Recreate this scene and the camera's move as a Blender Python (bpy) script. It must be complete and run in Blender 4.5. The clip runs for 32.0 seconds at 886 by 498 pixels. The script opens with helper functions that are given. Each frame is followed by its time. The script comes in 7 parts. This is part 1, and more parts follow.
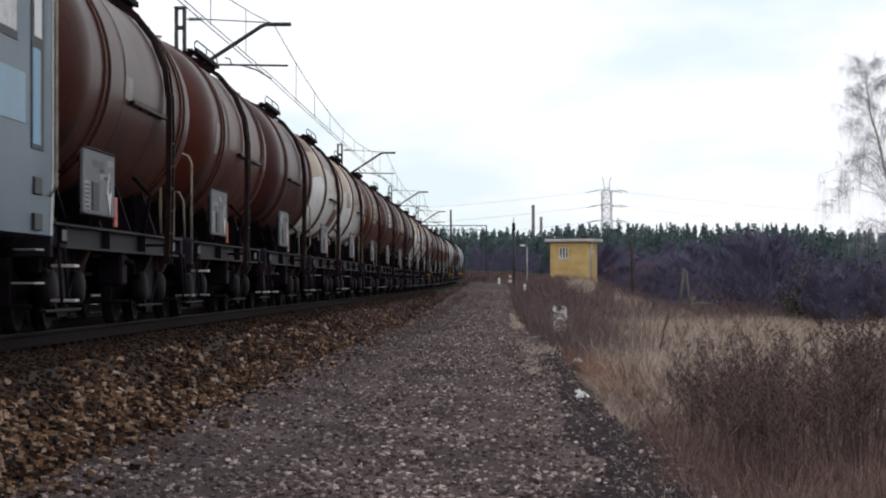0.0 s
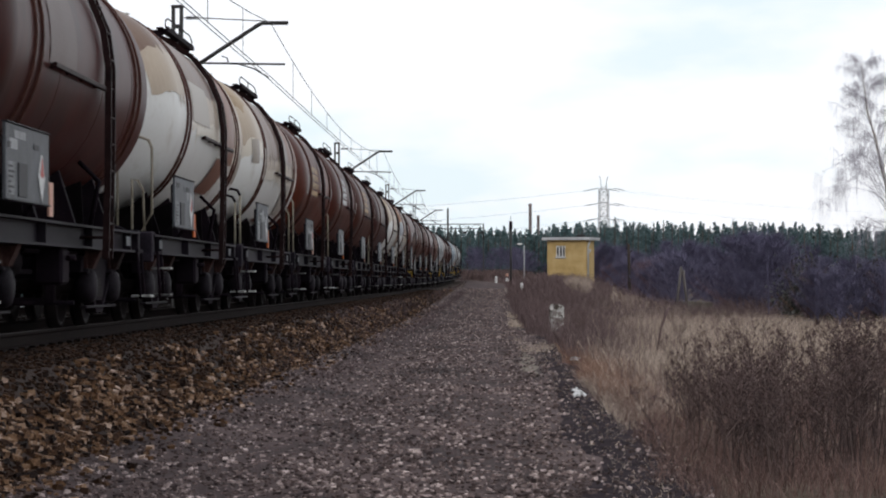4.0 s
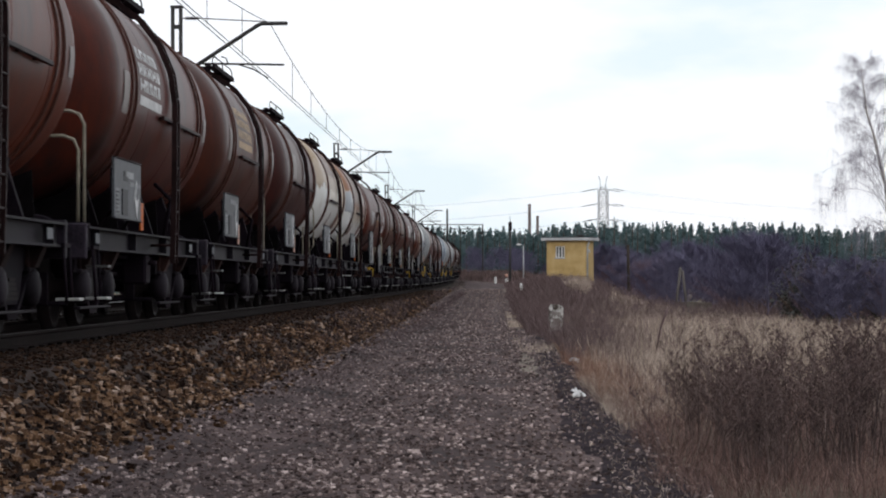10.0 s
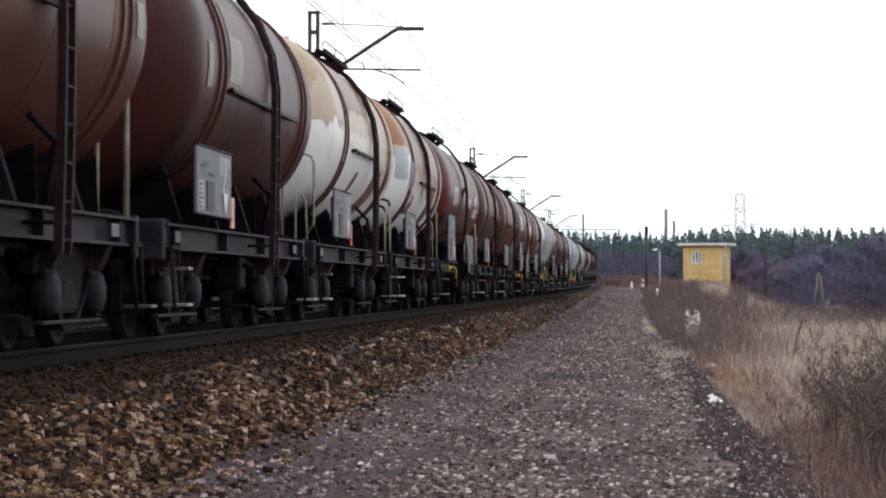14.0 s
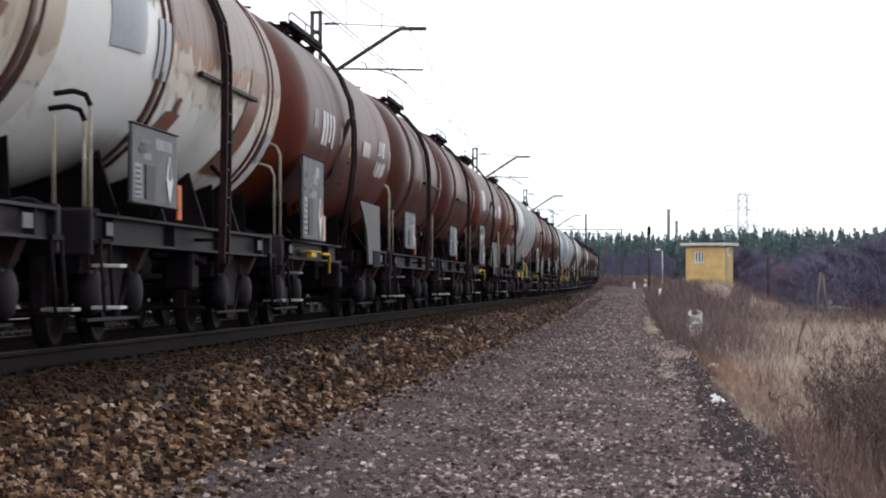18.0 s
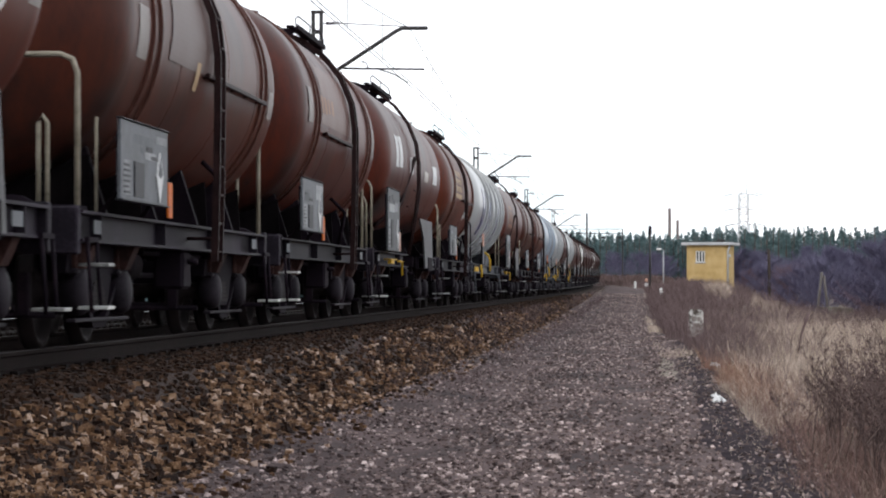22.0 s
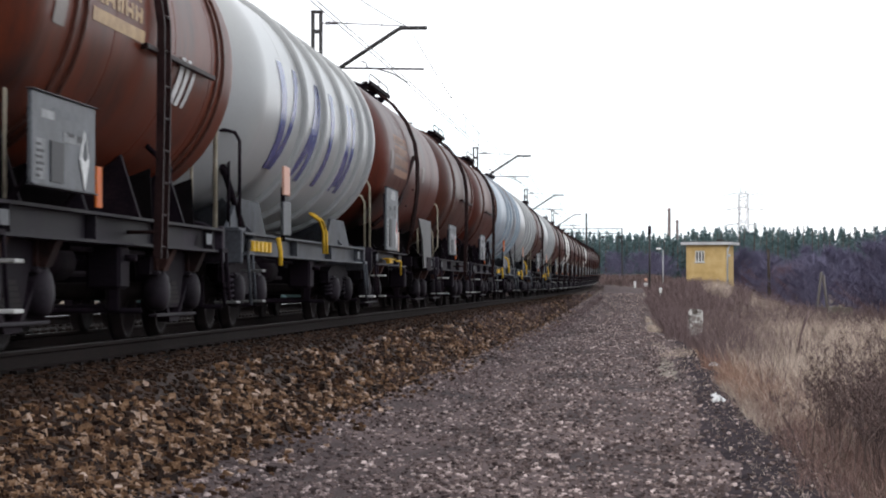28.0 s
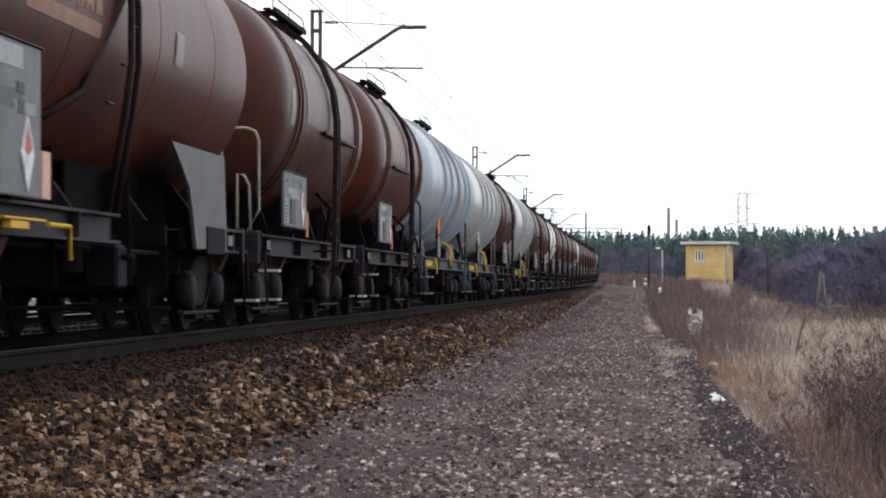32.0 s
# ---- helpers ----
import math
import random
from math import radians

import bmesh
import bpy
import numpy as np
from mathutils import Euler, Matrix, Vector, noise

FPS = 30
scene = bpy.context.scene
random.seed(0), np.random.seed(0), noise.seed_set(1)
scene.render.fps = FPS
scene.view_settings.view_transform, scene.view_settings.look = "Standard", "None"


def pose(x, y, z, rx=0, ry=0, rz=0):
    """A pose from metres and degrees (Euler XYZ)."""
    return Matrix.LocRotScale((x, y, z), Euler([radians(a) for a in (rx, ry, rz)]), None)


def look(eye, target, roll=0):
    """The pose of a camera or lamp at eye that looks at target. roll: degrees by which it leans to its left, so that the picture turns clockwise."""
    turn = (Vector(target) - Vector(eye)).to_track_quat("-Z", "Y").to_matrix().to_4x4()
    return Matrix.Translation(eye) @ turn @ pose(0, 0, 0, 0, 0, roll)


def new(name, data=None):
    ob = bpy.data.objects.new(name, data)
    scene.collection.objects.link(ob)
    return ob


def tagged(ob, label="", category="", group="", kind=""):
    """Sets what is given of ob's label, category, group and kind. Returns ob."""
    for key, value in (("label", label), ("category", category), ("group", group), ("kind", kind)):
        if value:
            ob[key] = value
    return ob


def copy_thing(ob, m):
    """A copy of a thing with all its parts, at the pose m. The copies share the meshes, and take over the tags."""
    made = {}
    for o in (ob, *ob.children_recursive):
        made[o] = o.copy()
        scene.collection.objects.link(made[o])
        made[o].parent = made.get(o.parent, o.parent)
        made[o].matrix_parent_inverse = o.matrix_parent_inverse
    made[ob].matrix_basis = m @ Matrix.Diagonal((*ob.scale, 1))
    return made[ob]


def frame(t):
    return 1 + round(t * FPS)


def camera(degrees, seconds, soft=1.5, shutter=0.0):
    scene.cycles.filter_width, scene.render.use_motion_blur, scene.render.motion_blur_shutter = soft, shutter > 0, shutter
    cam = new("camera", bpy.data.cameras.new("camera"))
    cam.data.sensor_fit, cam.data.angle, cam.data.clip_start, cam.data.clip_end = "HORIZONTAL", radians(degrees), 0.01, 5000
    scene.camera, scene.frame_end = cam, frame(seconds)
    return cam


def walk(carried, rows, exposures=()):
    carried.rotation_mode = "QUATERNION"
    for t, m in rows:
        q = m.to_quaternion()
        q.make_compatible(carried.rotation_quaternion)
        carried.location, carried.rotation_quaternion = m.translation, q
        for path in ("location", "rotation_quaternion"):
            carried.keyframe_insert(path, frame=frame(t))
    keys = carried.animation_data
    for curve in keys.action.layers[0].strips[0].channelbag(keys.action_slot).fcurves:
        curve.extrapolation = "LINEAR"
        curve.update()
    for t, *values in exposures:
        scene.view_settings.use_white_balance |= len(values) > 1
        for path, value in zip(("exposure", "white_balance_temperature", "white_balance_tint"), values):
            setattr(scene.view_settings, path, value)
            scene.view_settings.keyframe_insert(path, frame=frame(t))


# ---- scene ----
cam = camera(18.55, 32.0, soft=2.0, shutter=0.4)
EYE = (0.0, 0.0, 1.40)

# seconds, turn to the left, tilt up, lean (degrees): a hand-held stand with one quick turn
TURNS = [
    (0.0, 1.202, 0.700, -0.10), (1.5, 1.204, 0.687, -0.11), (2.0, 1.193, 0.671, -0.12), (2.5, 1.165, 0.674, -0.11),
    (3.5, 1.142, 0.668, -0.11), (5.5, 1.142, 0.682, -0.12), (6.0, 1.137, 0.677, -0.115), (6.5, 1.148, 0.674, -0.115),
    (7.0, 1.137, 0.682, -0.13), (9.0, 1.130, 0.681, -0.12), (10.5, 1.123, 0.675, -0.12), (11.0, 1.120, 0.663, -0.14),
    (11.2, 1.137, 0.667, -0.13), (11.3, 1.969, 0.687, -0.10), (11.4, 2.887, 0.709, -0.05), (11.5, 3.833, 0.731, 0.0),
] + [
    (11.6, 4.016, 0.748, 0.01), (12.0, 4.060, 0.768, 0.01), (13.0, 4.049, 0.785, -0.01), (13.5, 4.011, 0.787, -0.005),
    (14.5, 3.994, 0.785, -0.01), (16.5, 4.031, 0.770, 0.01), (17.5, 4.045, 0.784, 0.0), (19.5, 4.065, 0.786, -0.012),
    (22.5, 4.073, 0.774, -0.01), (25.5, 4.071, 0.773, -0.02), (27.5, 4.067, 0.770, -0.02), (28.5, 4.058, 0.772, 0.0),
    (29.5, 4.050, 0.787, 0.0), (30.5, 4.050, 0.772, 0.0), (32.0, 4.051, 0.756, 0.0),
]


def aim(yaw, pitch, roll):
    y, p = radians(yaw), radians(pitch)
    way = Vector((-math.sin(y) * math.cos(p), math.cos(y) * math.cos(p), math.sin(p)))
    return look(EYE, Vector(EYE) + way, roll)


walk(cam, [(t, aim(y, p, r)) for t, y, p, r in TURNS],
     exposures=[(0.0, -0.07), (11.2, -0.07), (11.6, 0.0), (12.4, 0.57), (32.0, 0.57)])

# ---- light: a bright, thinly clouded sky ----
world = bpy.data.worlds.new("sky")
scene.world = world
world.use_nodes = True
wn, wl = world.node_tree.nodes, world.node_tree.links
wn.clear()
w_out = wn.new("ShaderNodeOutputWorld")
w_bg = wn.new("ShaderNodeBackground")
w_sky = wn.new("ShaderNodeTexSky")
w_sky.sky_type = "NISHITA"
w_sky.sun_disc = False
w_sky.sun_elevation = radians(24)
w_sky.sun_rotation = radians(200)
w_co = wn.new("ShaderNodeTexCoord")
w_map = wn.new("ShaderNodeMapping")
w_map.inputs["Scale"].default_value = (3.0, 3.0, 9.0)
w_noise = wn.new("ShaderNodeTexNoise")
w_noise.inputs["Scale"].default_value = 2.4
w_noise.inputs["Detail"].default_value = 5.0
w_noise.inputs["Roughness"].default_value = 0.5
w_ramp = wn.new("ShaderNodeValToRGB")
w_ramp.color_ramp.elements[0].position, w_ramp.color_ramp.elements[0].color = 0.36, (0.90, 1.02, 1.09, 1)
w_ramp.color_ramp.elements[1].position, w_ramp.color_ramp.elements[1].color = 0.48, (1.11, 1.13, 1.19, 1)
w_gain = wn.new("ShaderNodeVectorMath")
w_gain.operation = "SCALE"
w_gain.inputs["Scale"].default_value = 10.0
w_mix = wn.new("ShaderNodeMix")
w_mix.data_type = "RGBA"
w_mix.inputs["Factor"].default_value = 0.93
wl.new(w_co.outputs["Generated"], w_map.inputs["Vector"])
wl.new(w_map.outputs["Vector"], w_noise.inputs["Vector"])
wl.new(w_noise.outputs["Fac"], w_ramp.inputs["Fac"])
wl.new(w_ramp.outputs["Color"], w_gain.inputs[0])
wl.new(w_gain.outputs["Vector"], w_mix.inputs["B"])
wl.new(w_sky.outputs["Color"], w_mix.inputs["A"])
wl.new(w_mix.outputs["Result"], w_bg.inputs["Color"])
w_bg.inputs["Strength"].default_value = 0.1
wl.new(w_bg.outputs["Background"], w_out.inputs["Surface"])

sun_data = bpy.data.lights.new("sun", "SUN")
sun_data.energy, sun_data.angle, sun_data.color = 0.5, radians(14), (1.0, 0.93, 0.82)
sun = new("sun", sun_data)
SUN_AZ = radians(200)
sun.matrix_world = look((0, 0, 60), (-math.sin(SUN_AZ), -math.cos(SUN_AZ), 60 - math.tan(radians(24))))


# ---- materials ----
def material(name, stops, scale=8.0, rough=(0.7, 0.9), metal=0.0, bump=0.3, depth=0.01, fine=60.0, stretch=(1, 1, 1),
             vary=0.0, spec=0.12, stain=None, stain_scale=1.0, stain_at=(0.5, 0.65), island=0.0, dust_and_sheen=None):
    """A surface of two scales of noise over the stops (place, colour), with a relief and an optional stain colour."""
    m = bpy.data.materials.new(name)
    m.use_nodes = True
    n, l = m.node_tree.nodes, m.node_tree.links
    bsdf = n["Principled BSDF"]
    co = n.new("ShaderNodeTexCoord")
    mp = n.new("ShaderNodeMapping")
    mp.inputs["Scale"].default_value = stretch
    l.new(co.outputs["Object"], mp.inputs["Vector"])
    big = n.new("ShaderNodeTexNoise")
    big.inputs["Scale"].default_value, big.inputs["Detail"].default_value = scale, 6.0
    big.inputs["Roughness"].default_value = 0.62
    small = n.new("ShaderNodeTexNoise")
    small.inputs["Scale"].default_value, small.inputs["Detail"].default_value = fine, 4.0
    l.new(mp.outputs["Vector"], big.inputs["Vector"])
    l.new(mp.outputs["Vector"], small.inputs["Vector"])
    ramp = n.new("ShaderNodeValToRGB")
    cr = ramp.color_ramp
    while len(cr.elements) < len(stops):
        cr.elements.new(0.5)
    for e, (p, c) in zip(cr.elements, stops):
        e.position, e.color = p, (*c, 1)
    add = n.new("ShaderNodeMath")
    add.operation = "MULTIPLY_ADD"
    add.inputs[1].default_value = 0.35
    l.new(small.outputs["Fac"], add.inputs[0])
    sub = n.new("ShaderNodeMath")
    sub.operation = "SUBTRACT"
    sub.inputs[1].default_value = 0.175
    l.new(big.outputs["Fac"], sub.inputs[0])
    l.new(sub.outputs[0], add.inputs[2])
    fac = add.outputs[0]
    if vary or island:
        src = n.new("ShaderNodeNewGeometry") if island else n.new("ShaderNodeObjectInfo")
        out = src.outputs["Random Per Island"] if island else src.outputs["Random"]
        va = n.new("ShaderNodeMath")
        va.operation = "MULTIPLY_ADD"
        va.inputs[1].default_value = island or vary
        l.new(out, va.inputs[0])
        vs = n.new("ShaderNodeMath")
        vs.operation = "SUBTRACT"
        vs.inputs[1].default_value = (island or vary) / 2
        l.new(fac, vs.inputs[0])
        l.new(vs.outputs[0], va.inputs[2])
        fac = va.outputs[0]
    l.new(fac, ramp.inputs["Fac"])
    colour = ramp.outputs["Color"]
    if stain:
        sn = n.new("ShaderNodeTexNoise")
        sn.inputs["Scale"].default_value, sn.inputs["Detail"].default_value = stain_scale, 7.0
        sn.inputs["Roughness"].default_value = 0.7
        l.new(mp.outputs["Vector"], sn.inputs["Vector"])
        sr = n.new("ShaderNodeMapRange")
        sr.inputs["From Min"].default_value, sr.inputs["From Max"].default_value = stain_at
        l.new(sn.outputs["Fac"], sr.inputs["Value"])
        mx = n.new("ShaderNodeMix")
        mx.data_type = "RGBA"
        mx.inputs["B"].default_value = (*stain, 1)
        l.new(sr.outputs["Result"], mx.inputs["Factor"])
        l.new(colour, mx.inputs["A"])
        colour = mx.outputs["Result"]
    if dust_and_sheen:
        # settled dust plus painted sky sheen: thicker on top of the barrel, blotchy
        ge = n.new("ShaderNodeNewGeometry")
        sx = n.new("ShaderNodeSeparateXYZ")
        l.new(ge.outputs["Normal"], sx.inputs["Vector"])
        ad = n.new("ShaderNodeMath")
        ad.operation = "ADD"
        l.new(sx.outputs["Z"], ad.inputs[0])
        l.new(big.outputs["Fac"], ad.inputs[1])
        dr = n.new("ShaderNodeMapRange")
        dr.inputs["From Min"].default_value, dr.inputs["From Max"].default_value = dust_and_sheen[4:6]
        dr.inputs["To Max"].default_value = dust_and_sheen[3]
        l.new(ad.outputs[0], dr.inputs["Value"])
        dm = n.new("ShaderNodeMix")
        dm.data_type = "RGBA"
        dm.inputs["B"].default_value = (*dust_and_sheen[:3], 1)
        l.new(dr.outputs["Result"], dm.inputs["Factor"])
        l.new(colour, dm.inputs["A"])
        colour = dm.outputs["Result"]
    l.new(colour, bsdf.inputs["Base Color"])
    rr = n.new("ShaderNodeMapRange")
    rr.inputs["To Min"].default_value, rr.inputs["To Max"].default_value = rough
    l.new(big.outputs["Fac"], rr.inputs["Value"])
    l.new(rr.outputs["Result"], bsdf.inputs["Roughness"])
    bsdf.inputs["Metallic"].default_value = metal
    bsdf.inputs["Specular IOR Level"].default_value = spec
    if bump:
        b = n.new("ShaderNodeBump")
        b.inputs["Strength"].default_value, b.inputs["Distance"].default_value = bump, depth
        l.new(small.outputs["Fac"], b.inputs["Height"])
        l.new(b.outputs["Normal"], bsdf.inputs["Normal"])
    return m


def paint(name, c, dirt, lo=0.42, hi=0.72, rough=(0.25, 0.48), vary=0.12, scale=0.9, stretch=(1, 1, 1), stain=None, stain_at=(0.55, 0.7), stain_scale=0.8, spec=0.08, dust_and_sheen=None):
    return material(name, [(lo - 0.2, dirt), (lo, [0.65 * a + 0.35 * b for a, b in zip(c, dirt)]), (hi, c)], scale, rough,
                    bump=0.12, depth=0.006, fine=24, vary=vary, stretch=stretch, spec=spec, stain=stain, stain_at=stain_at, stain_scale=stain_scale, dust_and_sheen=dust_and_sheen)


M = {}
M["earth"] = material("dead_grass_mat", [(0.3, (0.06, 0.047, 0.036)), (0.5, (0.12, 0.095, 0.074)), (0.7, (0.19, 0.152, 0.118))], 0.6, bump=0.6, depth=0.05, fine=9, spec=0.03)
M["cinder"] = material("cinder_gravel", [(0.3, (0.0437, 0.0311, 0.0316)), (0.5, (0.0891, 0.0640, 0.0625)), (0.72, (0.1518, 0.1119, 0.1078))], 0.9, bump=0.9, depth=0.03, fine=26,
                       stain=(0.0399, 0.0302, 0.0316), stain_scale=0.55, stain_at=(0.48, 0.64), stretch=(1.0, 0.3, 1.0), spec=0.03)
M["verge"] = material("dark_cinder_verge", [(0.3, (0.0230, 0.0190, 0.0220)), (0.6, (0.0516, 0.0422, 0.0462)), (0.85, (0.1091, 0.0865, 0.0860))], 2.2, bump=0.6, depth=0.02, fine=30, spec=0.0)
M["sandy"] = material("sandy_patch", [(0.3, (0.10, 0.082, 0.068)), (0.7, (0.205, 0.17, 0.138))], 0.8, bump=0.5, depth=0.02, fine=30)
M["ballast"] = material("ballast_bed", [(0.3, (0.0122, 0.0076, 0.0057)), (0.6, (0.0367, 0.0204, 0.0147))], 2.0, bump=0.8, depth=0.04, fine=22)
M["stone"] = material("ballast_stone", [(0.15, (0.0123, 0.0063, 0.0047)), (0.45, (0.0460, 0.0233, 0.0138)), (0.66, (0.1176, 0.0610, 0.0301)), (0.84, (0.2301, 0.1390, 0.0841)), (0.97, (0.4601, 0.3453, 0.2834))],
                      7, bump=0.5, depth=0.01, fine=70, island=0.85)
M["stone_one"] = material("loose_stone", [(0.15, (0.0123, 0.0063, 0.0047)), (0.45, (0.0460, 0.0233, 0.0138)), (0.66, (0.1176, 0.0610, 0.0301)), (0.84, (0.2301, 0.1390, 0.0841)), (0.97, (0.4601, 0.3453, 0.2834))],
                      7, bump=0.5, depth=0.01, fine=70, vary=0.85)
# stones by the rails: rust, with the train's shade added to the colour
M["rusty_shaded_stone"] = material("rusty_shaded_ballast_stone", [(0.15, (0.0103, 0.0054, 0.0039)), (0.5, (0.0259, 0.0129, 0.0079)), (0.9, (0.0582, 0.0300, 0.0177))],
                            7, bump=0.5, depth=0.01, fine=70, island=0.6)
M["pebble"] = material("path_pebble", [(0.12, (0.0494, 0.0364, 0.0360)), (0.42, (0.1195, 0.0888, 0.0847)), (0.72, (0.2324, 0.1776, 0.1694)), (0.96, (0.5881, 0.4796, 0.4535))],
                       9, bump=0.4, depth=0.008, fine=80, island=0.9, spec=0.05, stretch=(1.0, 0.3, 1.0), stain=(0.0589, 0.0435, 0.0428), stain_scale=0.55, stain_at=(0.53, 0.70))
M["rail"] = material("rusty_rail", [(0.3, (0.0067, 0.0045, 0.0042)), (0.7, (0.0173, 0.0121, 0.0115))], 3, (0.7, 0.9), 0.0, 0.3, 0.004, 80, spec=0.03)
# near rail heads: the train's dark reflection is put into this dull brown
M["rail_dark_head"] = material("dark_reflection_rail_head", [(0.3, (0.0147, 0.0116, 0.0116)), (0.7, (0.0343, 0.0277, 0.0282))], 3, (0.55, 0.75), 0.0, 0.05, 0.002, 80, spec=0.1)
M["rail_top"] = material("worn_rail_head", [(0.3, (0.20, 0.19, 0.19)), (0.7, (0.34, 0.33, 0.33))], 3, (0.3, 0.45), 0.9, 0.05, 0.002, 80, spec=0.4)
# sleepers, like the rail sides: grime plus the shade under the train, as colour
M["concrete"] = material("oily_shaded_concrete", [(0.3, (0.0040, 0.0031, 0.0030)), (0.55, (0.0103, 0.0076, 0.0070)), (0.85, (0.0257, 0.0202, 0.0185))], 4, bump=0.4, depth=0.008, fine=50, vary=0.25, spec=0.05)
M["pale_concrete"] = material("weathered_concrete", [(0.3, (0.06, 0.052, 0.044)), (0.55, (0.14, 0.124, 0.108)), (0.85, (0.26, 0.24, 0.215))], 4, bump=0.4, depth=0.008, fine=50)
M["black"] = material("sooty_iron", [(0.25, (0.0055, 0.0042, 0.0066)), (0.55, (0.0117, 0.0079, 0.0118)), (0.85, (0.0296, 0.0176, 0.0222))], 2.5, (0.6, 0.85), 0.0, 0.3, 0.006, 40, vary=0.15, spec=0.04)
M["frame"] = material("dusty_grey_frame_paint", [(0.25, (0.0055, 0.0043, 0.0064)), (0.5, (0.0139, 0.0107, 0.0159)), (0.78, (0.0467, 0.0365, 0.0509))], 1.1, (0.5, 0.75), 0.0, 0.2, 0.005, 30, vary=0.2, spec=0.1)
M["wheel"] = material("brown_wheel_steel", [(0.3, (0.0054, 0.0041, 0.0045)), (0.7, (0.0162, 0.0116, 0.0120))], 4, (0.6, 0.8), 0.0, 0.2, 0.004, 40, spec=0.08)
M["tread"] = material("bare_steel_tread", [(0.3, (0.5, 0.5, 0.5)), (0.7, (0.68, 0.68, 0.68))], 4, (0.25, 0.4), 0.9, 0.05, 0.002, 40, spec=0.5)
M["grate"] = material("worn_step_steel", [(0.3, (0.06, 0.06, 0.06)), (0.75, (0.5, 0.5, 0.48))], 5, (0.4, 0.6), 0.2, 0.2, 0.003, 60, spec=0.4, vary=0.7)
M["ladder"] = material("brown_black_ladder_paint", [(0.3, (0.0102, 0.0055, 0.0059)), (0.7, (0.0306, 0.0153, 0.0153))], 4, (0.4, 0.6), 0, 0.15, 0.003, 40, spec=0.05)
M["plate"] = material("dirty_data_plate", [(0.25, (0.0202, 0.0217, 0.0253)), (0.45, (0.0530, 0.0570, 0.0646)), (0.72, (0.1085, 0.1172, 0.1323))], 3.4, (0.45, 0.65), 0, 0.1, 0.003, 40, vary=0.25, spec=0.4)
M["plate_pale"] = material("pale_repaint", [(0.25, (0.1492, 0.1550, 0.1606)), (0.7, (0.3328, 0.3385, 0.3443))], 4, (0.45, 0.65), 0, 0.1, 0.003, 40, vary=0.4)
M["plate_mid"] = material("grey_repaint", [(0.25, (0.0574, 0.0606, 0.0645)), (0.7, (0.1211, 0.1275, 0.1387))], 4, (0.45, 0.65), 0, 0.1, 0.003, 40, vary=0.4)
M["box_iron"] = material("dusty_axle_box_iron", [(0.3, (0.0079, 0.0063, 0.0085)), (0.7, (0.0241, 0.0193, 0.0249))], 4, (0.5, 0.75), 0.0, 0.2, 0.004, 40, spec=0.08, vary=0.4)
# near-black that carries the shade of the voids beneath the barrels
M["soot"] = material("void_shade_black", [(0.3, (0.004, 0.0034, 0.004)), (0.7, (0.010, 0.008, 0.009))], 3, (0.8, 0.95), 0.0, 0.3, 0.006, 40, spec=0.02)
M["rusty_iron"] = material("rust_brown_spring_iron", [(0.3, (0.0153, 0.0093, 0.0093)), (0.6, (0.0408, 0.0204, 0.0187)), (0.85, (0.0808, 0.0442, 0.0391))], 4, (0.6, 0.85), 0.0, 0.3, 0.005, 40, spec=0.06, vary=0.5)
M["skirt_grey"] = material("grey_skirt_paint", [(0.3, (0.0476, 0.0462, 0.0476)), (0.55, (0.0850, 0.0830, 0.0857)), (0.8, (0.1224, 0.1197, 0.1224))], 1.2, (0.5, 0.7), 0, 0.15, 0.004, 30, spec=0.3)
M["dark_plate"] = material("dark_label_holder", [(0.3, (0.010, 0.010, 0.012)), (0.7, (0.035, 0.035, 0.04))], 6, (0.4, 0.6), 0, 0.1, 0.002, 40)
M["white"] = material("white_marking_paint", [(0.3, (0.42, 0.42, 0.42)), (0.7, (0.75, 0.75, 0.75))], 5, (0.4, 0.6), 0, 0.05, 0.002, 40)
M["cream_mark"] = material("pale_yellow_marking_paint", [(0.25, (0.26, 0.16, 0.09)), (0.6, (0.47, 0.33, 0.19))], 5, (0.4, 0.6), 0, 0.05, 0.002, 40)
M["faded_cream"] = material("worn_cream_marking_paint", [(0.25, (0.19, 0.085, 0.055)), (0.65, (0.30, 0.17, 0.11))], 5, (0.4, 0.6), 0, 0.05, 0.002, 40)
M["faded_brown"] = paint("sun_faded_brown_paint", (0.1080, 0.0704, 0.0624), (0.0680, 0.0416, 0.0368), scale=0.8, spec=0.05)
M["faded_red"] = paint("sun_faded_red_paint", (0.1240, 0.0624, 0.0496), (0.0800, 0.0384, 0.0320), scale=0.8, spec=0.05)
M["grey_field"] = paint("grey_beige_repaint", (0.40, 0.36, 0.32), (0.28, 0.245, 0.21), scale=0.8)
M["rust_stain"] = paint("rust_brown_stain", (0.20, 0.085, 0.055), (0.11, 0.05, 0.035), scale=0.9)
M["grey_mark"] = material("pale_patch_and_glint", [(0.25, (0.1584, 0.1330, 0.1260)), (0.65, (0.2736, 0.2450, 0.2310))], 3, (0.35, 0.6), 0, 0.05, 0.002, 40)
M["orange"] = material("orange_plate", [(0.3, (0.36, 0.075, 0.010)), (0.7, (0.54, 0.125, 0.018))], 5, (0.4, 0.6), 0, 0.05, 0.002, 40)
M["pink"] = material("faded_orange_plate", [(0.3, (0.45, 0.25, 0.19)), (0.7, (0.62, 0.36, 0.28))], 5, (0.4, 0.6), 0, 0.05, 0.002, 40)
M["red_mark"] = material("red_marking", [(0.3, (0.35, 0.07, 0.06)), (0.7, (0.5, 0.12, 0.1))], 5, (0.4, 0.6), 0, 0.05, 0.002, 40)
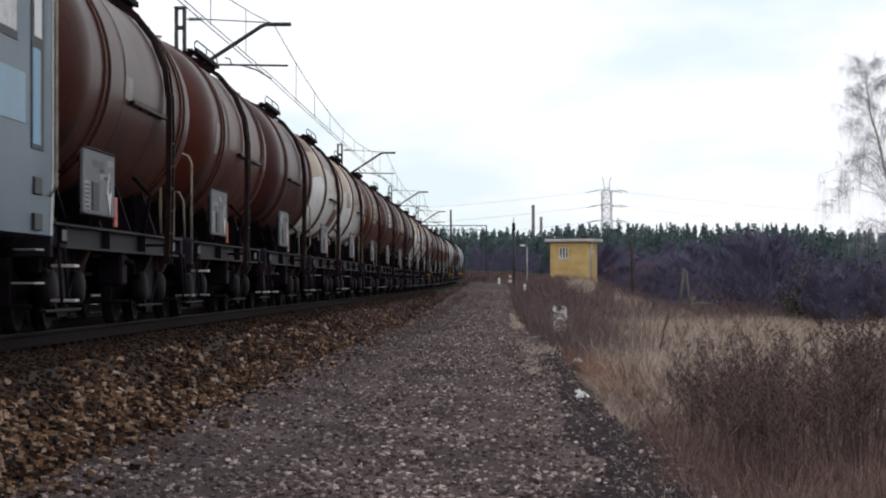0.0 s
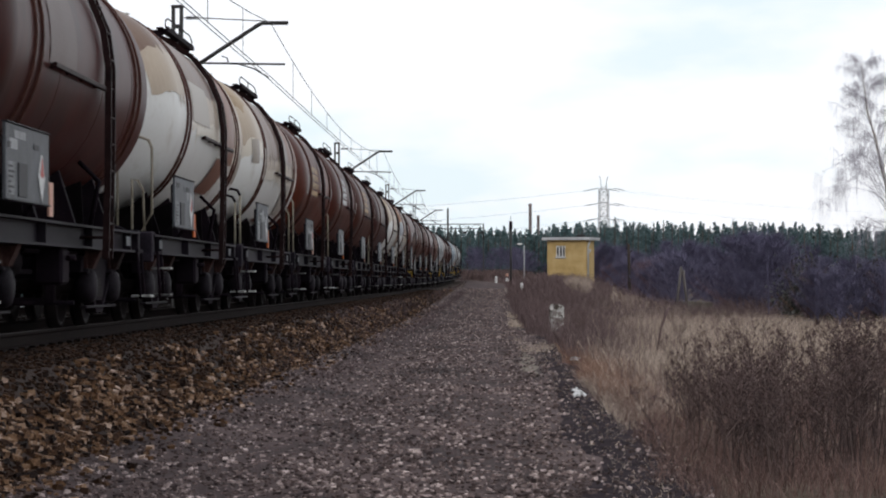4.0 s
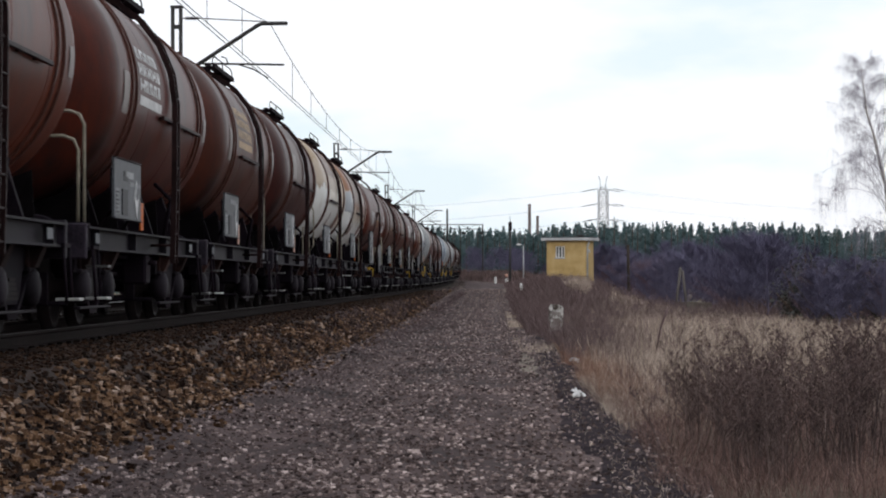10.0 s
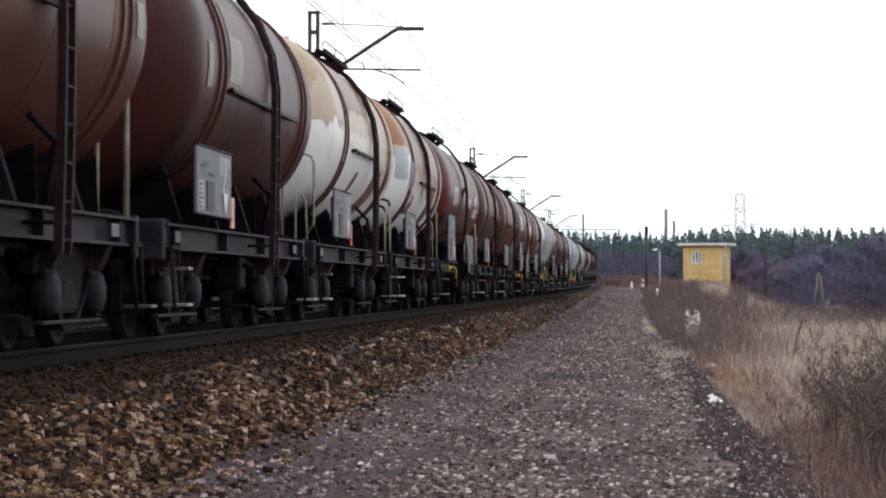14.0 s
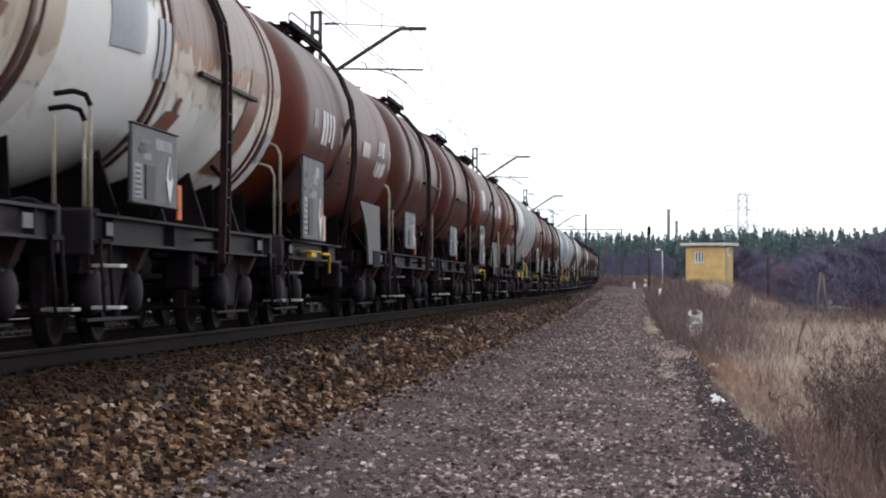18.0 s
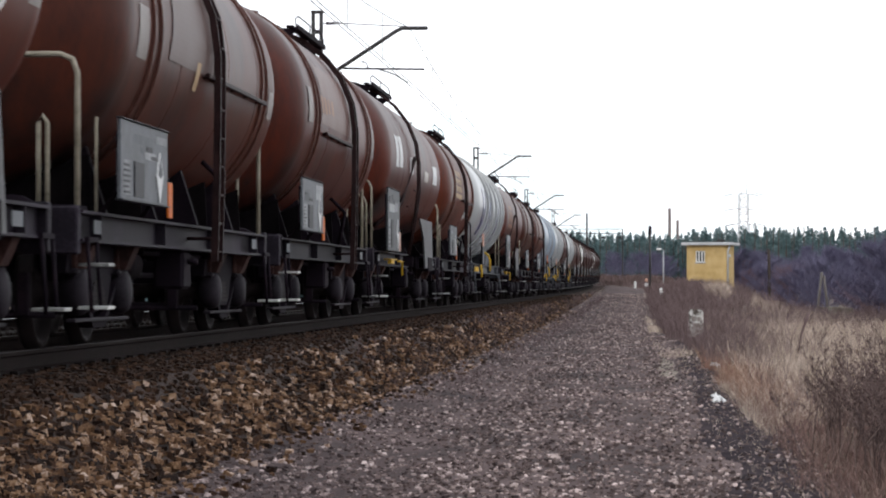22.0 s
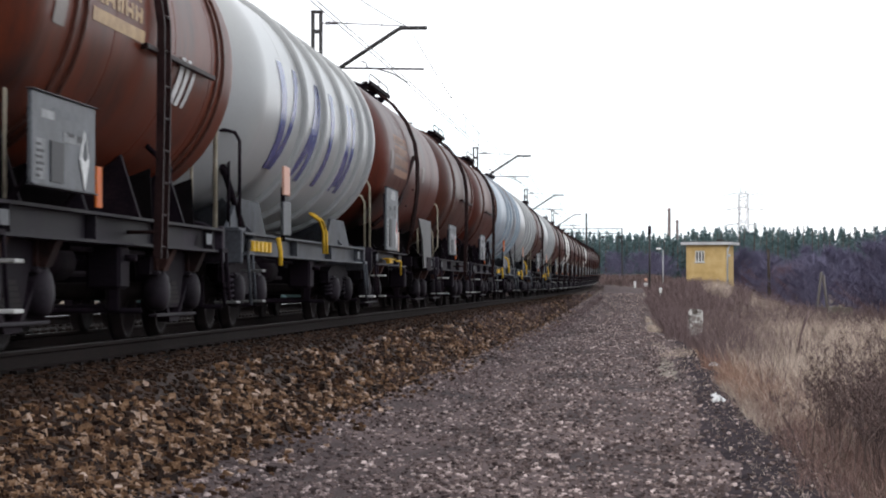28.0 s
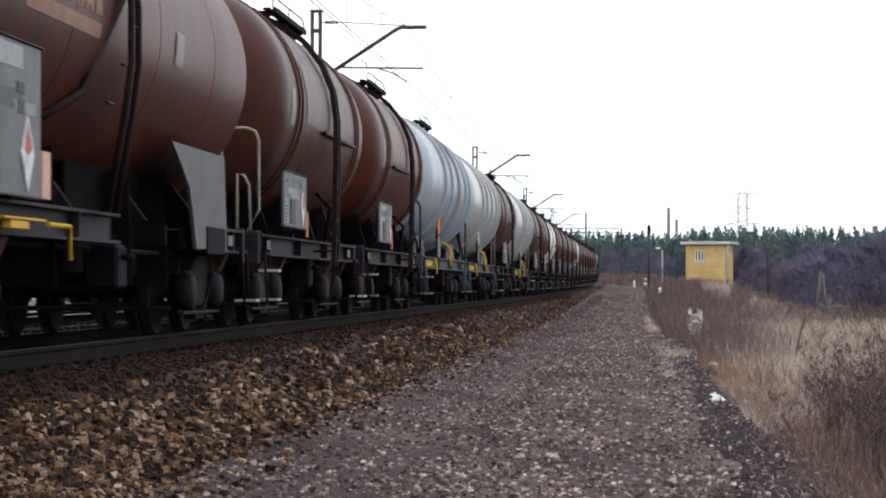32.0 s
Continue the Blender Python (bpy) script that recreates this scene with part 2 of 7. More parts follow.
M["yellow"] = material("yellow_safety_paint", [(0.3, (0.45, 0.25, 0.02)), (0.7, (0.72, 0.45, 0.04))], 5, (0.4, 0.6), 0, 0.05, 0.002, 40)
M["cream_pipe"] = material("cream_handrail_paint", [(0.3, (0.1760, 0.1520, 0.1120)), (0.7, (0.3600, 0.3200, 0.2560))], 5, (0.4, 0.6), 0, 0.1, 0.002, 40)
M["blue_mark"] = material("blue_marking_paint", [(0.3, (0.0330, 0.0420, 0.1612)), (0.7, (0.0550, 0.0720, 0.2480))], 5, (0.18, 0.28), 0, 0.05, 0.002, 40)
M["red"] = paint("oxide_red_tank_paint", (0.0961, 0.0211, 0.0125), (0.0481, 0.0145, 0.0110), scale=1.0, stretch=(1, 1, 0.4), stain=(0.0224, 0.0167, 0.0163), stain_at=(0.50, 0.70), stain_scale=0.7, dust_and_sheen=(0.088, 0.062, 0.060, 0.62, 0.50, 1.35), spec=0.05, rough=(0.28, 0.46))
M["bright"] = paint("bright_red_tank_paint", (0.1278, 0.0284, 0.0130), (0.0682, 0.0184, 0.0115), scale=1.0, stretch=(1, 1, 0.4), stain=(0.0234, 0.0163, 0.0160), stain_at=(0.50, 0.70), stain_scale=0.7, dust_and_sheen=(0.088, 0.062, 0.060, 0.62, 0.50, 1.35), spec=0.05, rough=(0.28, 0.46))
M["brown"] = paint("brown_tank_paint", (0.0898, 0.0261, 0.0162), (0.0450, 0.0167, 0.0133), scale=1.0, stretch=(1, 1, 0.4), stain=(0.0229, 0.0167, 0.0163), stain_at=(0.50, 0.70), stain_scale=0.7, dust_and_sheen=(0.088, 0.062, 0.060, 0.62, 0.50, 1.35), spec=0.05, rough=(0.28, 0.46))
M["dark"] = paint("dark_brown_tank_paint", (0.0718, 0.0188, 0.0157), (0.0374, 0.0138, 0.0128), scale=1.0, stretch=(1, 1, 0.4), stain=(0.0234, 0.0167, 0.0166), stain_at=(0.50, 0.70), stain_scale=0.7, dust_and_sheen=(0.088, 0.062, 0.060, 0.62, 0.50, 1.35), spec=0.05, rough=(0.28, 0.46))
M["cream"] = paint("soiled_white_tank_paint", (0.7216, 0.7216, 0.7040), (0.5808, 0.5544, 0.5016), scale=0.5, stain=(0.3520, 0.2904, 0.2200), stain_at=(0.60, 0.76), stain_scale=0.33, stretch=(1, 1, 0.6), dust_and_sheen=(0.36, 0.31, 0.26, 0.5, 0.85, 1.35), spec=0.2)
M["rusty_cream"] = paint("rust_washed_white_tank_paint", (0.7216, 0.7216, 0.7128), (0.5984, 0.5720, 0.5280), scale=0.7, stain=(0.3696, 0.2992, 0.2288), stain_at=(0.60, 0.74), stain_scale=0.4, stretch=(1, 1, 0.5), dust_and_sheen=(0.26, 0.19, 0.15, 0.6, 0.75, 1.25), spec=0.2)
M["tan_wash"] = paint("yellowed_cream_paint", (0.4752, 0.4011, 0.3254), (0.3643, 0.2876, 0.2195), scale=0.9, stretch=(1, 1, 0.4), stain=(0.2693, 0.1816, 0.1211), stain_at=(0.58, 0.72), stain_scale=1.1, spec=0.08)
M["pale_wash"] = paint("faintly_yellowed_white_paint", (0.66, 0.61, 0.53), (0.54, 0.48, 0.40), scale=0.9, stretch=(1, 1, 0.4), stain=(0.44, 0.35, 0.26), stain_at=(0.58, 0.74), stain_scale=1.1, spec=0.08)
M["rust_wash"] = paint("rust_brown_wash", (0.30, 0.15, 0.085), (0.15, 0.07, 0.045), scale=1.3, stretch=(1, 1, 0.3), stain=(0.50, 0.33, 0.19), stain_at=(0.60, 0.72), stain_scale=1.8, spec=0.08)
M["tan_dark"] = paint("brown_stained_cream_paint", (0.4140, 0.3240, 0.2250), (0.2880, 0.2070, 0.1350), scale=1.0, stretch=(1, 1, 0.4), stain=(0.2160, 0.1260, 0.0765), stain_at=(0.56, 0.72), stain_scale=1.1, spec=0.08)
M["blue_grey_field"] = paint("blue_grey_repaint", (0.42, 0.44, 0.47), (0.32, 0.335, 0.36), scale=0.8)
M["brown_wash"] = paint("grey_brown_wash", (0.22, 0.155, 0.125), (0.135, 0.09, 0.072), scale=0.9, stretch=(1, 1, 0.4), spec=0.08)
M["rust_band"] = paint("rusted_band_steel", (0.085, 0.036, 0.028), (0.04, 0.02, 0.017), scale=2.0)
M["snow"] = paint("white_tank_paint", (0.3621, 0.3734, 0.3814), (0.2920, 0.2940, 0.2920), rough=(0.22, 0.38), scale=0.5, dust_and_sheen=(0.40, 0.39, 0.37, 0.5, 0.45, 1.5), spec=0.3)
M["blue"] = paint("grey_blue_tank_paint", (0.3360, 0.4000, 0.4640), (0.1920, 0.2240, 0.2640), stain=(0.2000, 0.1520, 0.1360), stain_at=(0.52, 0.66), stain_scale=0.4, stretch=(1, 1, 0.3), spec=0.3)
M["loco"] = paint("grey_blue_locomotive_paint", (0.0874, 0.1310, 0.1755), (0.0530, 0.0786, 0.1053), scale=0.7)
M["loco_blue"] = paint("blue_locomotive_paint", (0.16, 0.33, 0.46), (0.12, 0.22, 0.30))
M["glass"] = material("dark_cab_glass", [(0.3, (0.02, 0.022, 0.025)), (0.7, (0.03, 0.033, 0.036))], 2, (0.04, 0.08), 0, 0, 0, spec=0.5)
M["light_grey"] = material("light_grey_frame_paint", [(0.3, (0.0279, 0.0292, 0.0344)), (0.55, (0.0605, 0.0649, 0.0766)), (0.8, (0.1116, 0.1194, 0.1387))], 1.3, (0.45, 0.65), 0, 0.15, 0.004, 30, stain=(0.0163, 0.0156, 0.0166), stain_scale=2.5, stain_at=(0.5, 0.7))
M["steel"] = material("galvanised_steel", [(0.3, (0.32, 0.33, 0.34)), (0.7, (0.5, 0.51, 0.52))], 3, (0.45, 0.65), 0.2, 0.1, 0.003, 40, spec=0.5)
M["tower_steel"] = material("weathered_tower_steel", [(0.3, (0.1875, 0.1938, 0.2125)), (0.7, (0.3250, 0.3313, 0.3562))], 3, (0.5, 0.7), 0.0, 0.1, 0.003, 40, spec=0.2)
M["mast"] = material("grey_brown_mast_paint", [(0.3, (0.02, 0.02, 0.021)), (0.7, (0.05, 0.048, 0.05))], 3, (0.5, 0.7), 0.0, 0.1, 0.003, 40, spec=0.25)
M["wire"] = material("dull_copper_wire", [(0.3, (0.045, 0.04, 0.04)), (0.7, (0.10, 0.09, 0.088))], 3, (0.5, 0.7), 0.2, 0, 0)
M["plaster"] = material("ochre_plaster", [(0.3, (0.3800, 0.2619, 0.1063)), (0.5, (0.4750, 0.3346, 0.1500)), (0.75, (0.5510, 0.4074, 0.2125))], 1.6, (0.8, 0.95), 0, 0.2, 0.006, 40, stain=(0.33, 0.24, 0.12), stain_at=(0.58, 0.75), stain_scale=1.2)
M["roof"] = material("pale_roof_board", [(0.3, (0.30, 0.30, 0.31)), (0.7, (0.50, 0.51, 0.52))], 2, (0.6, 0.8), 0, 0.1, 0.004, 30)
M["tar"] = material("tarred_roofing", [(0.3, (0.03, 0.03, 0.032)), (0.7, (0.07, 0.07, 0.072))], 3, (0.7, 0.9), 0, 0.3, 0.006, 50)
M["brick"] = material("sooty_chimney_brick", [(0.3, (0.20, 0.165, 0.17)), (0.7, (0.33, 0.285, 0.285))], 0.2, (0.8, 0.95), 0, 0.1, 0.02, 4)
M["wood"] = material("tarred_pole_wood", [(0.3, (0.025, 0.02, 0.018)), (0.7, (0.07, 0.055, 0.048))], 2, (0.8, 0.95), 0, 0.4, 0.01, 20, stretch=(6, 6, 0.6))
M["grey_wood"] = material("weathered_pole_wood", [(0.3, (0.07, 0.062, 0.06)), (0.7, (0.15, 0.135, 0.13))], 2, (0.8, 0.95), 0, 0.4, 0.01, 20, stretch=(6, 6, 0.6))
M["bark"] = material("pine_bark", [(0.3, (0.05, 0.032, 0.025)), (0.7, (0.14, 0.085, 0.06))], 3, (0.85, 0.95), 0, 0.5, 0.02, 12, stretch=(2, 2, 0.5))
# needles turned blue and paler: the distance haze is put into the colour
M["needles"] = material("hazy_pine_needles", [(0.2, (0.056, 0.095, 0.104)), (0.5, (0.088, 0.140, 0.148)), (0.85, (0.125, 0.185, 0.190))], 0.5, (0.6, 0.8), 0, 0, 0, vary=0.3)
M["evergreen"] = material("dark_evergreen", [(0.2, (0.0263, 0.0293, 0.0283)), (0.5, (0.0460, 0.0488, 0.0455)), (0.85, (0.0788, 0.0735, 0.0701))], 0.5, (0.6, 0.8), 0, 0, 0, vary=0.3)
M["birch"] = material("birch_bark", [(0.35, (0.06, 0.055, 0.052)), (0.5, (0.42, 0.39, 0.37)), (0.8, (0.6, 0.57, 0.55))], 3, (0.7, 0.9), 0, 0.2, 0.006, 30, stretch=(1, 1, 3))
# birch twigs made pale and bluish: glare of the sky behind, as colour
M["twig"] = material("glare_pale_birch_twig", [(0.3, (0.22, 0.205, 0.25)), (0.7, (0.42, 0.395, 0.47))], 2, (0.7, 0.9), 0, 0, 0)
# scrub twigs lightened towards blue, with far haze in their colours
M["thicket"] = material("hazy_purple_brown_twig", [(0.2, (0.0874, 0.0797, 0.1300)), (0.5, (0.1334, 0.1239, 0.1918)), (0.85, (0.1912, 0.1795, 0.2603))], 0.4, (0.8, 0.95), 0, 0, 0, vary=0.3)
M["rust_twig"] = material("bare_red_brown_twig", [(0.2, (0.0920, 0.0622, 0.0840)), (0.5, (0.1472, 0.1029, 0.1288)), (0.85, (0.2127, 0.1531, 0.1848))], 0.4, (0.8, 0.95), 0, 0, 0, vary=0.3)
M["straw"] = material("dry_straw_grass", [(0.12, (0.180, 0.138, 0.116)), (0.42, (0.370, 0.297, 0.245)), (0.72, (0.610, 0.500, 0.410)), (0.95, (0.780, 0.660, 0.570))], 0.35, (0.7, 0.9), 0, 0, 0, island=0.5)
M["russet"] = material("dry_russet_grass", [(0.12, (0.1122, 0.0600, 0.0459)), (0.5, (0.2384, 0.1300, 0.0962)), (0.9, (0.4301, 0.3100, 0.2350))], 0.6, (0.7, 0.9), 0, 0, 0, island=0.7)
M["brown_weed"] = material("dead_brown_weed", [(0.12, (0.052, 0.036, 0.038)), (0.5, (0.118, 0.083, 0.084)), (0.9, (0.240, 0.175, 0.172))], 0.8, (0.8, 0.95), 0, 0, 0, island=0.5)
M["dark_weed"] = material("dry_dark_seed_head", [(0.12, (0.0390, 0.0268, 0.0268)), (0.5, (0.0976, 0.0671, 0.0659)), (0.9, (0.2318, 0.1647, 0.1525))], 0.8, (0.8, 0.95), 0, 0, 0, island=0.5)
M["weed_stem"] = material("grey_brown_dead_stem", [(0.12, (0.0366, 0.0256, 0.0256)), (0.5, (0.0976, 0.0695, 0.0671)), (0.9, (0.2928, 0.2257, 0.2013))], 0.8, (0.8, 0.95), 0, 0, 0, island=0.6)
M["undergrowth"] = material("dead_red_brown_undergrowth", [(0.12, (0.0690, 0.0425, 0.0391)), (0.5, (0.1587, 0.1000, 0.0897)), (0.9, (0.3335, 0.2242, 0.1955))], 0.8, (0.8, 0.95), 0, 0, 0, island=0.55)
M["whitewash"] = material("flaking_whitewash", [(0.3, (0.2080, 0.1950, 0.1820)), (0.5, (0.4940, 0.4810, 0.4680)), (0.75, (0.7540, 0.7410, 0.7280))], 5, (0.8, 0.95), 0, 0.4, 0.01, 40, stain=(0.07, 0.058, 0.05), stain_scale=7.0, stain_at=(0.50, 0.56))
M["litter"] = material("white_crumpled_plastic", [(0.3, (0.7, 0.7, 0.71)), (0.7, (0.85, 0.85, 0.86))], 9, (0.4, 0.6), 0, 0.2, 0.006, 60)


# ---- mesh building ----
class Geo:
    """Collects faces of one mesh."""

    def __init__(self):
        self.v, self.f, self.s = [], [], []

    def add(self, verts, faces, smooth=False):
        k = len(self.v)
        self.v += [tuple(p) for p in verts]
        self.f += [tuple(i + k for i in q) for q in faces]
        self.s += [smooth] * len(faces)
        return self

    def box(self, lo, hi, c=0.0, m=None):
        """A box with chamfered edges."""
        (x0, y0, z0), (x1, y1, z1) = lo, hi
        c = min(c, 0.45 * min(x1 - x0, y1 - y0, z1 - z0))
        if c <= 0:
            vs = [(x, y, z) for x in (x0, x1) for y in (y0, y1) for z in (z0, z1)]
            fs = [(0, 1, 3, 2), (4, 6, 7, 5), (0, 4, 5, 1), (2, 3, 7, 6), (0, 2, 6, 4), (1, 5, 7, 3)]
        else:
            mid, half = ((x0 + x1) / 2, (y0 + y1) / 2, (z0 + z1) / 2), ((x1 - x0) / 2, (y1 - y0) / 2, (z1 - z0) / 2)
            vs, at = [], {}
            for sx in (-1, 1):
                for sy in (-1, 1):
                    for sz in (-1, 1):
                        for ax in range(3):
                            sg = (sx, sy, sz)
                            at[(sx, sy, sz, ax)] = len(vs)
                            vs.append([mid[i] + sg[i] * (half[i] if i == ax else half[i] - c) for i in range(3)])
            fs = []
            for ax in range(3):
                u, w = (ax + 1) % 3, (ax + 2) % 3
                for sg in (-1, 1):
                    q = []
                    for a, b in ((-1, -1), (1, -1), (1, 1), (-1, 1)):
                        k = [0, 0, 0]
                        k[ax], k[u], k[w] = sg, a, b
                        q.append(at[(*k, ax)])
                    fs.append(q if sg > 0 else q[::-1])
            for ax in range(3):
                u, w = (ax + 1) % 3, (ax + 2) % 3
                for a in (-1, 1):
                    for b in (-1, 1):
                        k0, k1 = [0, 0, 0], [0, 0, 0]
                        k0[ax], k0[u], k0[w] = -1, a, b
                        k1[ax], k1[u], k1[w] = 1, a, b
                        q = [at[(*k0, u)], at[(*k1, u)], at[(*k1, w)], at[(*k0, w)]]
                        fs.append(q if a * b < 0 else q[::-1])
            for sx in (-1, 1):
                for sy in (-1, 1):
                    for sz in (-1, 1):
                        q = [at[(sx, sy, sz, 0)], at[(sx, sy, sz, 1)], at[(sx, sy, sz, 2)]]
                        fs.append(q if sx * sy * sz > 0 else q[::-1])
        if m is not None:
            vs = [m @ Vector(p) for p in vs]
        return self.add(vs, fs)

    def tube(self, path, r, n=8, closed_ends=True, smooth=True):
        """A round bar along a path; r is one radius or one for each point."""
        pts = [Vector(p) for p in path]
        rs = r if isinstance(r, (list, tuple)) else [r] * len(pts)
        vs, fs = [], []
        up = Vector((0, 0, 1))
        for i, p in enumerate(pts):
            t = (pts[min(i + 1, len(pts) - 1)] - pts[max(i - 1, 0)]).normalized()
            ref = up if abs(t.z) < 0.9 else Vector((1, 0, 0))
            a = t.cross(ref).normalized()
            b = t.cross(a)
            for k in range(n):
                w = 2 * math.pi * k / n
                vs.append(p + rs[i] * (math.cos(w) * a + math.sin(w) * b))
        for i in range(len(pts) - 1):
            for k in range(n):
                fs.append((i * n + k, i * n + (k + 1) % n, (i + 1) * n + (k + 1) % n, (i + 1) * n + k))
        self.add(vs, fs, smooth)
        if closed_ends:
            self.f += [tuple(len(self.v) - len(vs) + k for k in range(n))[::-1], tuple(len(self.v) - n + k for k in range(n))]
            self.s += [False, False]
        return self

    def lathe(self, rows, axis="y", n=40, centre=(0, 0, 0), smooth=True):
        """Turns rows of (place along the axis, radius) round it."""
        vs, fs = [], []
        for s, r in rows:
            for k in range(n):
                w = 2 * math.pi * k / n
                c, d = r * math.cos(w), r * math.sin(w)
                p = {"x": (s, c, d), "y": (c, s, d), "z": (c, d, s)}[axis]
                vs.append([a + b for a, b in zip(p, centre)])
        for i in range(len(rows) - 1):
            for k in range(n):
                fs.append((i * n + k, i * n + (k + 1) % n, (i + 1) * n + (k + 1) % n, (i + 1) * n + k))
        return self.add(vs, fs, smooth)

    def slab(self, outline, axis, lo, hi):
        """An outline (two coordinates a point) made thick along the axis."""
        n = len(outline)

        def at(p, s):
            return {"x": (s, p[0], p[1]), "y": (p[0], s, p[1]), "z": (p[0], p[1], s)}[axis]
        vs = [at(p, lo) for p in outline] + [at(p, hi) for p in outline]
        fs = [tuple(range(n))[::-1], tuple(range(n, 2 * n))] + [(i, (i + 1) % n, n + (i + 1) % n, n + i) for i in range(n)]
        return self.add(vs, fs)

    def mesh(self, name, mat):
        me = bpy.data.meshes.new(name)
        me.from_pydata(self.v, [], self.f)
        me.polygons.foreach_set("use_smooth", self.s)
        me.materials.append(mat if not isinstance(mat, str) else M[mat])
        me.update()
        return me


def part(name, geo, mat, parent, label=""):
    ob = new(name, geo.mesh(name, mat) if isinstance(geo, Geo) else geo)
    ob.parent = parent
    if label:
        ob["label"] = label
    return ob


def thing(name, m, label, category, group="", kind=""):
    ob = new(name)
    ob.empty_display_size = 0.2
    ob.matrix_basis = m
    return tagged(ob, label, category, group, kind)


def single(name, geo, mat, label="", category="", group="", kind="", m=None):
    ob = new(name, geo.mesh(name, mat) if isinstance(geo, Geo) else geo)
    if m is not None:
        ob.matrix_basis = m
    return tagged(ob, label, category, group, kind)


# ---- the plan ----
TRACK_X, RAIL_Z, BEND_AT, BEND_R = -5.63, 0.886, 310.0, 520.0


def rise(y):
    return 0.000014 * max(0.0, y - 120.0) ** 2 if y < 330 else 0.617 + 0.0059 * (y - 330)


def track(s, off=0.0):
    """A place s metres along the line, off metres to its right, and the heading."""
    if s < BEND_AT:
        return TRACK_X + off, s, 0.0
    a = (s - BEND_AT) / BEND_R
    return TRACK_X - BEND_R * (1 - math.cos(a)) + off * math.cos(a), BEND_AT + BEND_R * math.sin(a) + off * math.sin(a), a


def smooth_step(a, b, x):
    t = min(1.0, max(0.0, (x - a) / (b - a)))
    return t * t * (3 - 2 * t)


def path_rise(y):
    return 0.0058 * math.sqrt(max(0.0, y - 85.0) ** 2 + 400) - 0.116 if y > 85 else 0.0


def ground_z(x, y):
    """The height of the field: flat by the path, with a bank below the hut and a hollow beyond."""
    z = path_rise(min(y, 900.0)) * (1 - 0.97 * smooth_step(2.5, 11.0, x))
    if x > 1.2:
        z += 0.95 * smooth_step(1.3, 2.9, x) * smooth_step(95, 140, y) * (1 - smooth_step(172, 240, y)) * (1 - smooth_step(4.4, 9.5, x))
        z -= 1.5 * smooth_step(100, 160, y) * smooth_step(4.6, 9.5, x) * (1 - smooth_step(240, 330, y))
        z += 0.10 * noise.noise((x * 0.5, y * 0.25, 3.0)) * smooth_step(1.3, 2.2, x)
    if x < -9:
        z -= 0.3 * smooth_step(-16, -22, x)
    return z


# ---- ground, path, embankment, tracks ----
def grid(xs, ys, height, drop=0.0):
    vs = [(x, y, height(x, y) + drop) for y in ys for x in xs]
    n = len(xs)
    return Geo().add(vs, [(j * n + i, j * n + i + 1, (j + 1) * n + i + 1, (j + 1) * n + i) for j in range(len(ys) - 1) for i in range(n - 1)], True)


GX = [-1500, -600, -250, -120, -60, -35, -22, -16, -12] + [-10 + 0.5 * i for i in range(41)] + [11, 12, 14, 17, 21, 26, 32, 40, 52, 70, 100, 160, 260, 500, 1500]
GY = [-300, -100, -40, -10, 0, 8] + [12 + 2 * i for i in range(75)] + [165, 172, 180, 190, 200, 215, 230, 250, 275, 300, 340, 380, 420, 480, 560, 700, 900, 1300, 2200, 3500]
single("ground", grid(GX, GY, ground_z, -0.03), "earth", "dry brown earth of the field beside the railway", "ground", kind="structure")

path_ys = [-20, -5, 5] + [10 + 2.0 * i for i in range(60)] + [132 + 6 * i for i in range(60)]


def path_x(y, u):
    """Across the path, u from 0 at the ballast to 1 at the grass; far off it swings after the track."""
    left = -3.08 if y < 260 else -3.08 - 0.0006 * (y - 260) ** 2
    wide = 4.23 if y < 260 else 4.23 - 0.003 * (y - 260)
    return left + wide * u


def path_z(u, y, x):
    ruts = -0.035 * math.exp(-((u - 0.30) / 0.08) ** 2) - 0.035 * math.exp(-((u - 0.72) / 0.08) ** 2) + 0.02 * math.exp(-((u - 0.5) / 0.12) ** 2)
    camber = 0.11 * max(0.0, 1 - u / 0.3) ** 2
    return path_rise(y) + 0.01 + camber + ruts + 0.018 * noise.noise((x * 1.3, y * 0.5, 7.0))


PU = [i / 16 for i in range(17)]
pv = [(path_x(y, u), y, path_z(u, y, path_x(y, u))) for y in path_ys for u in PU]
road = single("road", Geo().add(pv, [(j * 17 + i, j * 17 + i + 1, (j + 1) * 17 + i + 1, (j + 1) * 17 + i) for j in range(len(path_ys) - 1) for i in range(16)], True),
              "cinder", "grey-brown gravel track with two shallow wheel ruts", "track road", kind="structure")

# the dark verge of the path, and a worn sandy strip, each with a ragged edge
def ribbon(name, y0, y1, step, left, right, lift, mat, label):
    ys = [y0 + step * k for k in range(int((y1 - y0) / step) + 1)]
    vs = []
    for y in ys:
        a = left(y) + 0.16 * noise.noise((y * 0.8, 4.0, lift * 50))
        b = right(y) + 0.16 * noise.noise((y * 0.9, 9.0, lift * 50))
        for k in range(5):
            x = a + (b - a) * k / 4
            u = (x - path_x(y, 0)) / (path_x(y, 1) - path_x(y, 0))
            vs.append((x, y, path_z(u, y, x) + lift - (0.03 if k in (0, 4) else 0)))
    fs = [(j * 5 + i, j * 5 + i + 1, j * 5 + i + 6, j * 5 + i + 5) for j in range(len(ys) - 1) for i in range(4)]
    single(name, Geo().add(vs, fs, True), mat, label, "path edge", kind="structure")


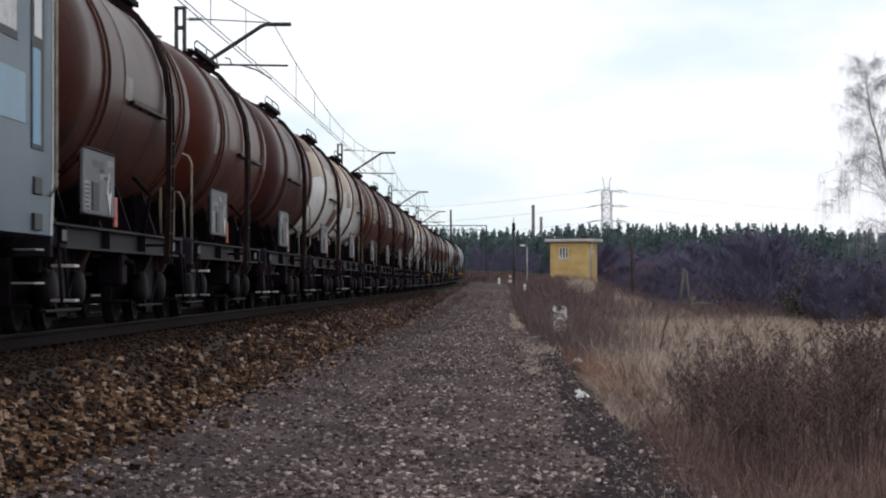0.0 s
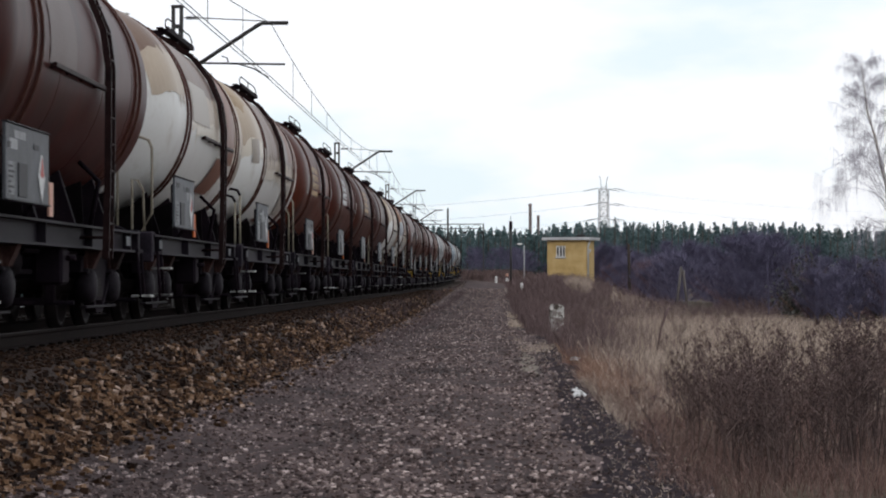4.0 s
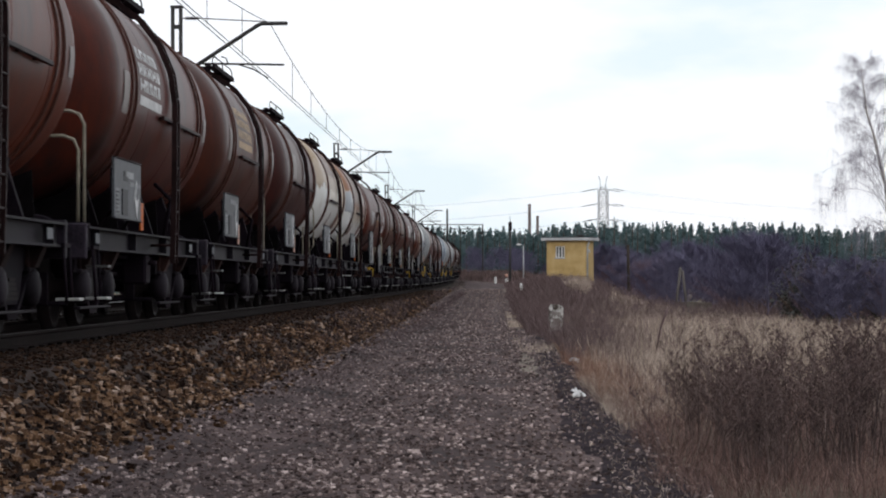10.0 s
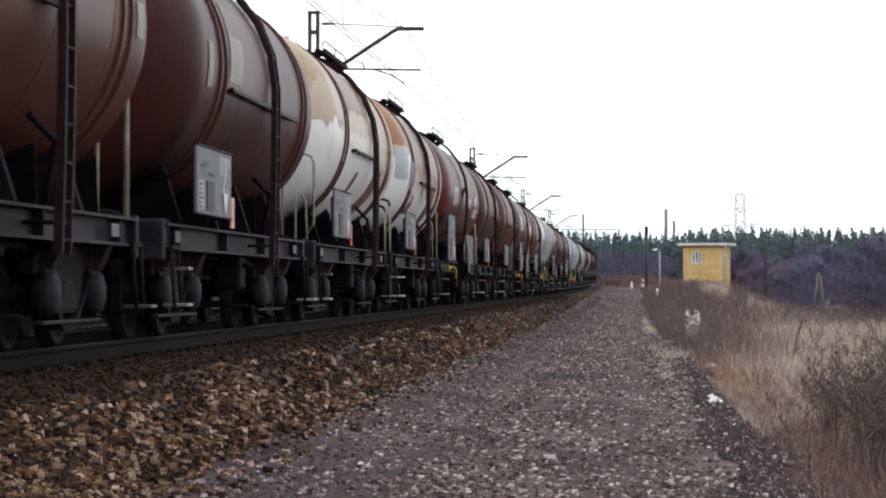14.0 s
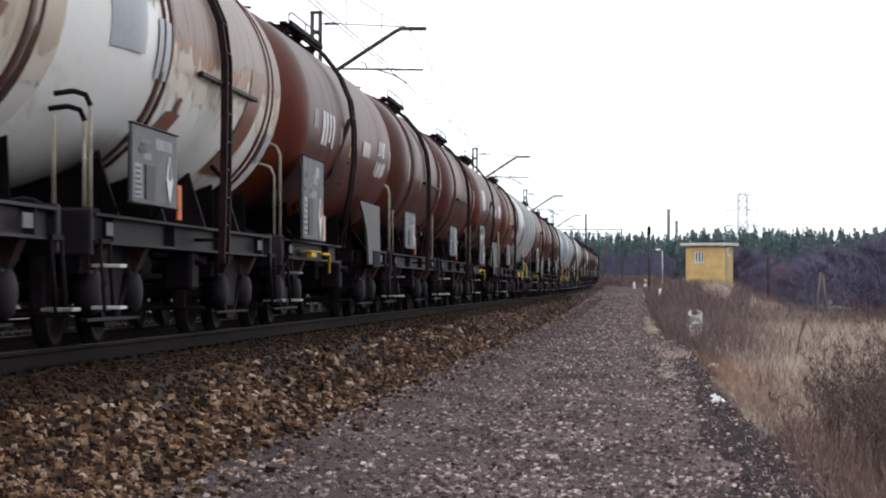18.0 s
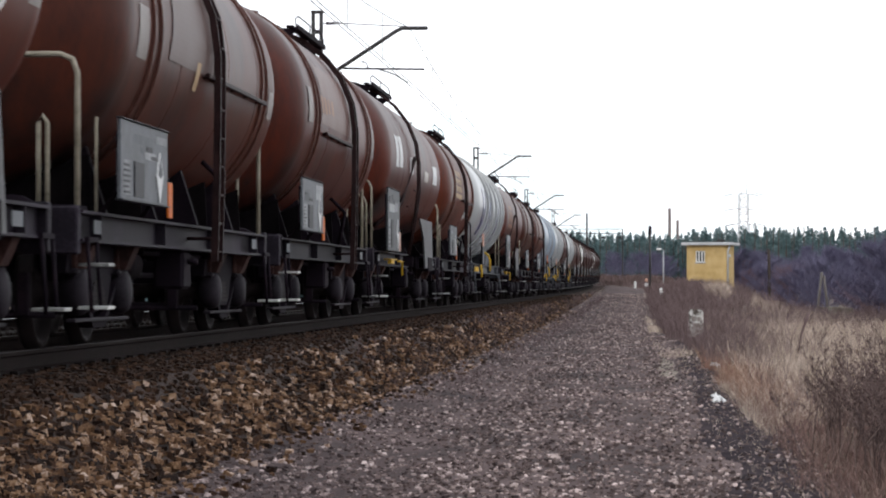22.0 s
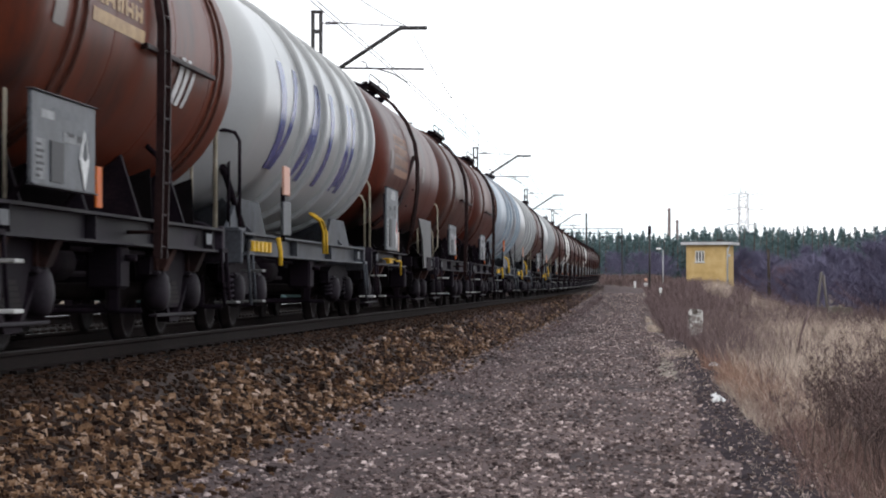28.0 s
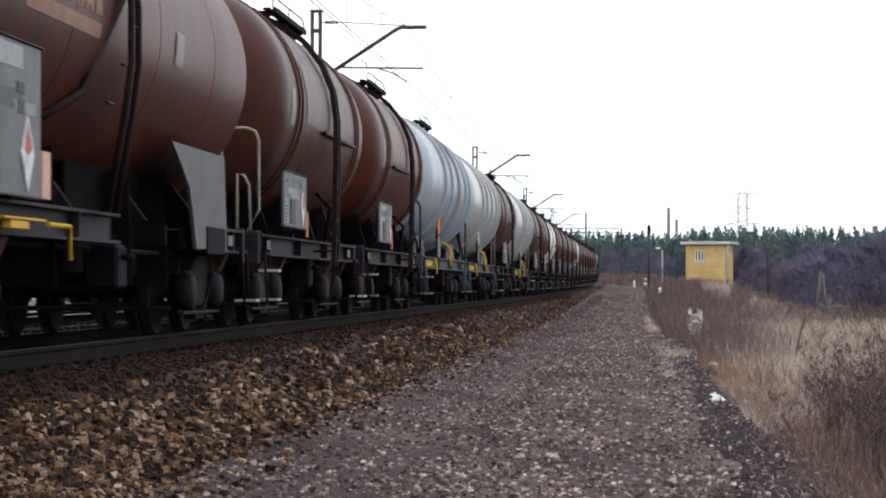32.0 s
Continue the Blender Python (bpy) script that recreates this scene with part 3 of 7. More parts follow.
ribbon("verge", 14, 74, 0.6, lambda y: 0.36 + 0.010 * (y - 14) + 0.42 * noise.noise((y * 0.22, 3.0, 0.0)), lambda y: 1.5, 0.008, "verge", "dark bare cinder verge of the path")
for y0, y1, xm, half_w in ((39, 53, 0.52, 0.24), (78, 112, 0.62, 0.2), (128, 150, 0.7, 0.2), (185, 240, 0.75, 0.25)):
    ribbon("sandy_strip", y0, y1, 1.0, lambda y: xm - half_w * math.sin(math.pi * (y - y0) / (y1 - y0 + 0.5)) + 0.12 * noise.noise((y * 0.3, 1.0, 0.0)),
           lambda y: xm + half_w * math.sin(math.pi * (y - y0) / (y1 - y0 + 0.5)) + 0.12 * noise.noise((y * 0.3, 6.0, 0.0)), 0.006, "sandy", "pale worn sandy patch along the path's edge")

# embankment: a ballast bed with a sloping shoulder, swept along the line
SECTION = [(3.0, -1.05), (2.62, -0.80), (1.82, -0.21), (1.35, -0.182), (0.0, -0.19), (-1.35, -0.182), (-2.6, -0.3), (-3.4, -0.25), (-6.6, -0.25), (-7.6, -1.0)]
track_ss = [-60, -30, 0] + [10 + 5 * i for i in range(58)] + [305 + 10 * i for i in range(40)]


def sweep(section, ss, lift=0.0, closed=False):
    vs, n = [], len(section)
    for s in ss:
        for off, z in section:
            x, y, _ = track(s, off)
            vs.append((x, y, RAIL_Z + rise(s) + z + lift))
    fs = [(j * n + i, (j + 1) * n + i, (j + 1) * n + (i + 1) % n, j * n + (i + 1) % n) for j in range(len(ss) - 1) for i in range(n if closed else n - 1)]
    return Geo().add(vs, fs)


bed = thing("ballast_bed", Matrix.Identity(4), "rust-brown crushed stone ballast bank under the rails", "ballast", kind="structure")
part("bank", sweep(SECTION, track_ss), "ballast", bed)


def stone_shape(rng, n=1):
    """A rough eight-cornered stone with uneven corners."""
    base = [(-1, -1, -0.7), (1, -1, -0.7), (1, 1, -0.7), (-1, 1, -0.7), (-1, -1, 0.7), (1, -1, 0.7), (1, 1, 0.7), (-1, 1, 0.7)]
    k = rng.uniform(0.45, 1.1, (8, 3))
    return np.array(base) * k * 0.5


STONE_F = np.array([(0, 2, 1), (0, 3, 2), (4, 5, 6), (4, 6, 7), (0, 1, 5), (0, 5, 4), (1, 2, 6), (1, 6, 5), (2, 3, 7), (2, 7, 6), (3, 0, 4), (3, 4, 7)])


def stones(places, sizes, seed):
    """Many stones in one mesh, each turned and shaped at random."""
    rng = np.random.default_rng(seed)
    shapes = [stone_shape(rng) for _ in range(40)]
    n = len(places)
    vs = np.zeros((n, 8, 3))
    for i in range(n):
        a, b = rng.uniform(0, 2 * np.pi), rng.uniform(-0.5, 0.5)
        ca, sa, cb, sb = np.cos(a), np.sin(a), np.cos(b), np.sin(b)
        rot = np.array([[ca, -sa, 0], [sa, ca, 0], [0, 0, 1]]) @ np.array([[1, 0, 0], [0, cb, -sb], [0, sb, cb]])
        vs[i] = (shapes[i % 40] * sizes[i]) @ rot.T + places[i]
    fs = (STONE_F[None] + 8 * np.arange(n)[:, None, None]).reshape(-1, 3)
    return vs.reshape(-1, 3), fs


def stone_mesh(name, places, sizes, seed, mat):
    vs, fs = stones(places, sizes, seed)
    me = bpy.data.meshes.new(name)
    me.from_pydata(vs.tolist(), [], fs.tolist())
    me.materials.append(M[mat])
    return me


def bank_z(off, s):
    for (a, za), (b, zb) in zip(SECTION, SECTION[1:]):
        if b <= off <= a:
            return RAIL_Z + rise(s) + za + (zb - za) * (a - off) / (a - b)
    return 0.0


rng = np.random.default_rng(5)


def bank_stones(count, s0, s1, o0, o1, size, power=1.6, lower=1.0, patchy=False):
    pl, sz = [], []
    for _ in range(count):
        s = s0 + (s1 - s0) * rng.uniform() ** power
        o = o0 + (o1 - o0) * rng.uniform() ** lower
        k = rng.uniform(*size) * (1 + 0.006 * (s - s0))
        if patchy and noise.noise((s * 0.3, o * 1.6, 2.0)) < -0.05 + 0.5 * smooth_step(45, 120, s) and rng.uniform() < 0.85:
            continue
        x, y, _ = track(s, o)
        pl.append((x, y, bank_z(o, s) + 0.18 * k))
        sz.append(k)
    return np.array(pl), sz


pl, sz = bank_stones(24000, 14, 220, 1.8, 2.70, (0.03, 0.085), 2.4, 0.55, True)
tagged(part("ballast_stones", stone_mesh("ballast_stones", pl, sz, 1, "stone"), None, bed), kind="stuff")
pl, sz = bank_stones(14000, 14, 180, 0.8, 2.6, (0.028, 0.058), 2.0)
tagged(part("rusty_stones", stone_mesh("rusty_stones", pl, sz, 2, "rusty_shaded_stone"), None, bed), kind="stuff")
srng = np.random.default_rng(9)
single_stones = []
for k in range(12):
    g = Geo().add((stone_shape(srng)).tolist(), STONE_F.tolist())
    single_stones.append(g.mesh("stone", "stone_one"))
for k in range(300):
    s, o = 15.5 + 14 * srng.uniform() ** 1.3, 1.9 + 0.8 * srng.uniform() ** 0.55
    kk = srng.uniform(0.055, 0.115)
    x, y, _ = track(s, o)
    ob = new("stone", single_stones[k % 12])
    ob.parent = bed
    ob.matrix_basis = pose(x, y, bank_z(o, s) + 0.25 * kk, srng.uniform(-30, 30), srng.uniform(-30, 30), srng.uniform(0, 360)) @ Matrix.Diagonal((kk, kk * 0.9, kk * 0.8, 1))


def path_stones(count, y0, y1, u0, u1, size, power=1.8):
    pl, sz = [], []
    for _ in range(count):
        y = y0 + (y1 - y0) * rng.uniform() ** power
        u = rng.uniform(u0, u1)
        if rng.uniform() < 0.85 * math.exp(-((u - 0.93) / 0.08) ** 2):
            continue
        k = rng.uniform() ** 2 * (size[1] - size[0]) + size[0]
        x = path_x(y, u)
        pl.append((x, y, path_z(u, y, x) + 0.12 * k))
        sz.append(k * (1 + 0.002 * (y - y0)))
    return np.array(pl), sz


pl, sz = path_stones(46000, 14, 230, 0.0, 1.0, (0.015, 0.048), 2.6)
tagged(part("path_pebbles", stone_mesh("path_pebbles", pl, sz, 3, "pebble"), None, road), kind="stuff")

# stones rolled off the bank on to the path, and grit over its dark edge
pl, sz = [], []
for _ in range(1500):
    y = 14 + 110 * rng.uniform() ** 2.2
    u = -0.01 + 0.13 * rng.uniform() ** 2.6
    k = rng.uniform(0.025, 0.07)
    x = path_x(y, u)
    pl.append((x, y, path_z(u, y, x) + 0.2 * k))
    sz.append(k)
tagged(part("rolled_stones", stone_mesh("rolled_stones", np.array(pl), sz, 6, "stone"), None, bed), kind="stuff")
pl, sz = [], []
for _ in range(1900):
    y = 15 + 60 * rng.uniform() ** 2.0
    u = rng.uniform(0.76, 1.08)
    k = rng.uniform(0.012, 0.04)
    x = path_x(y, u)
    pl.append((x, y, path_z(u, y, x) + 0.012 + 0.12 * k))
    sz.append(k)
tagged(part("verge_grit", stone_mesh("verge_grit", np.array(pl), sz, 7, "pebble"), None, road), kind="stuff")

# rails and sleepers
RAIL = [(-0.075, -0.17), (0.075, -0.17), (0.075, -0.158), (0.012, -0.14), (0.012, -0.045), (0.036, -0.032), (0.036, -0.004), (-0.036, -0.004), (-0.036, -0.032), (-0.012, -0.045), (-0.012, -0.14), (-0.075, -0.158)]
HEAD = [(-0.03, -0.004), (0.03, -0.004), (0.028, 0.0), (-0.028, 0.0)]


def lay_track(name, centre, label, head="rail_dark_head"):
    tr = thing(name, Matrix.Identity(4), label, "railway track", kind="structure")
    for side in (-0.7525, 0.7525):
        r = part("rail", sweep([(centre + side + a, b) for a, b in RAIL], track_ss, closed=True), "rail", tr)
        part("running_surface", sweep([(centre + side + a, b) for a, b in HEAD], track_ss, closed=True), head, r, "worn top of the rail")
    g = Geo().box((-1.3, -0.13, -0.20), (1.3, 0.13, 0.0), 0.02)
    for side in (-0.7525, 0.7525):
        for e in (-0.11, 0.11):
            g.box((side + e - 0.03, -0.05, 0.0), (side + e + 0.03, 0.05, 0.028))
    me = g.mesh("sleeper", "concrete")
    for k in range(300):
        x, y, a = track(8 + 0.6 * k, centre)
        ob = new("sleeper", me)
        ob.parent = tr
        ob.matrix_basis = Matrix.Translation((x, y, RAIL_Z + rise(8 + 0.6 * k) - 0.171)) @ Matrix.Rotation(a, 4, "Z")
    return tr


lay_track("track_1", 0.0, "rusty rails on concrete sleepers in stained ballast")
lay_track("track_2", -4.9, "second pair of rusty rails beyond the train", "rail_top")


# ---- the train ----
TANK_R, TANK_Z = 1.45, 2.78


def on_tank(y, deg, lift=0.0, r=TANK_R, z=TANK_Z):
    """A place on the tank's side: deg up from level on the path's side."""
    a = radians(deg)
    return ((r + lift) * math.cos(a), y, z + (r + lift) * math.sin(a))


SHELLS = {"tank_wagon": (0.42, 5.3, 0.95), "long_tank_wagon": (0.2, 6.65, 0.95), "ribbed_tank_wagon": (0.0, 6.85, 0.9)}


def shell_r(y, shell):
    """The barrel's radius at y, smaller on the dished ends."""
    mid, half, dish = shell
    into = half - abs(y - mid)
    if into >= dish:
        return TANK_R
    c = 1 - max(0.0, into) / dish
    return TANK_R * math.sqrt(max(0.0, 1 - c * c)) ** 0.62


def decal(y0, y1, a0, a1, lift=0.005, slant=0.0, shell=None, rings=(), ragged=None):
    """A painted patch that follows the tank's curve and runs over its rings; a ragged one ends in drips below."""
    n = max(2, int(abs(a1 - a0) / 2.5) + 1)
    m = max(1, int((y1 - y0) / 0.07)) if rings or ragged or shell and abs(y0 + y1) > 6 else 1
    low = [a0] * (m + 1)
    if ragged:
        rr = random.Random(int(100 * (y0 + 20)) + int(a0))
        drip = 0.0
        for q in range(m + 1):
            drip = 0.45 * drip + rr.uniform(-0.6, 1.0) * ragged
            low[q] = a0 + drip * 0.5 + (rr.uniform(-1.6, 0) * ragged if rr.random() < 0.22 else 0.0)
    vs, fs = [], []
    for k in range(n + 1):
        u = k / n
        for q in range(m + 1):
            y = y0 + (y1 - y0) * q / m + slant * u
            up = max([0.077 * min(1.0, max(0.0, (0.2 - abs(y - c)) / 0.08)) for c in rings] or [0.0])
            vs.append(on_tank(y, low[q] + (a1 - low[q]) * u, lift + up, shell_r(y, shell) if shell else TANK_R))
    for k in range(n):
        for q in range(m):
            a = k * (m + 1) + q
            fs.append((a, a + 1, a + m + 2, a + m + 1))
    return [tuple(v) for v in vs], fs


def tank_geo(half, r=TANK_R, dish=0.42, seams=(), mid=0.0):
    """A barrel with dished ends; the rows beside each bend keep the shell's shading true."""
    rows = [(-half, 0.001)]
    for k in range(1, 15):
        a = math.pi / 2 * k / 14
        rows.append((-half + dish * (1 - math.cos(a)), r * math.sin(a) ** 0.62))
    end = [(-y, q) for y, q in rows[::-1]]
    rows.append((-half + dish + 0.03, r))
    for s in sorted(seams):
        rows += [(s - 0.05, r), (s - 0.012, r), (s - 0.006, r - 0.005), (s + 0.006, r - 0.005), (s + 0.012, r), (s + 0.05, r)]
    rows += [(half - dish - 0.03, r)] + end
    return Geo().lathe([(y + mid, q) for y, q in rows], "y", 48, (0, 0, TANK_Z))


def ring_geo(y, w, t, r=TANK_R):
    return Geo().lathe([(y - w / 2, r - 0.01), (y - w / 2, r + t * 0.7), (y - w / 2 + t * 0.3, r + t), (y + w / 2 - t * 0.3, r + t), (y + w / 2, r + t * 0.7), (y + w / 2, r - 0.01)], "y", 56, (0, 0, TANK_Z), False)


def wheelset(parent, y):
    g = Geo()
    for s in (-1, 1):
        prof = [(0.60, 0.05), (0.60, 0.17), (0.66, 0.19), (0.655, 0.40), (0.64, 0.425), (0.64, 0.455), (0.665, 0.487), (0.69, 0.487), (0.705, 0.462), (0.775, 0.455), (0.775, 0.41), (0.70, 0.39), (0.69, 0.20), (0.75, 0.16), (0.78, 0.09), (0.95, 0.085), (0.95, 0.0)]
        g.lathe([(s * a, b) for a, b in (prof if s > 0 else prof[::-1])], "x", 16)
    g.tube([(-0.66, 0, 0), (0.66, 0, 0)], 0.085, 8)
    ob = part("wheelset", g, "wheel", parent)
    ob.matrix_parent_inverse = Matrix.Translation((0, y, 0.46))
    return ob


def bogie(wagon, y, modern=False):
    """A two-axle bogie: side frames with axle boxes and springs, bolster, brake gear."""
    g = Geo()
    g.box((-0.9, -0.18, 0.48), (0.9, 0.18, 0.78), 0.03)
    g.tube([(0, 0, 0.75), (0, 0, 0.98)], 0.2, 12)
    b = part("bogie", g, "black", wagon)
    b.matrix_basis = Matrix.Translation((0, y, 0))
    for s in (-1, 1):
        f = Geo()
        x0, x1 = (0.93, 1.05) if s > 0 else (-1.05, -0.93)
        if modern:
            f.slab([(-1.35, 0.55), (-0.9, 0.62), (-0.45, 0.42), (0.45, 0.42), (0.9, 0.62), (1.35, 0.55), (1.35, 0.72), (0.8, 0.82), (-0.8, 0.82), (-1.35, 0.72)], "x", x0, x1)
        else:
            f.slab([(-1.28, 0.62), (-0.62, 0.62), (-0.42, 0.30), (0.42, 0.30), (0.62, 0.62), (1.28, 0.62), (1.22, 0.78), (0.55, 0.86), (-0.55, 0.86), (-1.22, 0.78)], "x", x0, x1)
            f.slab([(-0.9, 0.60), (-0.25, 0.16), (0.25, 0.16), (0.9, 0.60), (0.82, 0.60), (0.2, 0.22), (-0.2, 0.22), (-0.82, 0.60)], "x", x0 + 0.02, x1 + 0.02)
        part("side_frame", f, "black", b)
        for ya in (-0.9, 0.9):
            k = Geo()
            xa = s * 1.06
            dome = [(-0.12, 0.13), (-0.06, 0.185), (0.02, 0.195), (0.06, 0.185), (0.09, 0.16), (0.11, 0.1), (0.115, 0.0)]
            k.lathe([(xa + s * a, r) for a, r in dome], "x", 16, (0, ya, 0.46))
            k.box((xa - 0.06, ya - 0.2, 0.60), (xa + 0.05, ya + 0.2, 0.66), 0.02)
            box = part("axle_box", k, "box_iron", b)
            if not modern:
                k = Geo().slab([(xa - 0.08, 0.655), (xa + 0.08, 0.655), (xa + 0.18, 0.88), (xa - 0.18, 0.88)], "y", ya - 0.12, ya + 0.12)
                k.box((xa - 0.03, ya - 0.16, 0.655), (xa + 0.03, ya - 0.12, 0.90), 0.008)
                part("spring_hanger", k, "rusty_iron", box, "rusty spring hanger over the axle box")
        if not modern:
            part("tie_bar", Geo().box((min(s * 1.02, s * 1.1), -1.15, 0.215), (max(s * 1.02, s * 1.1), 1.15, 0.245), 0.006), "box_iron", b)
        if modern:
            for ya in (-1.12, -0.68, 0.68, 1.12):
                k = Geo()
                k.tube([(s * 1.0 + 0.075 * math.cos(0.8 * i), ya + 0.075 * math.sin(0.8 * i), 0.34 + 0.0075 * i) for i in range(44)], 0.016, 5)
                part("coil_spring", k, "frame", b)
        else:
            k = Geo()
            for i in range(5):
                k.box((s * 1.0 - 0.06, -0.36 + 0.05 * i, 0.34 + 0.045 * i), (s * 1.0 + 0.06, 0.36 - 0.05 * i, 0.375 + 0.045 * i))
            part("leaf_spring", k, "wheel", b)
    for ya in (-0.9, 0.9):
        wheelset(b, ya)
    for e in (-1, 1):
        br = Geo().tube([(-1.0, e * 1.42, 0.28), (1.0, e * 1.42, 0.28)], 0.03, 6)
        for s in (-1, 1):
            br.box((s * 0.74 - 0.05, e * 1.44 - 0.035, 0.27), (s * 0.74 + 0.05, e * 1.44 + 0.035, 0.62), 0.01)
        part("brake_beam", br, "black", b)
    return b


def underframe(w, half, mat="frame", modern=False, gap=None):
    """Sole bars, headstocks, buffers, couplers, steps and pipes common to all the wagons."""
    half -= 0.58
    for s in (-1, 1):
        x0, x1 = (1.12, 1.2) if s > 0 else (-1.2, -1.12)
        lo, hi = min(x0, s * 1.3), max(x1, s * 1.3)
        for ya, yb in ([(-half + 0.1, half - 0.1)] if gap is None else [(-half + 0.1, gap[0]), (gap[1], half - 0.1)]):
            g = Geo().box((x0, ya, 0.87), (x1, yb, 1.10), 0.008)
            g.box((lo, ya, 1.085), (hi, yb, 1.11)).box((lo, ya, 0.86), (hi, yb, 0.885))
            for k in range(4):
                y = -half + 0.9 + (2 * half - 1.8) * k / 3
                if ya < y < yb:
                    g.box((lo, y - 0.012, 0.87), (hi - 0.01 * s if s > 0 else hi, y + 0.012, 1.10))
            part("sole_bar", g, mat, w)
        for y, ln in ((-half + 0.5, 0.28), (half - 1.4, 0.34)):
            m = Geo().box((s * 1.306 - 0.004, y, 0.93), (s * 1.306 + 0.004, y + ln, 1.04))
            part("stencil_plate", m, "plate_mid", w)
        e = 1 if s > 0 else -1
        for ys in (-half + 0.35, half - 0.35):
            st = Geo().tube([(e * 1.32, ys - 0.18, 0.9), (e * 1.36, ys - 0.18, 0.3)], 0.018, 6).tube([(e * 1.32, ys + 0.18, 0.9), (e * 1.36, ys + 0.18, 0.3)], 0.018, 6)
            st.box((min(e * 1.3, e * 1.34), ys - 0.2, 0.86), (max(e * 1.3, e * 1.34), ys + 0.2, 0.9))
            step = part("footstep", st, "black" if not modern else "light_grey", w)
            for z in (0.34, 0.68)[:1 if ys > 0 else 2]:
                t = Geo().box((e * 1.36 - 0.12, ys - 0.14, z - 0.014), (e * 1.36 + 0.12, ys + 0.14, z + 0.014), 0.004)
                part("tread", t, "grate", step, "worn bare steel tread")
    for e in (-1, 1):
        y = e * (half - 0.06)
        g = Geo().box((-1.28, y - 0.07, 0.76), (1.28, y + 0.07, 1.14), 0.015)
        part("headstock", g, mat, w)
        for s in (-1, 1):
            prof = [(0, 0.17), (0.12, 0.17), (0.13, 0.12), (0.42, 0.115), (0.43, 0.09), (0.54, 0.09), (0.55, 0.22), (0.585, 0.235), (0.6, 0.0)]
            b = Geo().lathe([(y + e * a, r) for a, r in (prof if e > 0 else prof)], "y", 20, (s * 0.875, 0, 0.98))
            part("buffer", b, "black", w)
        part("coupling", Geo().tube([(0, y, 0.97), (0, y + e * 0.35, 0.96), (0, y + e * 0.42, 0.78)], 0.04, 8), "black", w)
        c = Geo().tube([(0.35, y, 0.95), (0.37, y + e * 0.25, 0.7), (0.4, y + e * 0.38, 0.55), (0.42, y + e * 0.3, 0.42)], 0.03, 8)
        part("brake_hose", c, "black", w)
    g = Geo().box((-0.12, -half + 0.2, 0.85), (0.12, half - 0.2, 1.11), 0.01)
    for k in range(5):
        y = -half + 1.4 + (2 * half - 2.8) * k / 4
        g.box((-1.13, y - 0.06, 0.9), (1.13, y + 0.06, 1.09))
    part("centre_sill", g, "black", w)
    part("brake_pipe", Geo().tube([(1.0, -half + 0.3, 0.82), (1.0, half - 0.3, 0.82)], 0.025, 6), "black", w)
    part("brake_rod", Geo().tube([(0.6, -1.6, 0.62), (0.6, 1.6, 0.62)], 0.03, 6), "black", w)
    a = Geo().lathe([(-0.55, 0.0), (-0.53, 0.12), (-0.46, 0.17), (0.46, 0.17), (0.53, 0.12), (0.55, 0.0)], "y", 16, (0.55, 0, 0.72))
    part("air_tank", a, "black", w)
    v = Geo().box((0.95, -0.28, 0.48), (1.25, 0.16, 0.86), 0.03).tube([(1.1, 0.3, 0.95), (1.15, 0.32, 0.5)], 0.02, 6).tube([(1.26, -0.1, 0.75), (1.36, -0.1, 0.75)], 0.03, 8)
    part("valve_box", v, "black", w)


def saddles(w, ys, mat="black", top=-30):
    for y in ys:
        for s in (-1, 1):
            pts = []
            for k in range(7):
                d = -82 + (82 + top) * k / 6
                a = radians(d)
                pts.append((s * (TANK_R + 0.005) * math.cos(a), TANK_Z + (TANK_R + 0.005) * math.sin(a)))
            pts += [(s * 1.16, 1.105), (s * 0.2, 1.105)] if top < -40 else [(s * 1.26, 1.75), (s * 1.16, 1.105), (s * 0.2, 1.105)]
            g = Geo().slab(pts if s > 0 else pts[::-1], "y", y - 0.05, y + 0.05)
            part("saddle", g, mat, w)


def ladder(w, y, mat="ladder"):
    """A side ladder that bends over the tank to the walkway."""
    g = Geo()
    for e in (-0.15, 0.15):
        path = [(1.53, y + e, 0.75), (1.55, y + e, 1.5), (1.56, y + e, 2.2)] + [on_tank(y + e, d, 0.11) for d in (0, 15, 30, 45, 60, 75, 88)]
        vs, fs = [], []
        for p in path:
            a = math.atan2(max(0.0, p[2] - TANK_Z), max(p[0], 0.01))
            dx, dz = 0.07 * math.cos(a), 0.07 * math.sin(a)
            vs += [(p[0], p[1] - 0.02, p[2]), (p[0], p[1] + 0.02, p[2]), (p[0] - dx, p[1] + 0.02, p[2] - dz), (p[0] - dx, p[1] - 0.02, p[2] - dz)]
        n = len(path)
        for k in range(n - 1):
            for q in range(4):
                fs.append((4 * k + q, 4 * k + (q + 1) % 4, 4 * k + 4 + (q + 1) % 4, 4 * k + 4 + q))
        g.add(vs, fs)
    g.tube([(1.2, y, 0.98), (1.52, y, 0.98)], 0.02, 6)
    lad = part("ladder", g, mat, w, "dark bent ladder up the tank side")
    rung = Geo().tube([(0, -0.15, 0), (0, 0.15, 0)], 0.012, 6).mesh("rung", mat)
    spots = [(1.51, 0.85), (1.52, 1.13), (1.53, 1.41), (1.535, 1.69), (1.54, 1.97), (1.545, 2.25)] + [(on_tank(0, d, 0.11)[0] - 0.015, on_tank(0, d, 0.11)[2]) for d in (-8, 3, 14, 25, 36, 47, 58, 69, 80)]
    for x, z in spots:
        ob = part("rung", rung, None, lad)
        ob.matrix_basis = Matrix.Translation((x, y, z))
    return lad


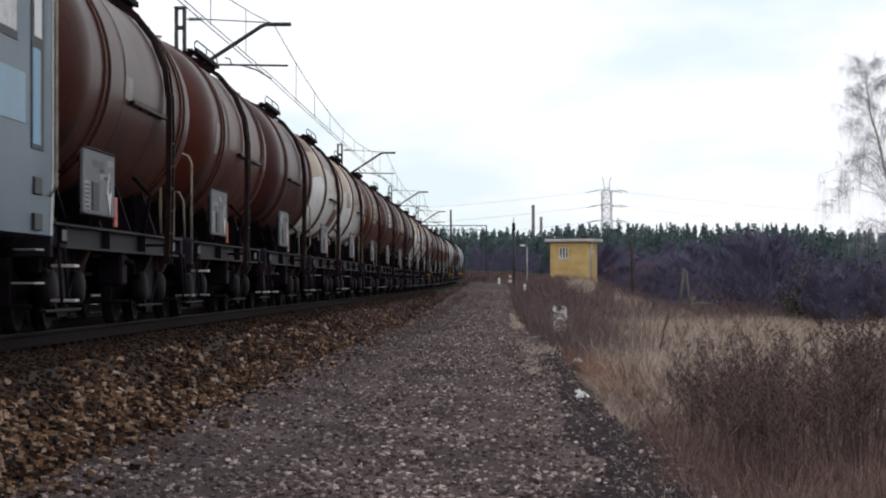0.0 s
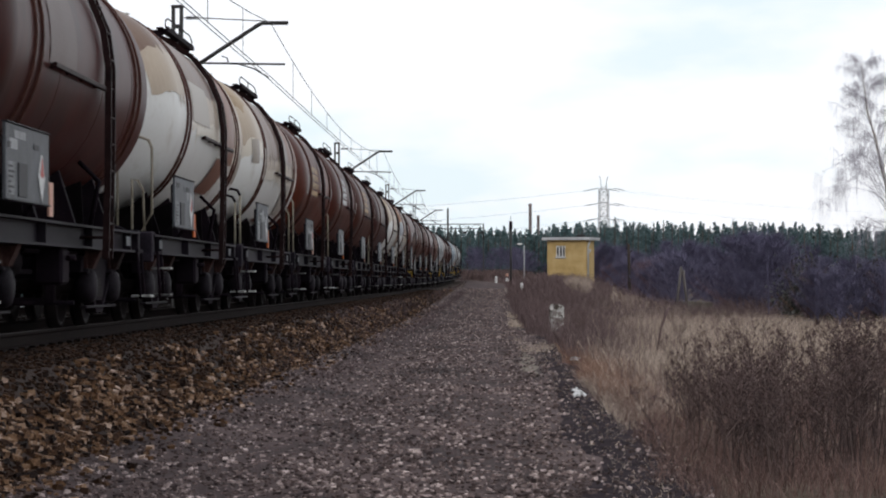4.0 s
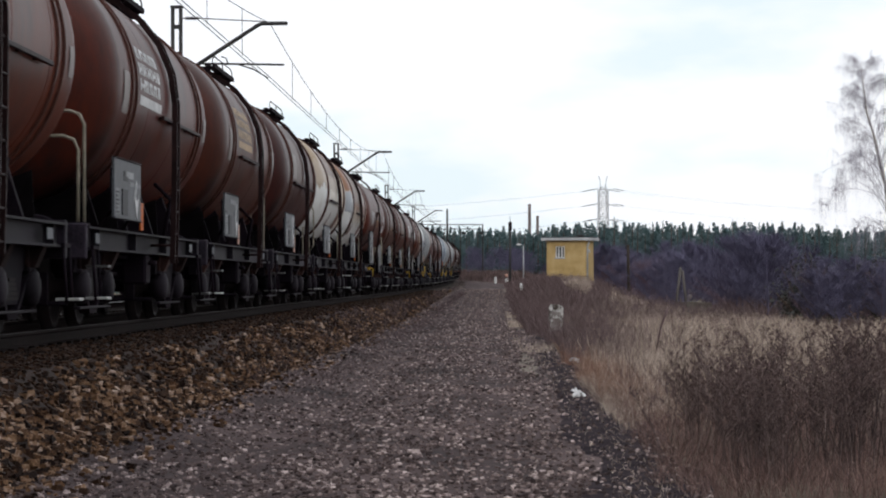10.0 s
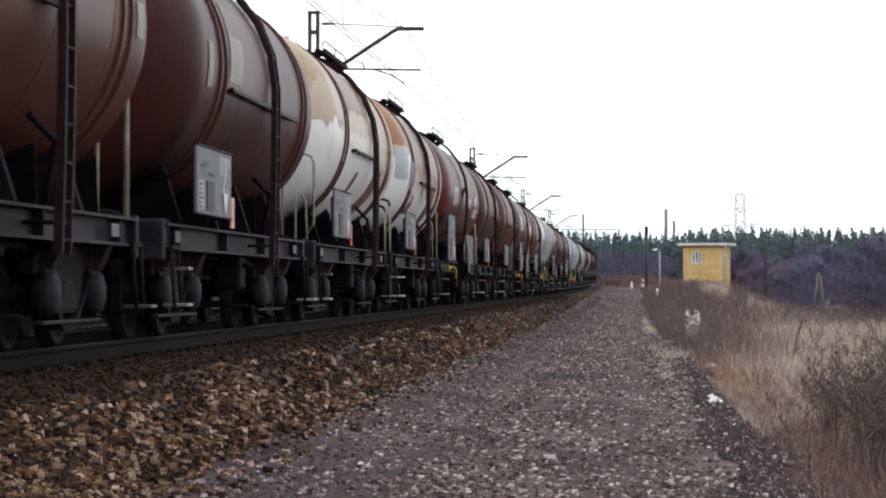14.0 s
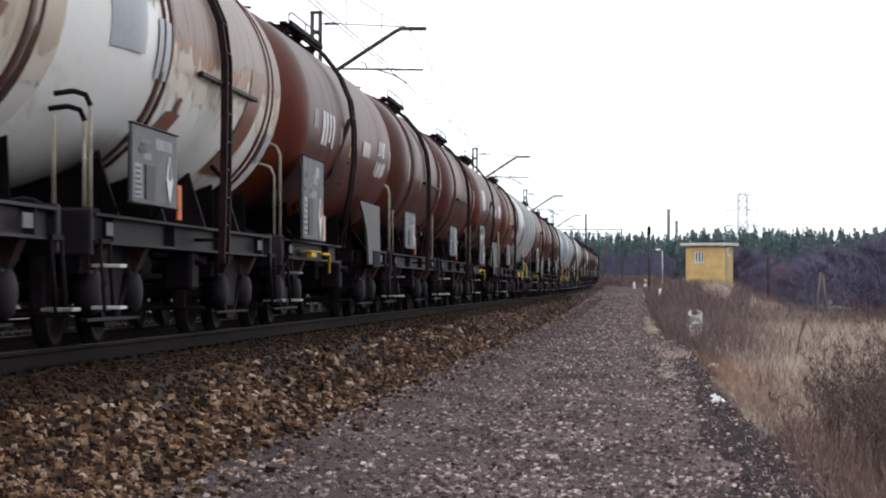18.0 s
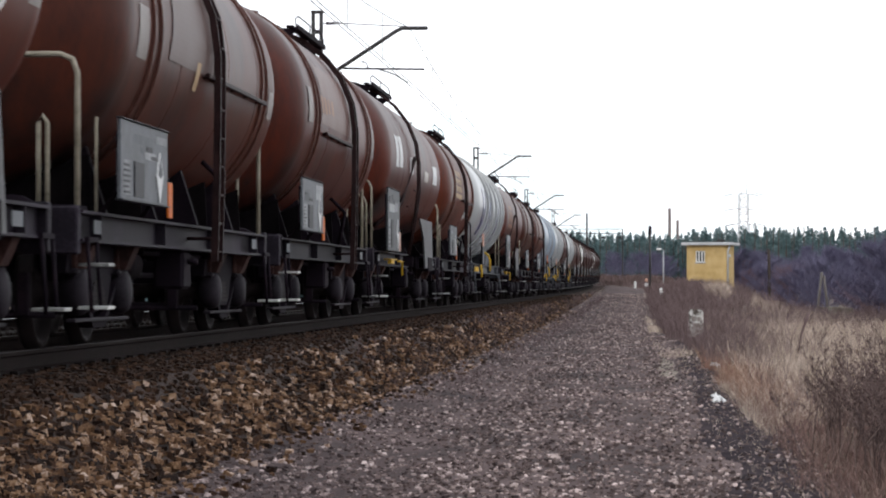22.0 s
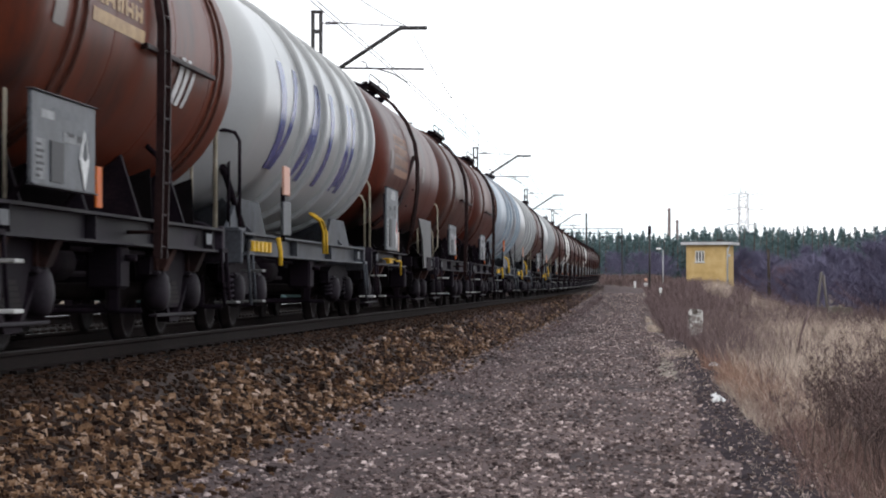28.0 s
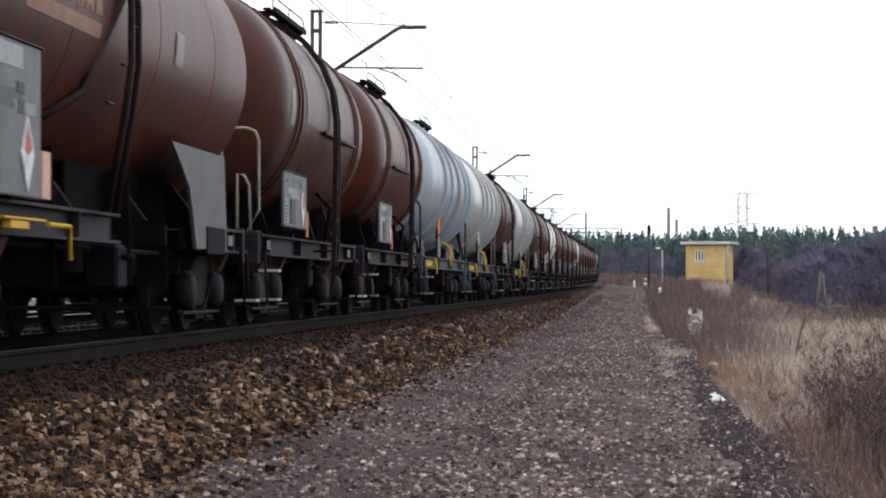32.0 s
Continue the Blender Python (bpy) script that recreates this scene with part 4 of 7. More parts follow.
def walkway(w, y, half=1.7, rails=True, dome="black"):
    """A low platform over the barrel, wider on the path's side, with a knee-high rail."""
    z = TANK_Z + TANK_R - 0.1
    g = Geo()
    for e in (-half + 0.15, 0, half - 0.15):
        g.slab([(-0.6, z - 0.16), (0.6, z - 0.16), (0.86, z + 0.05), (-0.86, z + 0.05)], "y", y + e - 0.03, y + e + 0.03)
    for e in (-0.84, 0.84):
        g.box((e - 0.02, y - half, z + 0.02), (e + 0.02, y + half, z + 0.09))
    top = part("walkway", g, "black", w)
    slat = Geo().box((-0.05, -half, 0), (0.05, half, 0.03), 0.006).mesh("slat", "black")
    for k in range(8):
        part("slat", slat, None, top).matrix_basis = Matrix.Translation((-0.735 + 0.21 * k, y, z + 0.05))
    if rails:
        t = Geo()
        for s in (-1, 1):
            t.tube([(s * 0.82, y - half, z + 0.08), (s * 0.82, y - half, z + 0.17), (s * 0.82, y - half + 0.3, z + 0.23), (s * 0.82, y + half - 0.3, z + 0.23), (s * 0.82, y + half, z + 0.17), (s * 0.82, y + half, z + 0.08)], 0.011, 6)
            t.tube([(s * 0.82, y, z + 0.08), (s * 0.82, y, z + 0.23)], 0.01, 6)
        part("guard_rail", t, "black", top)
    d = Geo().lathe([(z - 0.1, 0.3), (z + 0.1, 0.3), (z + 0.11, 0.35), (z + 0.15, 0.35), (z + 0.19, 0.26), (z + 0.2, 0.0)], "z", 20, (0, y - half - 0.5, 0))
    d.tube([(0.26, y - half - 0.5, z + 0.12), (0.36, y - half - 0.5, z + 0.22), (0.1, y - half - 0.5, z + 0.25)], 0.02, 6)
    part("manhole_dome", d, dome, w)


def data_plate(w, y, ln, z0, z1, big=False, seed=0):
    """A grey panel of markings on two posts; what it says cannot be read."""
    x = 1.47
    g = Geo().box((x - 0.02, y, z0), (x + 0.01, y + ln, z1), 0.006)
    p = part("data_plate", g, "plate", w, "dirty pale grey data plate")
    for yy in (y + 0.2, y + ln - 0.2):
        part("plate_post", Geo().tube([(x - 0.2, yy, 1.1), (x - 0.04, yy, z0 + 0.1), (x - 0.04, yy, z1 - 0.1)], 0.03, 6), "black", p)
    for a, b in (((x - 0.03, y - 0.02, z1), (x + 0.03, y + ln + 0.02, z1 + 0.012)), ((x - 0.03, y - 0.02, z0 - 0.014), (x + 0.03, y + ln + 0.02, z0))):
        part("plate_rim", Geo().box(a, b, 0.005), "dark_plate", p)
    hgt = z1 - z0
    rr = random.Random(int(y * 100) + int(ln * 977) + seed)

    def block(name, y0, y1, u0, u1, mat, lift=0.012):
        part(name, Geo().box((x + 0.006, y + y0 * ln, z0 + u0 * hgt), (x + lift, y + y1 * ln, z0 + u1 * hgt)), mat, p)
    dark_at = 0.26 if not big else 0.22
    block("card_holder", dark_at, dark_at + 0.2, 0.05, 0.5, "dark_plate", 0.022)
    block("white_strip", 0.04, 0.2, 0.06, 0.5, "plate_pale")
    s = 0.27 * hgt if not big else 0.2 * hgt
    yc, zc = y + 0.8 * ln, z0 + (0.36 if not big else 0.28) * hgt
    dm = Geo().slab([(yc, zc - s * 1.25), (yc + s * 0.95, zc), (yc, zc + s * 1.25), (yc - s * 0.95, zc)], "x", x + 0.012, x + 0.022)
    dm = part("hazard_diamond", dm, "white", p, "white hazard diamond on the data plate")
    dk = Geo().slab([(yc, zc - s * 0.05), (yc + s * 0.55, zc + s * 0.15), (yc, zc + s * 1.0), (yc - s * 0.55, zc + s * 0.15)], "x", x + 0.023, x + 0.026)
    part("diamond_mark", dk, "red_mark" if seed % 3 == 0 else "plate_mid", dm)
    # rubbed-out and repainted fields: paler and darker rectangles over one another
    for tone in ("plate_pale", "dark_plate", "plate_mid"):
        for k in range(3 if big else 2):
            u, v = rr.uniform(0.02, 0.72), rr.uniform(0.5, 0.84)
            if tone == "dark_plate":
                a, b = rr.uniform(0.06, 0.16), rr.uniform(0.04, 0.1)
            else:
                a, b = rr.uniform(0.16, 0.46), rr.uniform(0.06, 0.16)
            lift = {"plate_mid": 0.011, "plate_pale": 0.013, "dark_plate": 0.015}[tone] + 0.0003 * k
            block("repainted_field", u, min(0.97, u + a), v, min(0.97, v + b), tone, lift)
    g = Geo()
    for k in range(6):
        zz = z0 + hgt * (0.08 + 0.068 * k)
        g.box((x + 0.011, y + 0.06 * ln, zz), (x + 0.016, y + rr.uniform(0.1, 0.18) * ln, zz + 0.03 * hgt))
    part("plate_lettering", g, "dark_plate", p)
    return p


def end_rails(w, half, mat="cream_pipe", style="hooks", tall=2.35):
    """Grab rails and platforms at the wagon's ends; the styles differ from wagon to wagon."""
    y = -(half - 0.85)
    g = Geo().box((-1.1, y - 0.25, 1.115), (1.25, y + 0.25, 1.15), 0.005)
    part("end_platform", g, "black", w)

    def rail(path, r=0.018, tone=mat):
        part("end_handrail", Geo().tube(path, r, 8), tone, w)
    if style == "hooks":
        for x, yy, z in ((1.22, y, tall), (1.1, y + 0.35, tall - 0.25)):
            rail([(x, yy, 1.1), (x, yy, z - 0.15), (x - 0.05, yy, z - 0.04), (x - 0.16, yy, z), (x - 0.42, yy, z)])
    elif style in ("hoop", "kink"):
        foot = [(1.24, y, 1.1), (1.24, y, tall - 0.14)] if style == "hoop" else [(1.08, y, 1.1), (1.24, y, 1.38), (1.24, y, tall - 0.14)]
        rail(foot + [(1.2, y, tall - 0.04), (1.1, y, tall), (0.92, y, tall), (0.84, y, tall - 0.05), (0.8, y, tall - 0.14), (0.8, y, 1.1)])
        rail([(1.14, y + 0.05, 1.1), (1.12, y + 0.05, 1.68), (1.06, y + 0.05, 1.8), (0.98, y + 0.05, 1.82), (0.98, y + 0.05, 1.1)], 0.016)
    elif style == "loops":
        rail([(1.22, y, 1.1), (1.22, y, tall - 0.15), (1.18, y, tall - 0.04), (1.08, y, tall), (0.7, y, tall)], 0.024)
        rail([(1.0, y - 0.1, 1.1), (1.0, y - 0.1, 1.8), (0.965, y - 0.1, 1.86), (0.93, y - 0.1, 1.8), (0.93, y - 0.1, 1.1)], 0.019)
        rail([(1.22, y + 0.75, 1.1), (1.22, y + 0.75, 1.9)], 0.014)
    elif style == "capped":
        for x, yy, z in ((1.22, y, 2.1), (1.1, y + 0.35, 2.0)):
            rail([(x, yy, 1.1), (x, yy, z - 0.12)])
            rail([(x, yy, z - 0.12), (x - 0.04, yy, z - 0.03), (x - 0.14, yy, z), (x - 0.3, yy, z - 0.02)], 0.023, "black")
        rail([(0.92, y, 1.1), (0.92, y, 1.9)], 0.018)
    if style in ("rear", "loops"):
        e = -y
        rail([(1.22, e, 1.1), (1.22, e, tall - 0.2), (1.19, e, tall - 0.09), (1.1, e, tall - 0.04)], 0.026)
        rail([(1.0, e - 0.2, 1.1), (1.0, e - 0.2, tall - 0.5), (0.97, e - 0.2, tall - 0.42), (0.9, e - 0.2, tall - 0.38)], 0.019)


def tank_wagon_a(ladder_y, col, spec):
    """The common 12 m tank wagon with paired bands, a side ladder and a low data plate."""
    half = 6.0
    ladder_y -= 0.8
    w = thing("tank_wagon", Matrix.Identity(4), spec["label"], "tank wagon", "wagons of the freight train")
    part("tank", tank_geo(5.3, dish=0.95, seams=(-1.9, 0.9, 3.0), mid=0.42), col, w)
    for y in (-3.05, -2.68, 3.75, 4.12):
        part("tank_band", ring_geo(y, 0.05, 0.03), spec.get("band", "rust_band"), w)
    b0, b1 = spec.get("bar", (-0.5, 3.3))
    g = Geo().box((TANK_R + 0.02, b0, TANK_Z - 0.255), (TANK_R + 0.06, b1, TANK_Z - 0.205), 0.008)
    k = b0 + 0.1
    while k < b1:
        g.box((TANK_R - 0.06, k, TANK_Z - 0.25), (TANK_R + 0.03, k + 0.05, TANK_Z - 0.21))
        k += 0.9
    part("side_bar", g, "ladder", w, "dark bar along the tank side")
    ladder(w, ladder_y)
    walkway(w, ladder_y + 0.3, 1.7, dome=col)
    underframe(w, half)
    saddles(w, (-3.6, -1.2, 1.2, 3.6), top=-48)
    for y in (-3.5, 3.5):
        bogie(w, y)
    data_plate(w, -4.7, spec.get('plate', 2.2), 1.22, 1.87, seed=len(spec["label"]))
    end_rails(w, half, style=spec.get("rails", "hooks"))
    o = Geo().box((1.44, -2.33, 1.12), (1.46, -2.12, 1.44), 0.004)
    part("warning_plate", o, spec.get("warn", "orange"), w, "small orange warning plate")
    part("discharge_valve", Geo().tube([(1.2, 1.9, 1.1), (1.3, 1.9, 1.6), (1.0, 1.9, 1.9)], 0.03, 6), "black", w)
    void_plates(w, (-3.9, -1.6, 2.2, 4.6))
    marks(w, spec)
    return w


def void_plates(w, ys, low=0.8, top=1.62):
    """Cross plates added between the frame and the barrel, with the shade there in their colour."""
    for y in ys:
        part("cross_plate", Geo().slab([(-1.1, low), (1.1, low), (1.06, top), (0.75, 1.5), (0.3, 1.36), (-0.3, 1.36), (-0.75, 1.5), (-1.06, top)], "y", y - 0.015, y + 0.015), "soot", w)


def marks(w, spec):
    """Painted patches and plain shapes on the tank's side."""
    for coat, (name, mat, patches) in enumerate(spec.get("marks", ())):
        joined = name in ("painted_sign", "painted_lettering")
        g = Geo()
        for y0, y1, a0, a1, *rest in patches:
            g.add(*decal(y0, y1, a0, a1, lift=0.005 + 0.003 * coat, slant=rest[0] if rest else 0.0, shell=SHELLS[w.name.split(".")[0]], rings=spec.get("rings", ()), ragged=rest[1] if len(rest) > 1 else None))
            if not joined:
                part(name, g, mat, w)
                g = Geo()
        if joined:
            part(name, g, mat, w)


def logo(y, a, mat="cream_mark", ln=2.2, h=26):
    """A square block sign: three rows of stubby shapes over a solid line."""
    p = [(y, y + ln, a, a + 0.16 * h)]
    rr = random.Random(int(abs(y) * 10))
    for r in range(3):
        yy, b = y, a + h * (0.24 + 0.27 * r)
        t = b + 0.2 * h
        while yy < y + ln - 0.15:
            cw = min(rr.uniform(0.3, 0.46), y + ln - yy)
            p += [(yy, yy + 0.11, b, t), (yy + cw - 0.16, yy + cw - 0.06, b, t, rr.uniform(-0.06, 0.06))]
            p.append((yy + 0.1, yy + cw - 0.1, t - 0.06 * h, t) if rr.random() < 0.6 else (yy + 0.1, yy + cw - 0.1, b + 0.06 * h, b + 0.12 * h))
            yy += cw + 0.03
    return ("painted_sign", mat, p)


def lettering(y, a, step, n, mat, h=14, w=0.16, slant=0.0):
    """A row of plain upright bars in place of letters."""
    rr = random.Random(int(a * 7 + y * 3))
    p = []
    for k in range(n):
        y0 = y + k * step
        p.append((y0, y0 + w * rr.uniform(0.6, 0.9), a + h * rr.choice((0, 0, 0.12)), a + h * rr.choice((1, 1, 0.85)), slant))
    return ("painted_lettering", mat, p)


def tank_wagon_b(col, spec):
    """The 15 m tank wagon with a tall data plate, a hoop ladder and pale end skirts."""
    half = 7.6
    w = thing("long_tank_wagon", Matrix.Identity(4), spec["label"], "tank wagon", "wagons of the freight train")
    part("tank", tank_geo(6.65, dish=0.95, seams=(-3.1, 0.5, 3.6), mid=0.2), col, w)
    g = Geo()
    for e in (-0.16, 0.16):
        y = -1.2 + e
        path = [(1.38, y, 1.1), (1.52, y, 1.9), (1.57, y, 2.3)] + [on_tank(y, d, 0.12) for d in (0, 15, 30, 45, 60, 75, 88)]
        g.tube(path, 0.03, 6)
    lad = part("ladder", g, "ladder", w, "dark hoop ladder over the tank")
    rung = Geo().tube([(0, -0.16, 0), (0, 0.16, 0)], 0.013, 6).mesh("rung", "ladder")
    for d in (-30, -18, -6, 6, 18, 30, 42, 54, 66, 78):
        part("rung", rung, None, lad).matrix_basis = Matrix.Translation(on_tank(-1.2, d, 0.12))
    g = Geo().tube([on_tank(-3.1, -52, 0.05), on_tank(-2.0, -30, 0.05), on_tank(-1.25, 5, 0.06)], 0.04, 6)
    part("tank_pipe", g, "ladder", w)
    walkway(w, -0.9, 1.9, dome=col)
    underframe(w, half, gap=(-0.4, 3.5))
    # sheets added to fill the open belly, coloured as its shade
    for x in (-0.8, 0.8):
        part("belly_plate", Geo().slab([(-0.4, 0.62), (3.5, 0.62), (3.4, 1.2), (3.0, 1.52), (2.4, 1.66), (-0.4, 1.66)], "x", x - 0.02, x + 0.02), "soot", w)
    saddles(w, (-4.6, -1.6, 1.6, 4.9), top=-56)
    for y in (-5.2, 5.2):
        bogie(w, y)
    data_plate(w, -6.5, 2.2, 1.12, 2.16, True, len(spec["label"]))
    end_rails(w, half, tall=2.3)
    o = Geo().box((1.44, -4.15, 1.12), (1.46, -3.88, 1.46), 0.004)
    part("warning_plate", o, spec.get("warn", "pink"), w, "faded orange warning plate")
    g = Geo().slab([(3.3, 0.87), (5.3, 0.87), (5.1, 1.85), (1.9, 1.85), (2.3, 1.7), (2.9, 1.45), (3.1, 1.2)], "x", 1.31, 1.345)
    part("end_skirt", g, "skirt_grey", w, "pale grey slanted skirt plate")
    void_plates(w, (-4.9, -2.0, 1.2, 3.1), 0.5, 1.62)
    h = Geo().box((1.2, 3.9, 0.82), (1.36, 5.1, 1.1), 0.01)
    part("tool_box", h, "black", w)
    part("step_board", Geo().box((1.26, -5.0, 0.965), (1.39, -3.7, 0.985), 0.005), "yellow", w, "yellow edge of the step board")
    part("step_block", Geo().box((1.31, -4.75, 0.90), (1.38, -4.2, 0.962), 0.008), "yellow", w, "yellow block under the step board")
    yl = Geo().tube([(1.4, -3.7, 0.95), (1.41, -3.0, 0.95), (1.41, -2.95, 0.7)], 0.02, 6)
    part("brake_lever", yl, "yellow", w, "yellow brake lever")
    marks(w, spec)
    return w


def tank_wagon_c(col, spec):
    """The 14.8 m pale wagon with stiffening rings and a light frame."""
    half = 7.4
    w = thing("ribbed_tank_wagon", Matrix.Identity(4), spec["label"], "tank wagon", "wagons of the freight train")
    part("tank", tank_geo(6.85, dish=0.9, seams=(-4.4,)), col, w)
    for y in (-2.65, -0.5, 1.9, 4.4, 5.9):
        part("stiffening_ring", ring_geo(y, 0.2, 0.075), col, w)
    underframe(w, half, "light_grey", True)
    saddles(w, (-4.9, 4.9), "light_grey", -58)
    for s in (-1, 1):
        for e in (-1, 1):
            g = Geo().slab([(e * 3.2, 1.105), (e * 6.6, 1.105), (e * 6.3, 1.24), (e * 5.7, 1.52), (e * 3.9, 1.52)][::e], "x", min(s * 1.02, s * 1.06), max(s * 1.02, s * 1.06))
            part("cradle_plate", g, "light_grey", w)
    for y in (-5.0, 5.0):
        bogie(w, y, True)
    for x, yy, z in ((1.22, -6.6, 2.25), (1.05, -6.3, 2.2)):
        g = Geo().tube([(x, yy, 1.1), (x, yy, z - 0.12), (x - 0.05, yy, z - 0.03), (x - 0.15, yy, z), (x - 0.6, yy, z)], 0.02, 8)
        part("end_handrail", g, "black", w)
    g = Geo().tube([(1.0, -6.4, 1.85), (1.1, -5.4, 1.12)], 0.04, 6)
    part("end_stay", g, "black", w)
    g = Geo().box((-1.1, -6.85, 1.115), (1.25, -6.35, 1.16), 0.005)
    part("end_platform", g, "light_grey", w)
    data = part("data_plate", Geo().box((1.40, -4.4, 1.12), (1.43, -3.7, 1.52), 0.005), "plate", w, "small grey data plate")
    part("plate_post", Geo().tube([(1.38, -4.1, 1.05), (1.38, -4.1, 1.7)], 0.03, 6), "black", data)
    part("warning_plate", Geo().box((1.40, -4.35, 1.6), (1.43, -3.8, 1.95), 0.005), spec.get("warn", "pink"), w, "faded orange warning plate")
    g = Geo()
    for k in range(5):
        g.box((1.28, -6.3 + 0.34 * k, 0.9), (1.34, -6.15 + 0.34 * k, 1.02), 0.004)
    part("stripe_block", g, "yellow", w, "yellow blocks of a striped step edge")
    g = Geo().box((1.27, -6.4, 0.89), (1.3, -4.6, 1.03))
    part("stripe_board", g, "dark_plate", w)
    for k in range(2):
        g = Geo().tube([(1.2, 0.1 + 0.36 * k, 1.5), (1.32, 0.2 + 0.36 * k, 1.4), (1.36, 0.35 + 0.36 * k, 1.25), (1.36, 0.4 + 0.36 * k, 0.95)], 0.022, 6)
        part("hose", g, "yellow", w, "yellow hose")
    lv = Geo().tube([(1.38, -4.5, 1.08), (1.4, -4.45, 0.9), (1.4, -4.45, 0.75)], 0.03, 6)
    part("brake_lever", lv, "yellow", w)
    z = TANK_Z + TANK_R
    if spec.get("top", True):
        walkway(w, -0.2, 1.6)
    marks(w, spec)
    return w


RUST = "oxide-red tank wagon, dusty, with a dark side ladder"
BLUE_LETTERS = ("painted_sign_shape", "blue_mark", [(-4.45, -3.95, -36, 16, -0.45), (-4.15, -3.8, -36, 16, 0.75), (-2.25, -1.8, -38, 15, 1.05), (-1.4, -1.02, -38, 15, 0.25), (-1.75, -1.1, -22, -15), (0.45, 0.85, -38, 15, 0.05), (2.35, 2.75, -38, 15, 0.3), (3.25, 3.62, -38, 15, 0.1), (2.8, 3.2, -34, 13, -0.35)])
# front end at 0 s, kind, tank paint, ladder place, extras
SPECS = []


def wagon(front, kind, paint_name, ladder_at, extras):
    SPECS.append((front, kind, paint_name, ladder_at, extras))


# the small grey patch at -1.4 is a highlight painted on the shell
wagon(24.7, "a", "brown", 2.9, dict(rails="none", label="red-brown tank wagon, sooty below, pale data plate", warn="red_mark", bar=(-1.1, 2.2), marks=[("faded_field", "faded_brown", [(-1.5, 1.9, -6, 46, 0.5)]), ("faded_patch", "grey_mark", [(-1.4, -0.85, -8, 2)])]))
wagon(36.75, "a", "red", 1.2, dict(rails="hoop", label="rust-red tank wagon with dark bands and cream handrails", marks=[("faded_patch", "grey_mark", [(-3.75, -3.3, -14, 4)]), ("faded_field", "faded_red", [(-1.9, 0.3, -8, 24)])]))
wagon(48.8, "a", "dark", 2.0, dict(rails="none", label="dark brown tank wagon with a faded pale patch", warn="pink", bar=(-2.2, 1.1), marks=[("faded_field", "faded_brown", [(-2.2, -0.6, -8, 22)])]))
wagon(60.85, "a", "cream", 1.9, dict(rails="kink", label="soiled white tank wagon streaked with rust", bar=(-1.2, 2.9), marks=[("pale_wash", "pale_wash", [(3.4, 5.4, -18, 82, 0.0, 5), (-2.6, 3.4, -8, 82, 0.0, 5)]), ("tan_wash", "tan_wash", [(-4.6, -3.2, 8, 82, 0.0, 4), (-2.6, 3.4, 0, 82, 0.0, 3), (3.6, 5.3, -6, 82, 0.0, 5)]), ("brown_wash", "brown_wash", [(-2.6, 2.2, 16, 82, 0.2, 3), (-4.6, -3.2, 34, 82, 0.0, 4)]), ("grey_patch", "grey_field", [(-2.4, -0.3, -2, 20), (4.3, 4.7, -28, -8)]), ("rust_patch", "rust_stain", [(2.2, 3.4, -18, 70, 0.3), (0.4, 2.0, -40, -16, 0.9), (-0.8, 0.6, -52, -42, 0.5)]), ("rust_trail", "rust_band", [(-3.02, -2.92, -44, -24, 0.0, 5), (3.8, 3.92, -46, -20, 0.0, 5), (4.02, 4.1, -48, -28, 0.0, 5)])]))
wagon(72.9, "a", "cream", 1.2, dict(rails="capped", label="soiled cream tank wagon with brown stains", warn="orange", bar=(-0.6, 3.4), marks=[("pale_wash", "pale_wash", [(-2.6, 5.3, -16, 80, 0.0, 5), (-4.75, -3.15, -4, 84, 0.0, 5)]), ("tan_wash", "tan_wash", [(-4.75, -3.15, 8, 84, 0.0, 4), (-2.6, 5.3, -9, 80, 0.0, 4)]), ("tan_shade", "tan_dark", [(-4.75, -3.15, 34, 84, 0.0, 4)]), ("brown_wash", "brown_wash", [(-2.6, 5.3, 0, 80, 0.0, 5)]), ("grey_patch", "grey_field", [(-4.35, -4.0, -8, 9), (-3.05, -2.7, -17, 5), (2.2, 3.6, -40, -14, -0.4)]), ("rust_patch", "rust_stain", [(2.5, 3.4, 4, 62, 0.3), (-0.4, 1.6, -50, -40, 0.6)]), ("rust_trail", "rust_band", [(3.8, 3.9, -48, -28, 0.0, 5), (4.0, 4.1, -46, -20, 0.0, 5)])]))
wagon(85.0, "a", "bright", 1.2, dict(label="orange-red tank wagon with a pale yellow block sign", bar=(-0.3, 3.2), marks=[logo(-2.5, -12), ("white_patch", "grey_mark", [(-3.8, -3.3, -13, 4), (4.5, 4.75, -10, 2)])], warn="pink"))
wagon(97.1, "a", "red", 1.4, dict(label="red tank wagon with a white block sign", bar=(-0.5, 3.6), marks=[logo(-2.3, -7, "white", 2.0, 28), ("white_patch", "grey_mark", [(-3.7, -3.25, -14, 5), (4.5, 4.8, -11, 2)])], warn="orange"))
# the pale mark at 4.4 is a painted highlight streak near the rear
wagon(109.1, "a", "brown", 2.0, dict(rails="rear", label="brown tank wagon with a cream block sign", bar=(-2.0, 1.2), marks=[logo(-2.1, -3, ln=2.3, h=27), ("white_patch", "grey_mark", [(-3.6, -3.2, -14, 6), (4.4, 4.7, -6, 6)])], warn="pink"))
wagon(121.2, "a", "dark", 1.5, dict(rails="none", label="dark red-brown tank wagon with pale streaks", warn="pink", bar=(-2.5, 3.0), marks=[("faded_field", "faded_brown", [(-2.5, 0.9, -7, 30, 0.4)]), ("faded_patch", "grey_mark", [(-3.8, -3.5, -11, 7), (-2.4, -1.5, -5, 15, 0.2)])]))
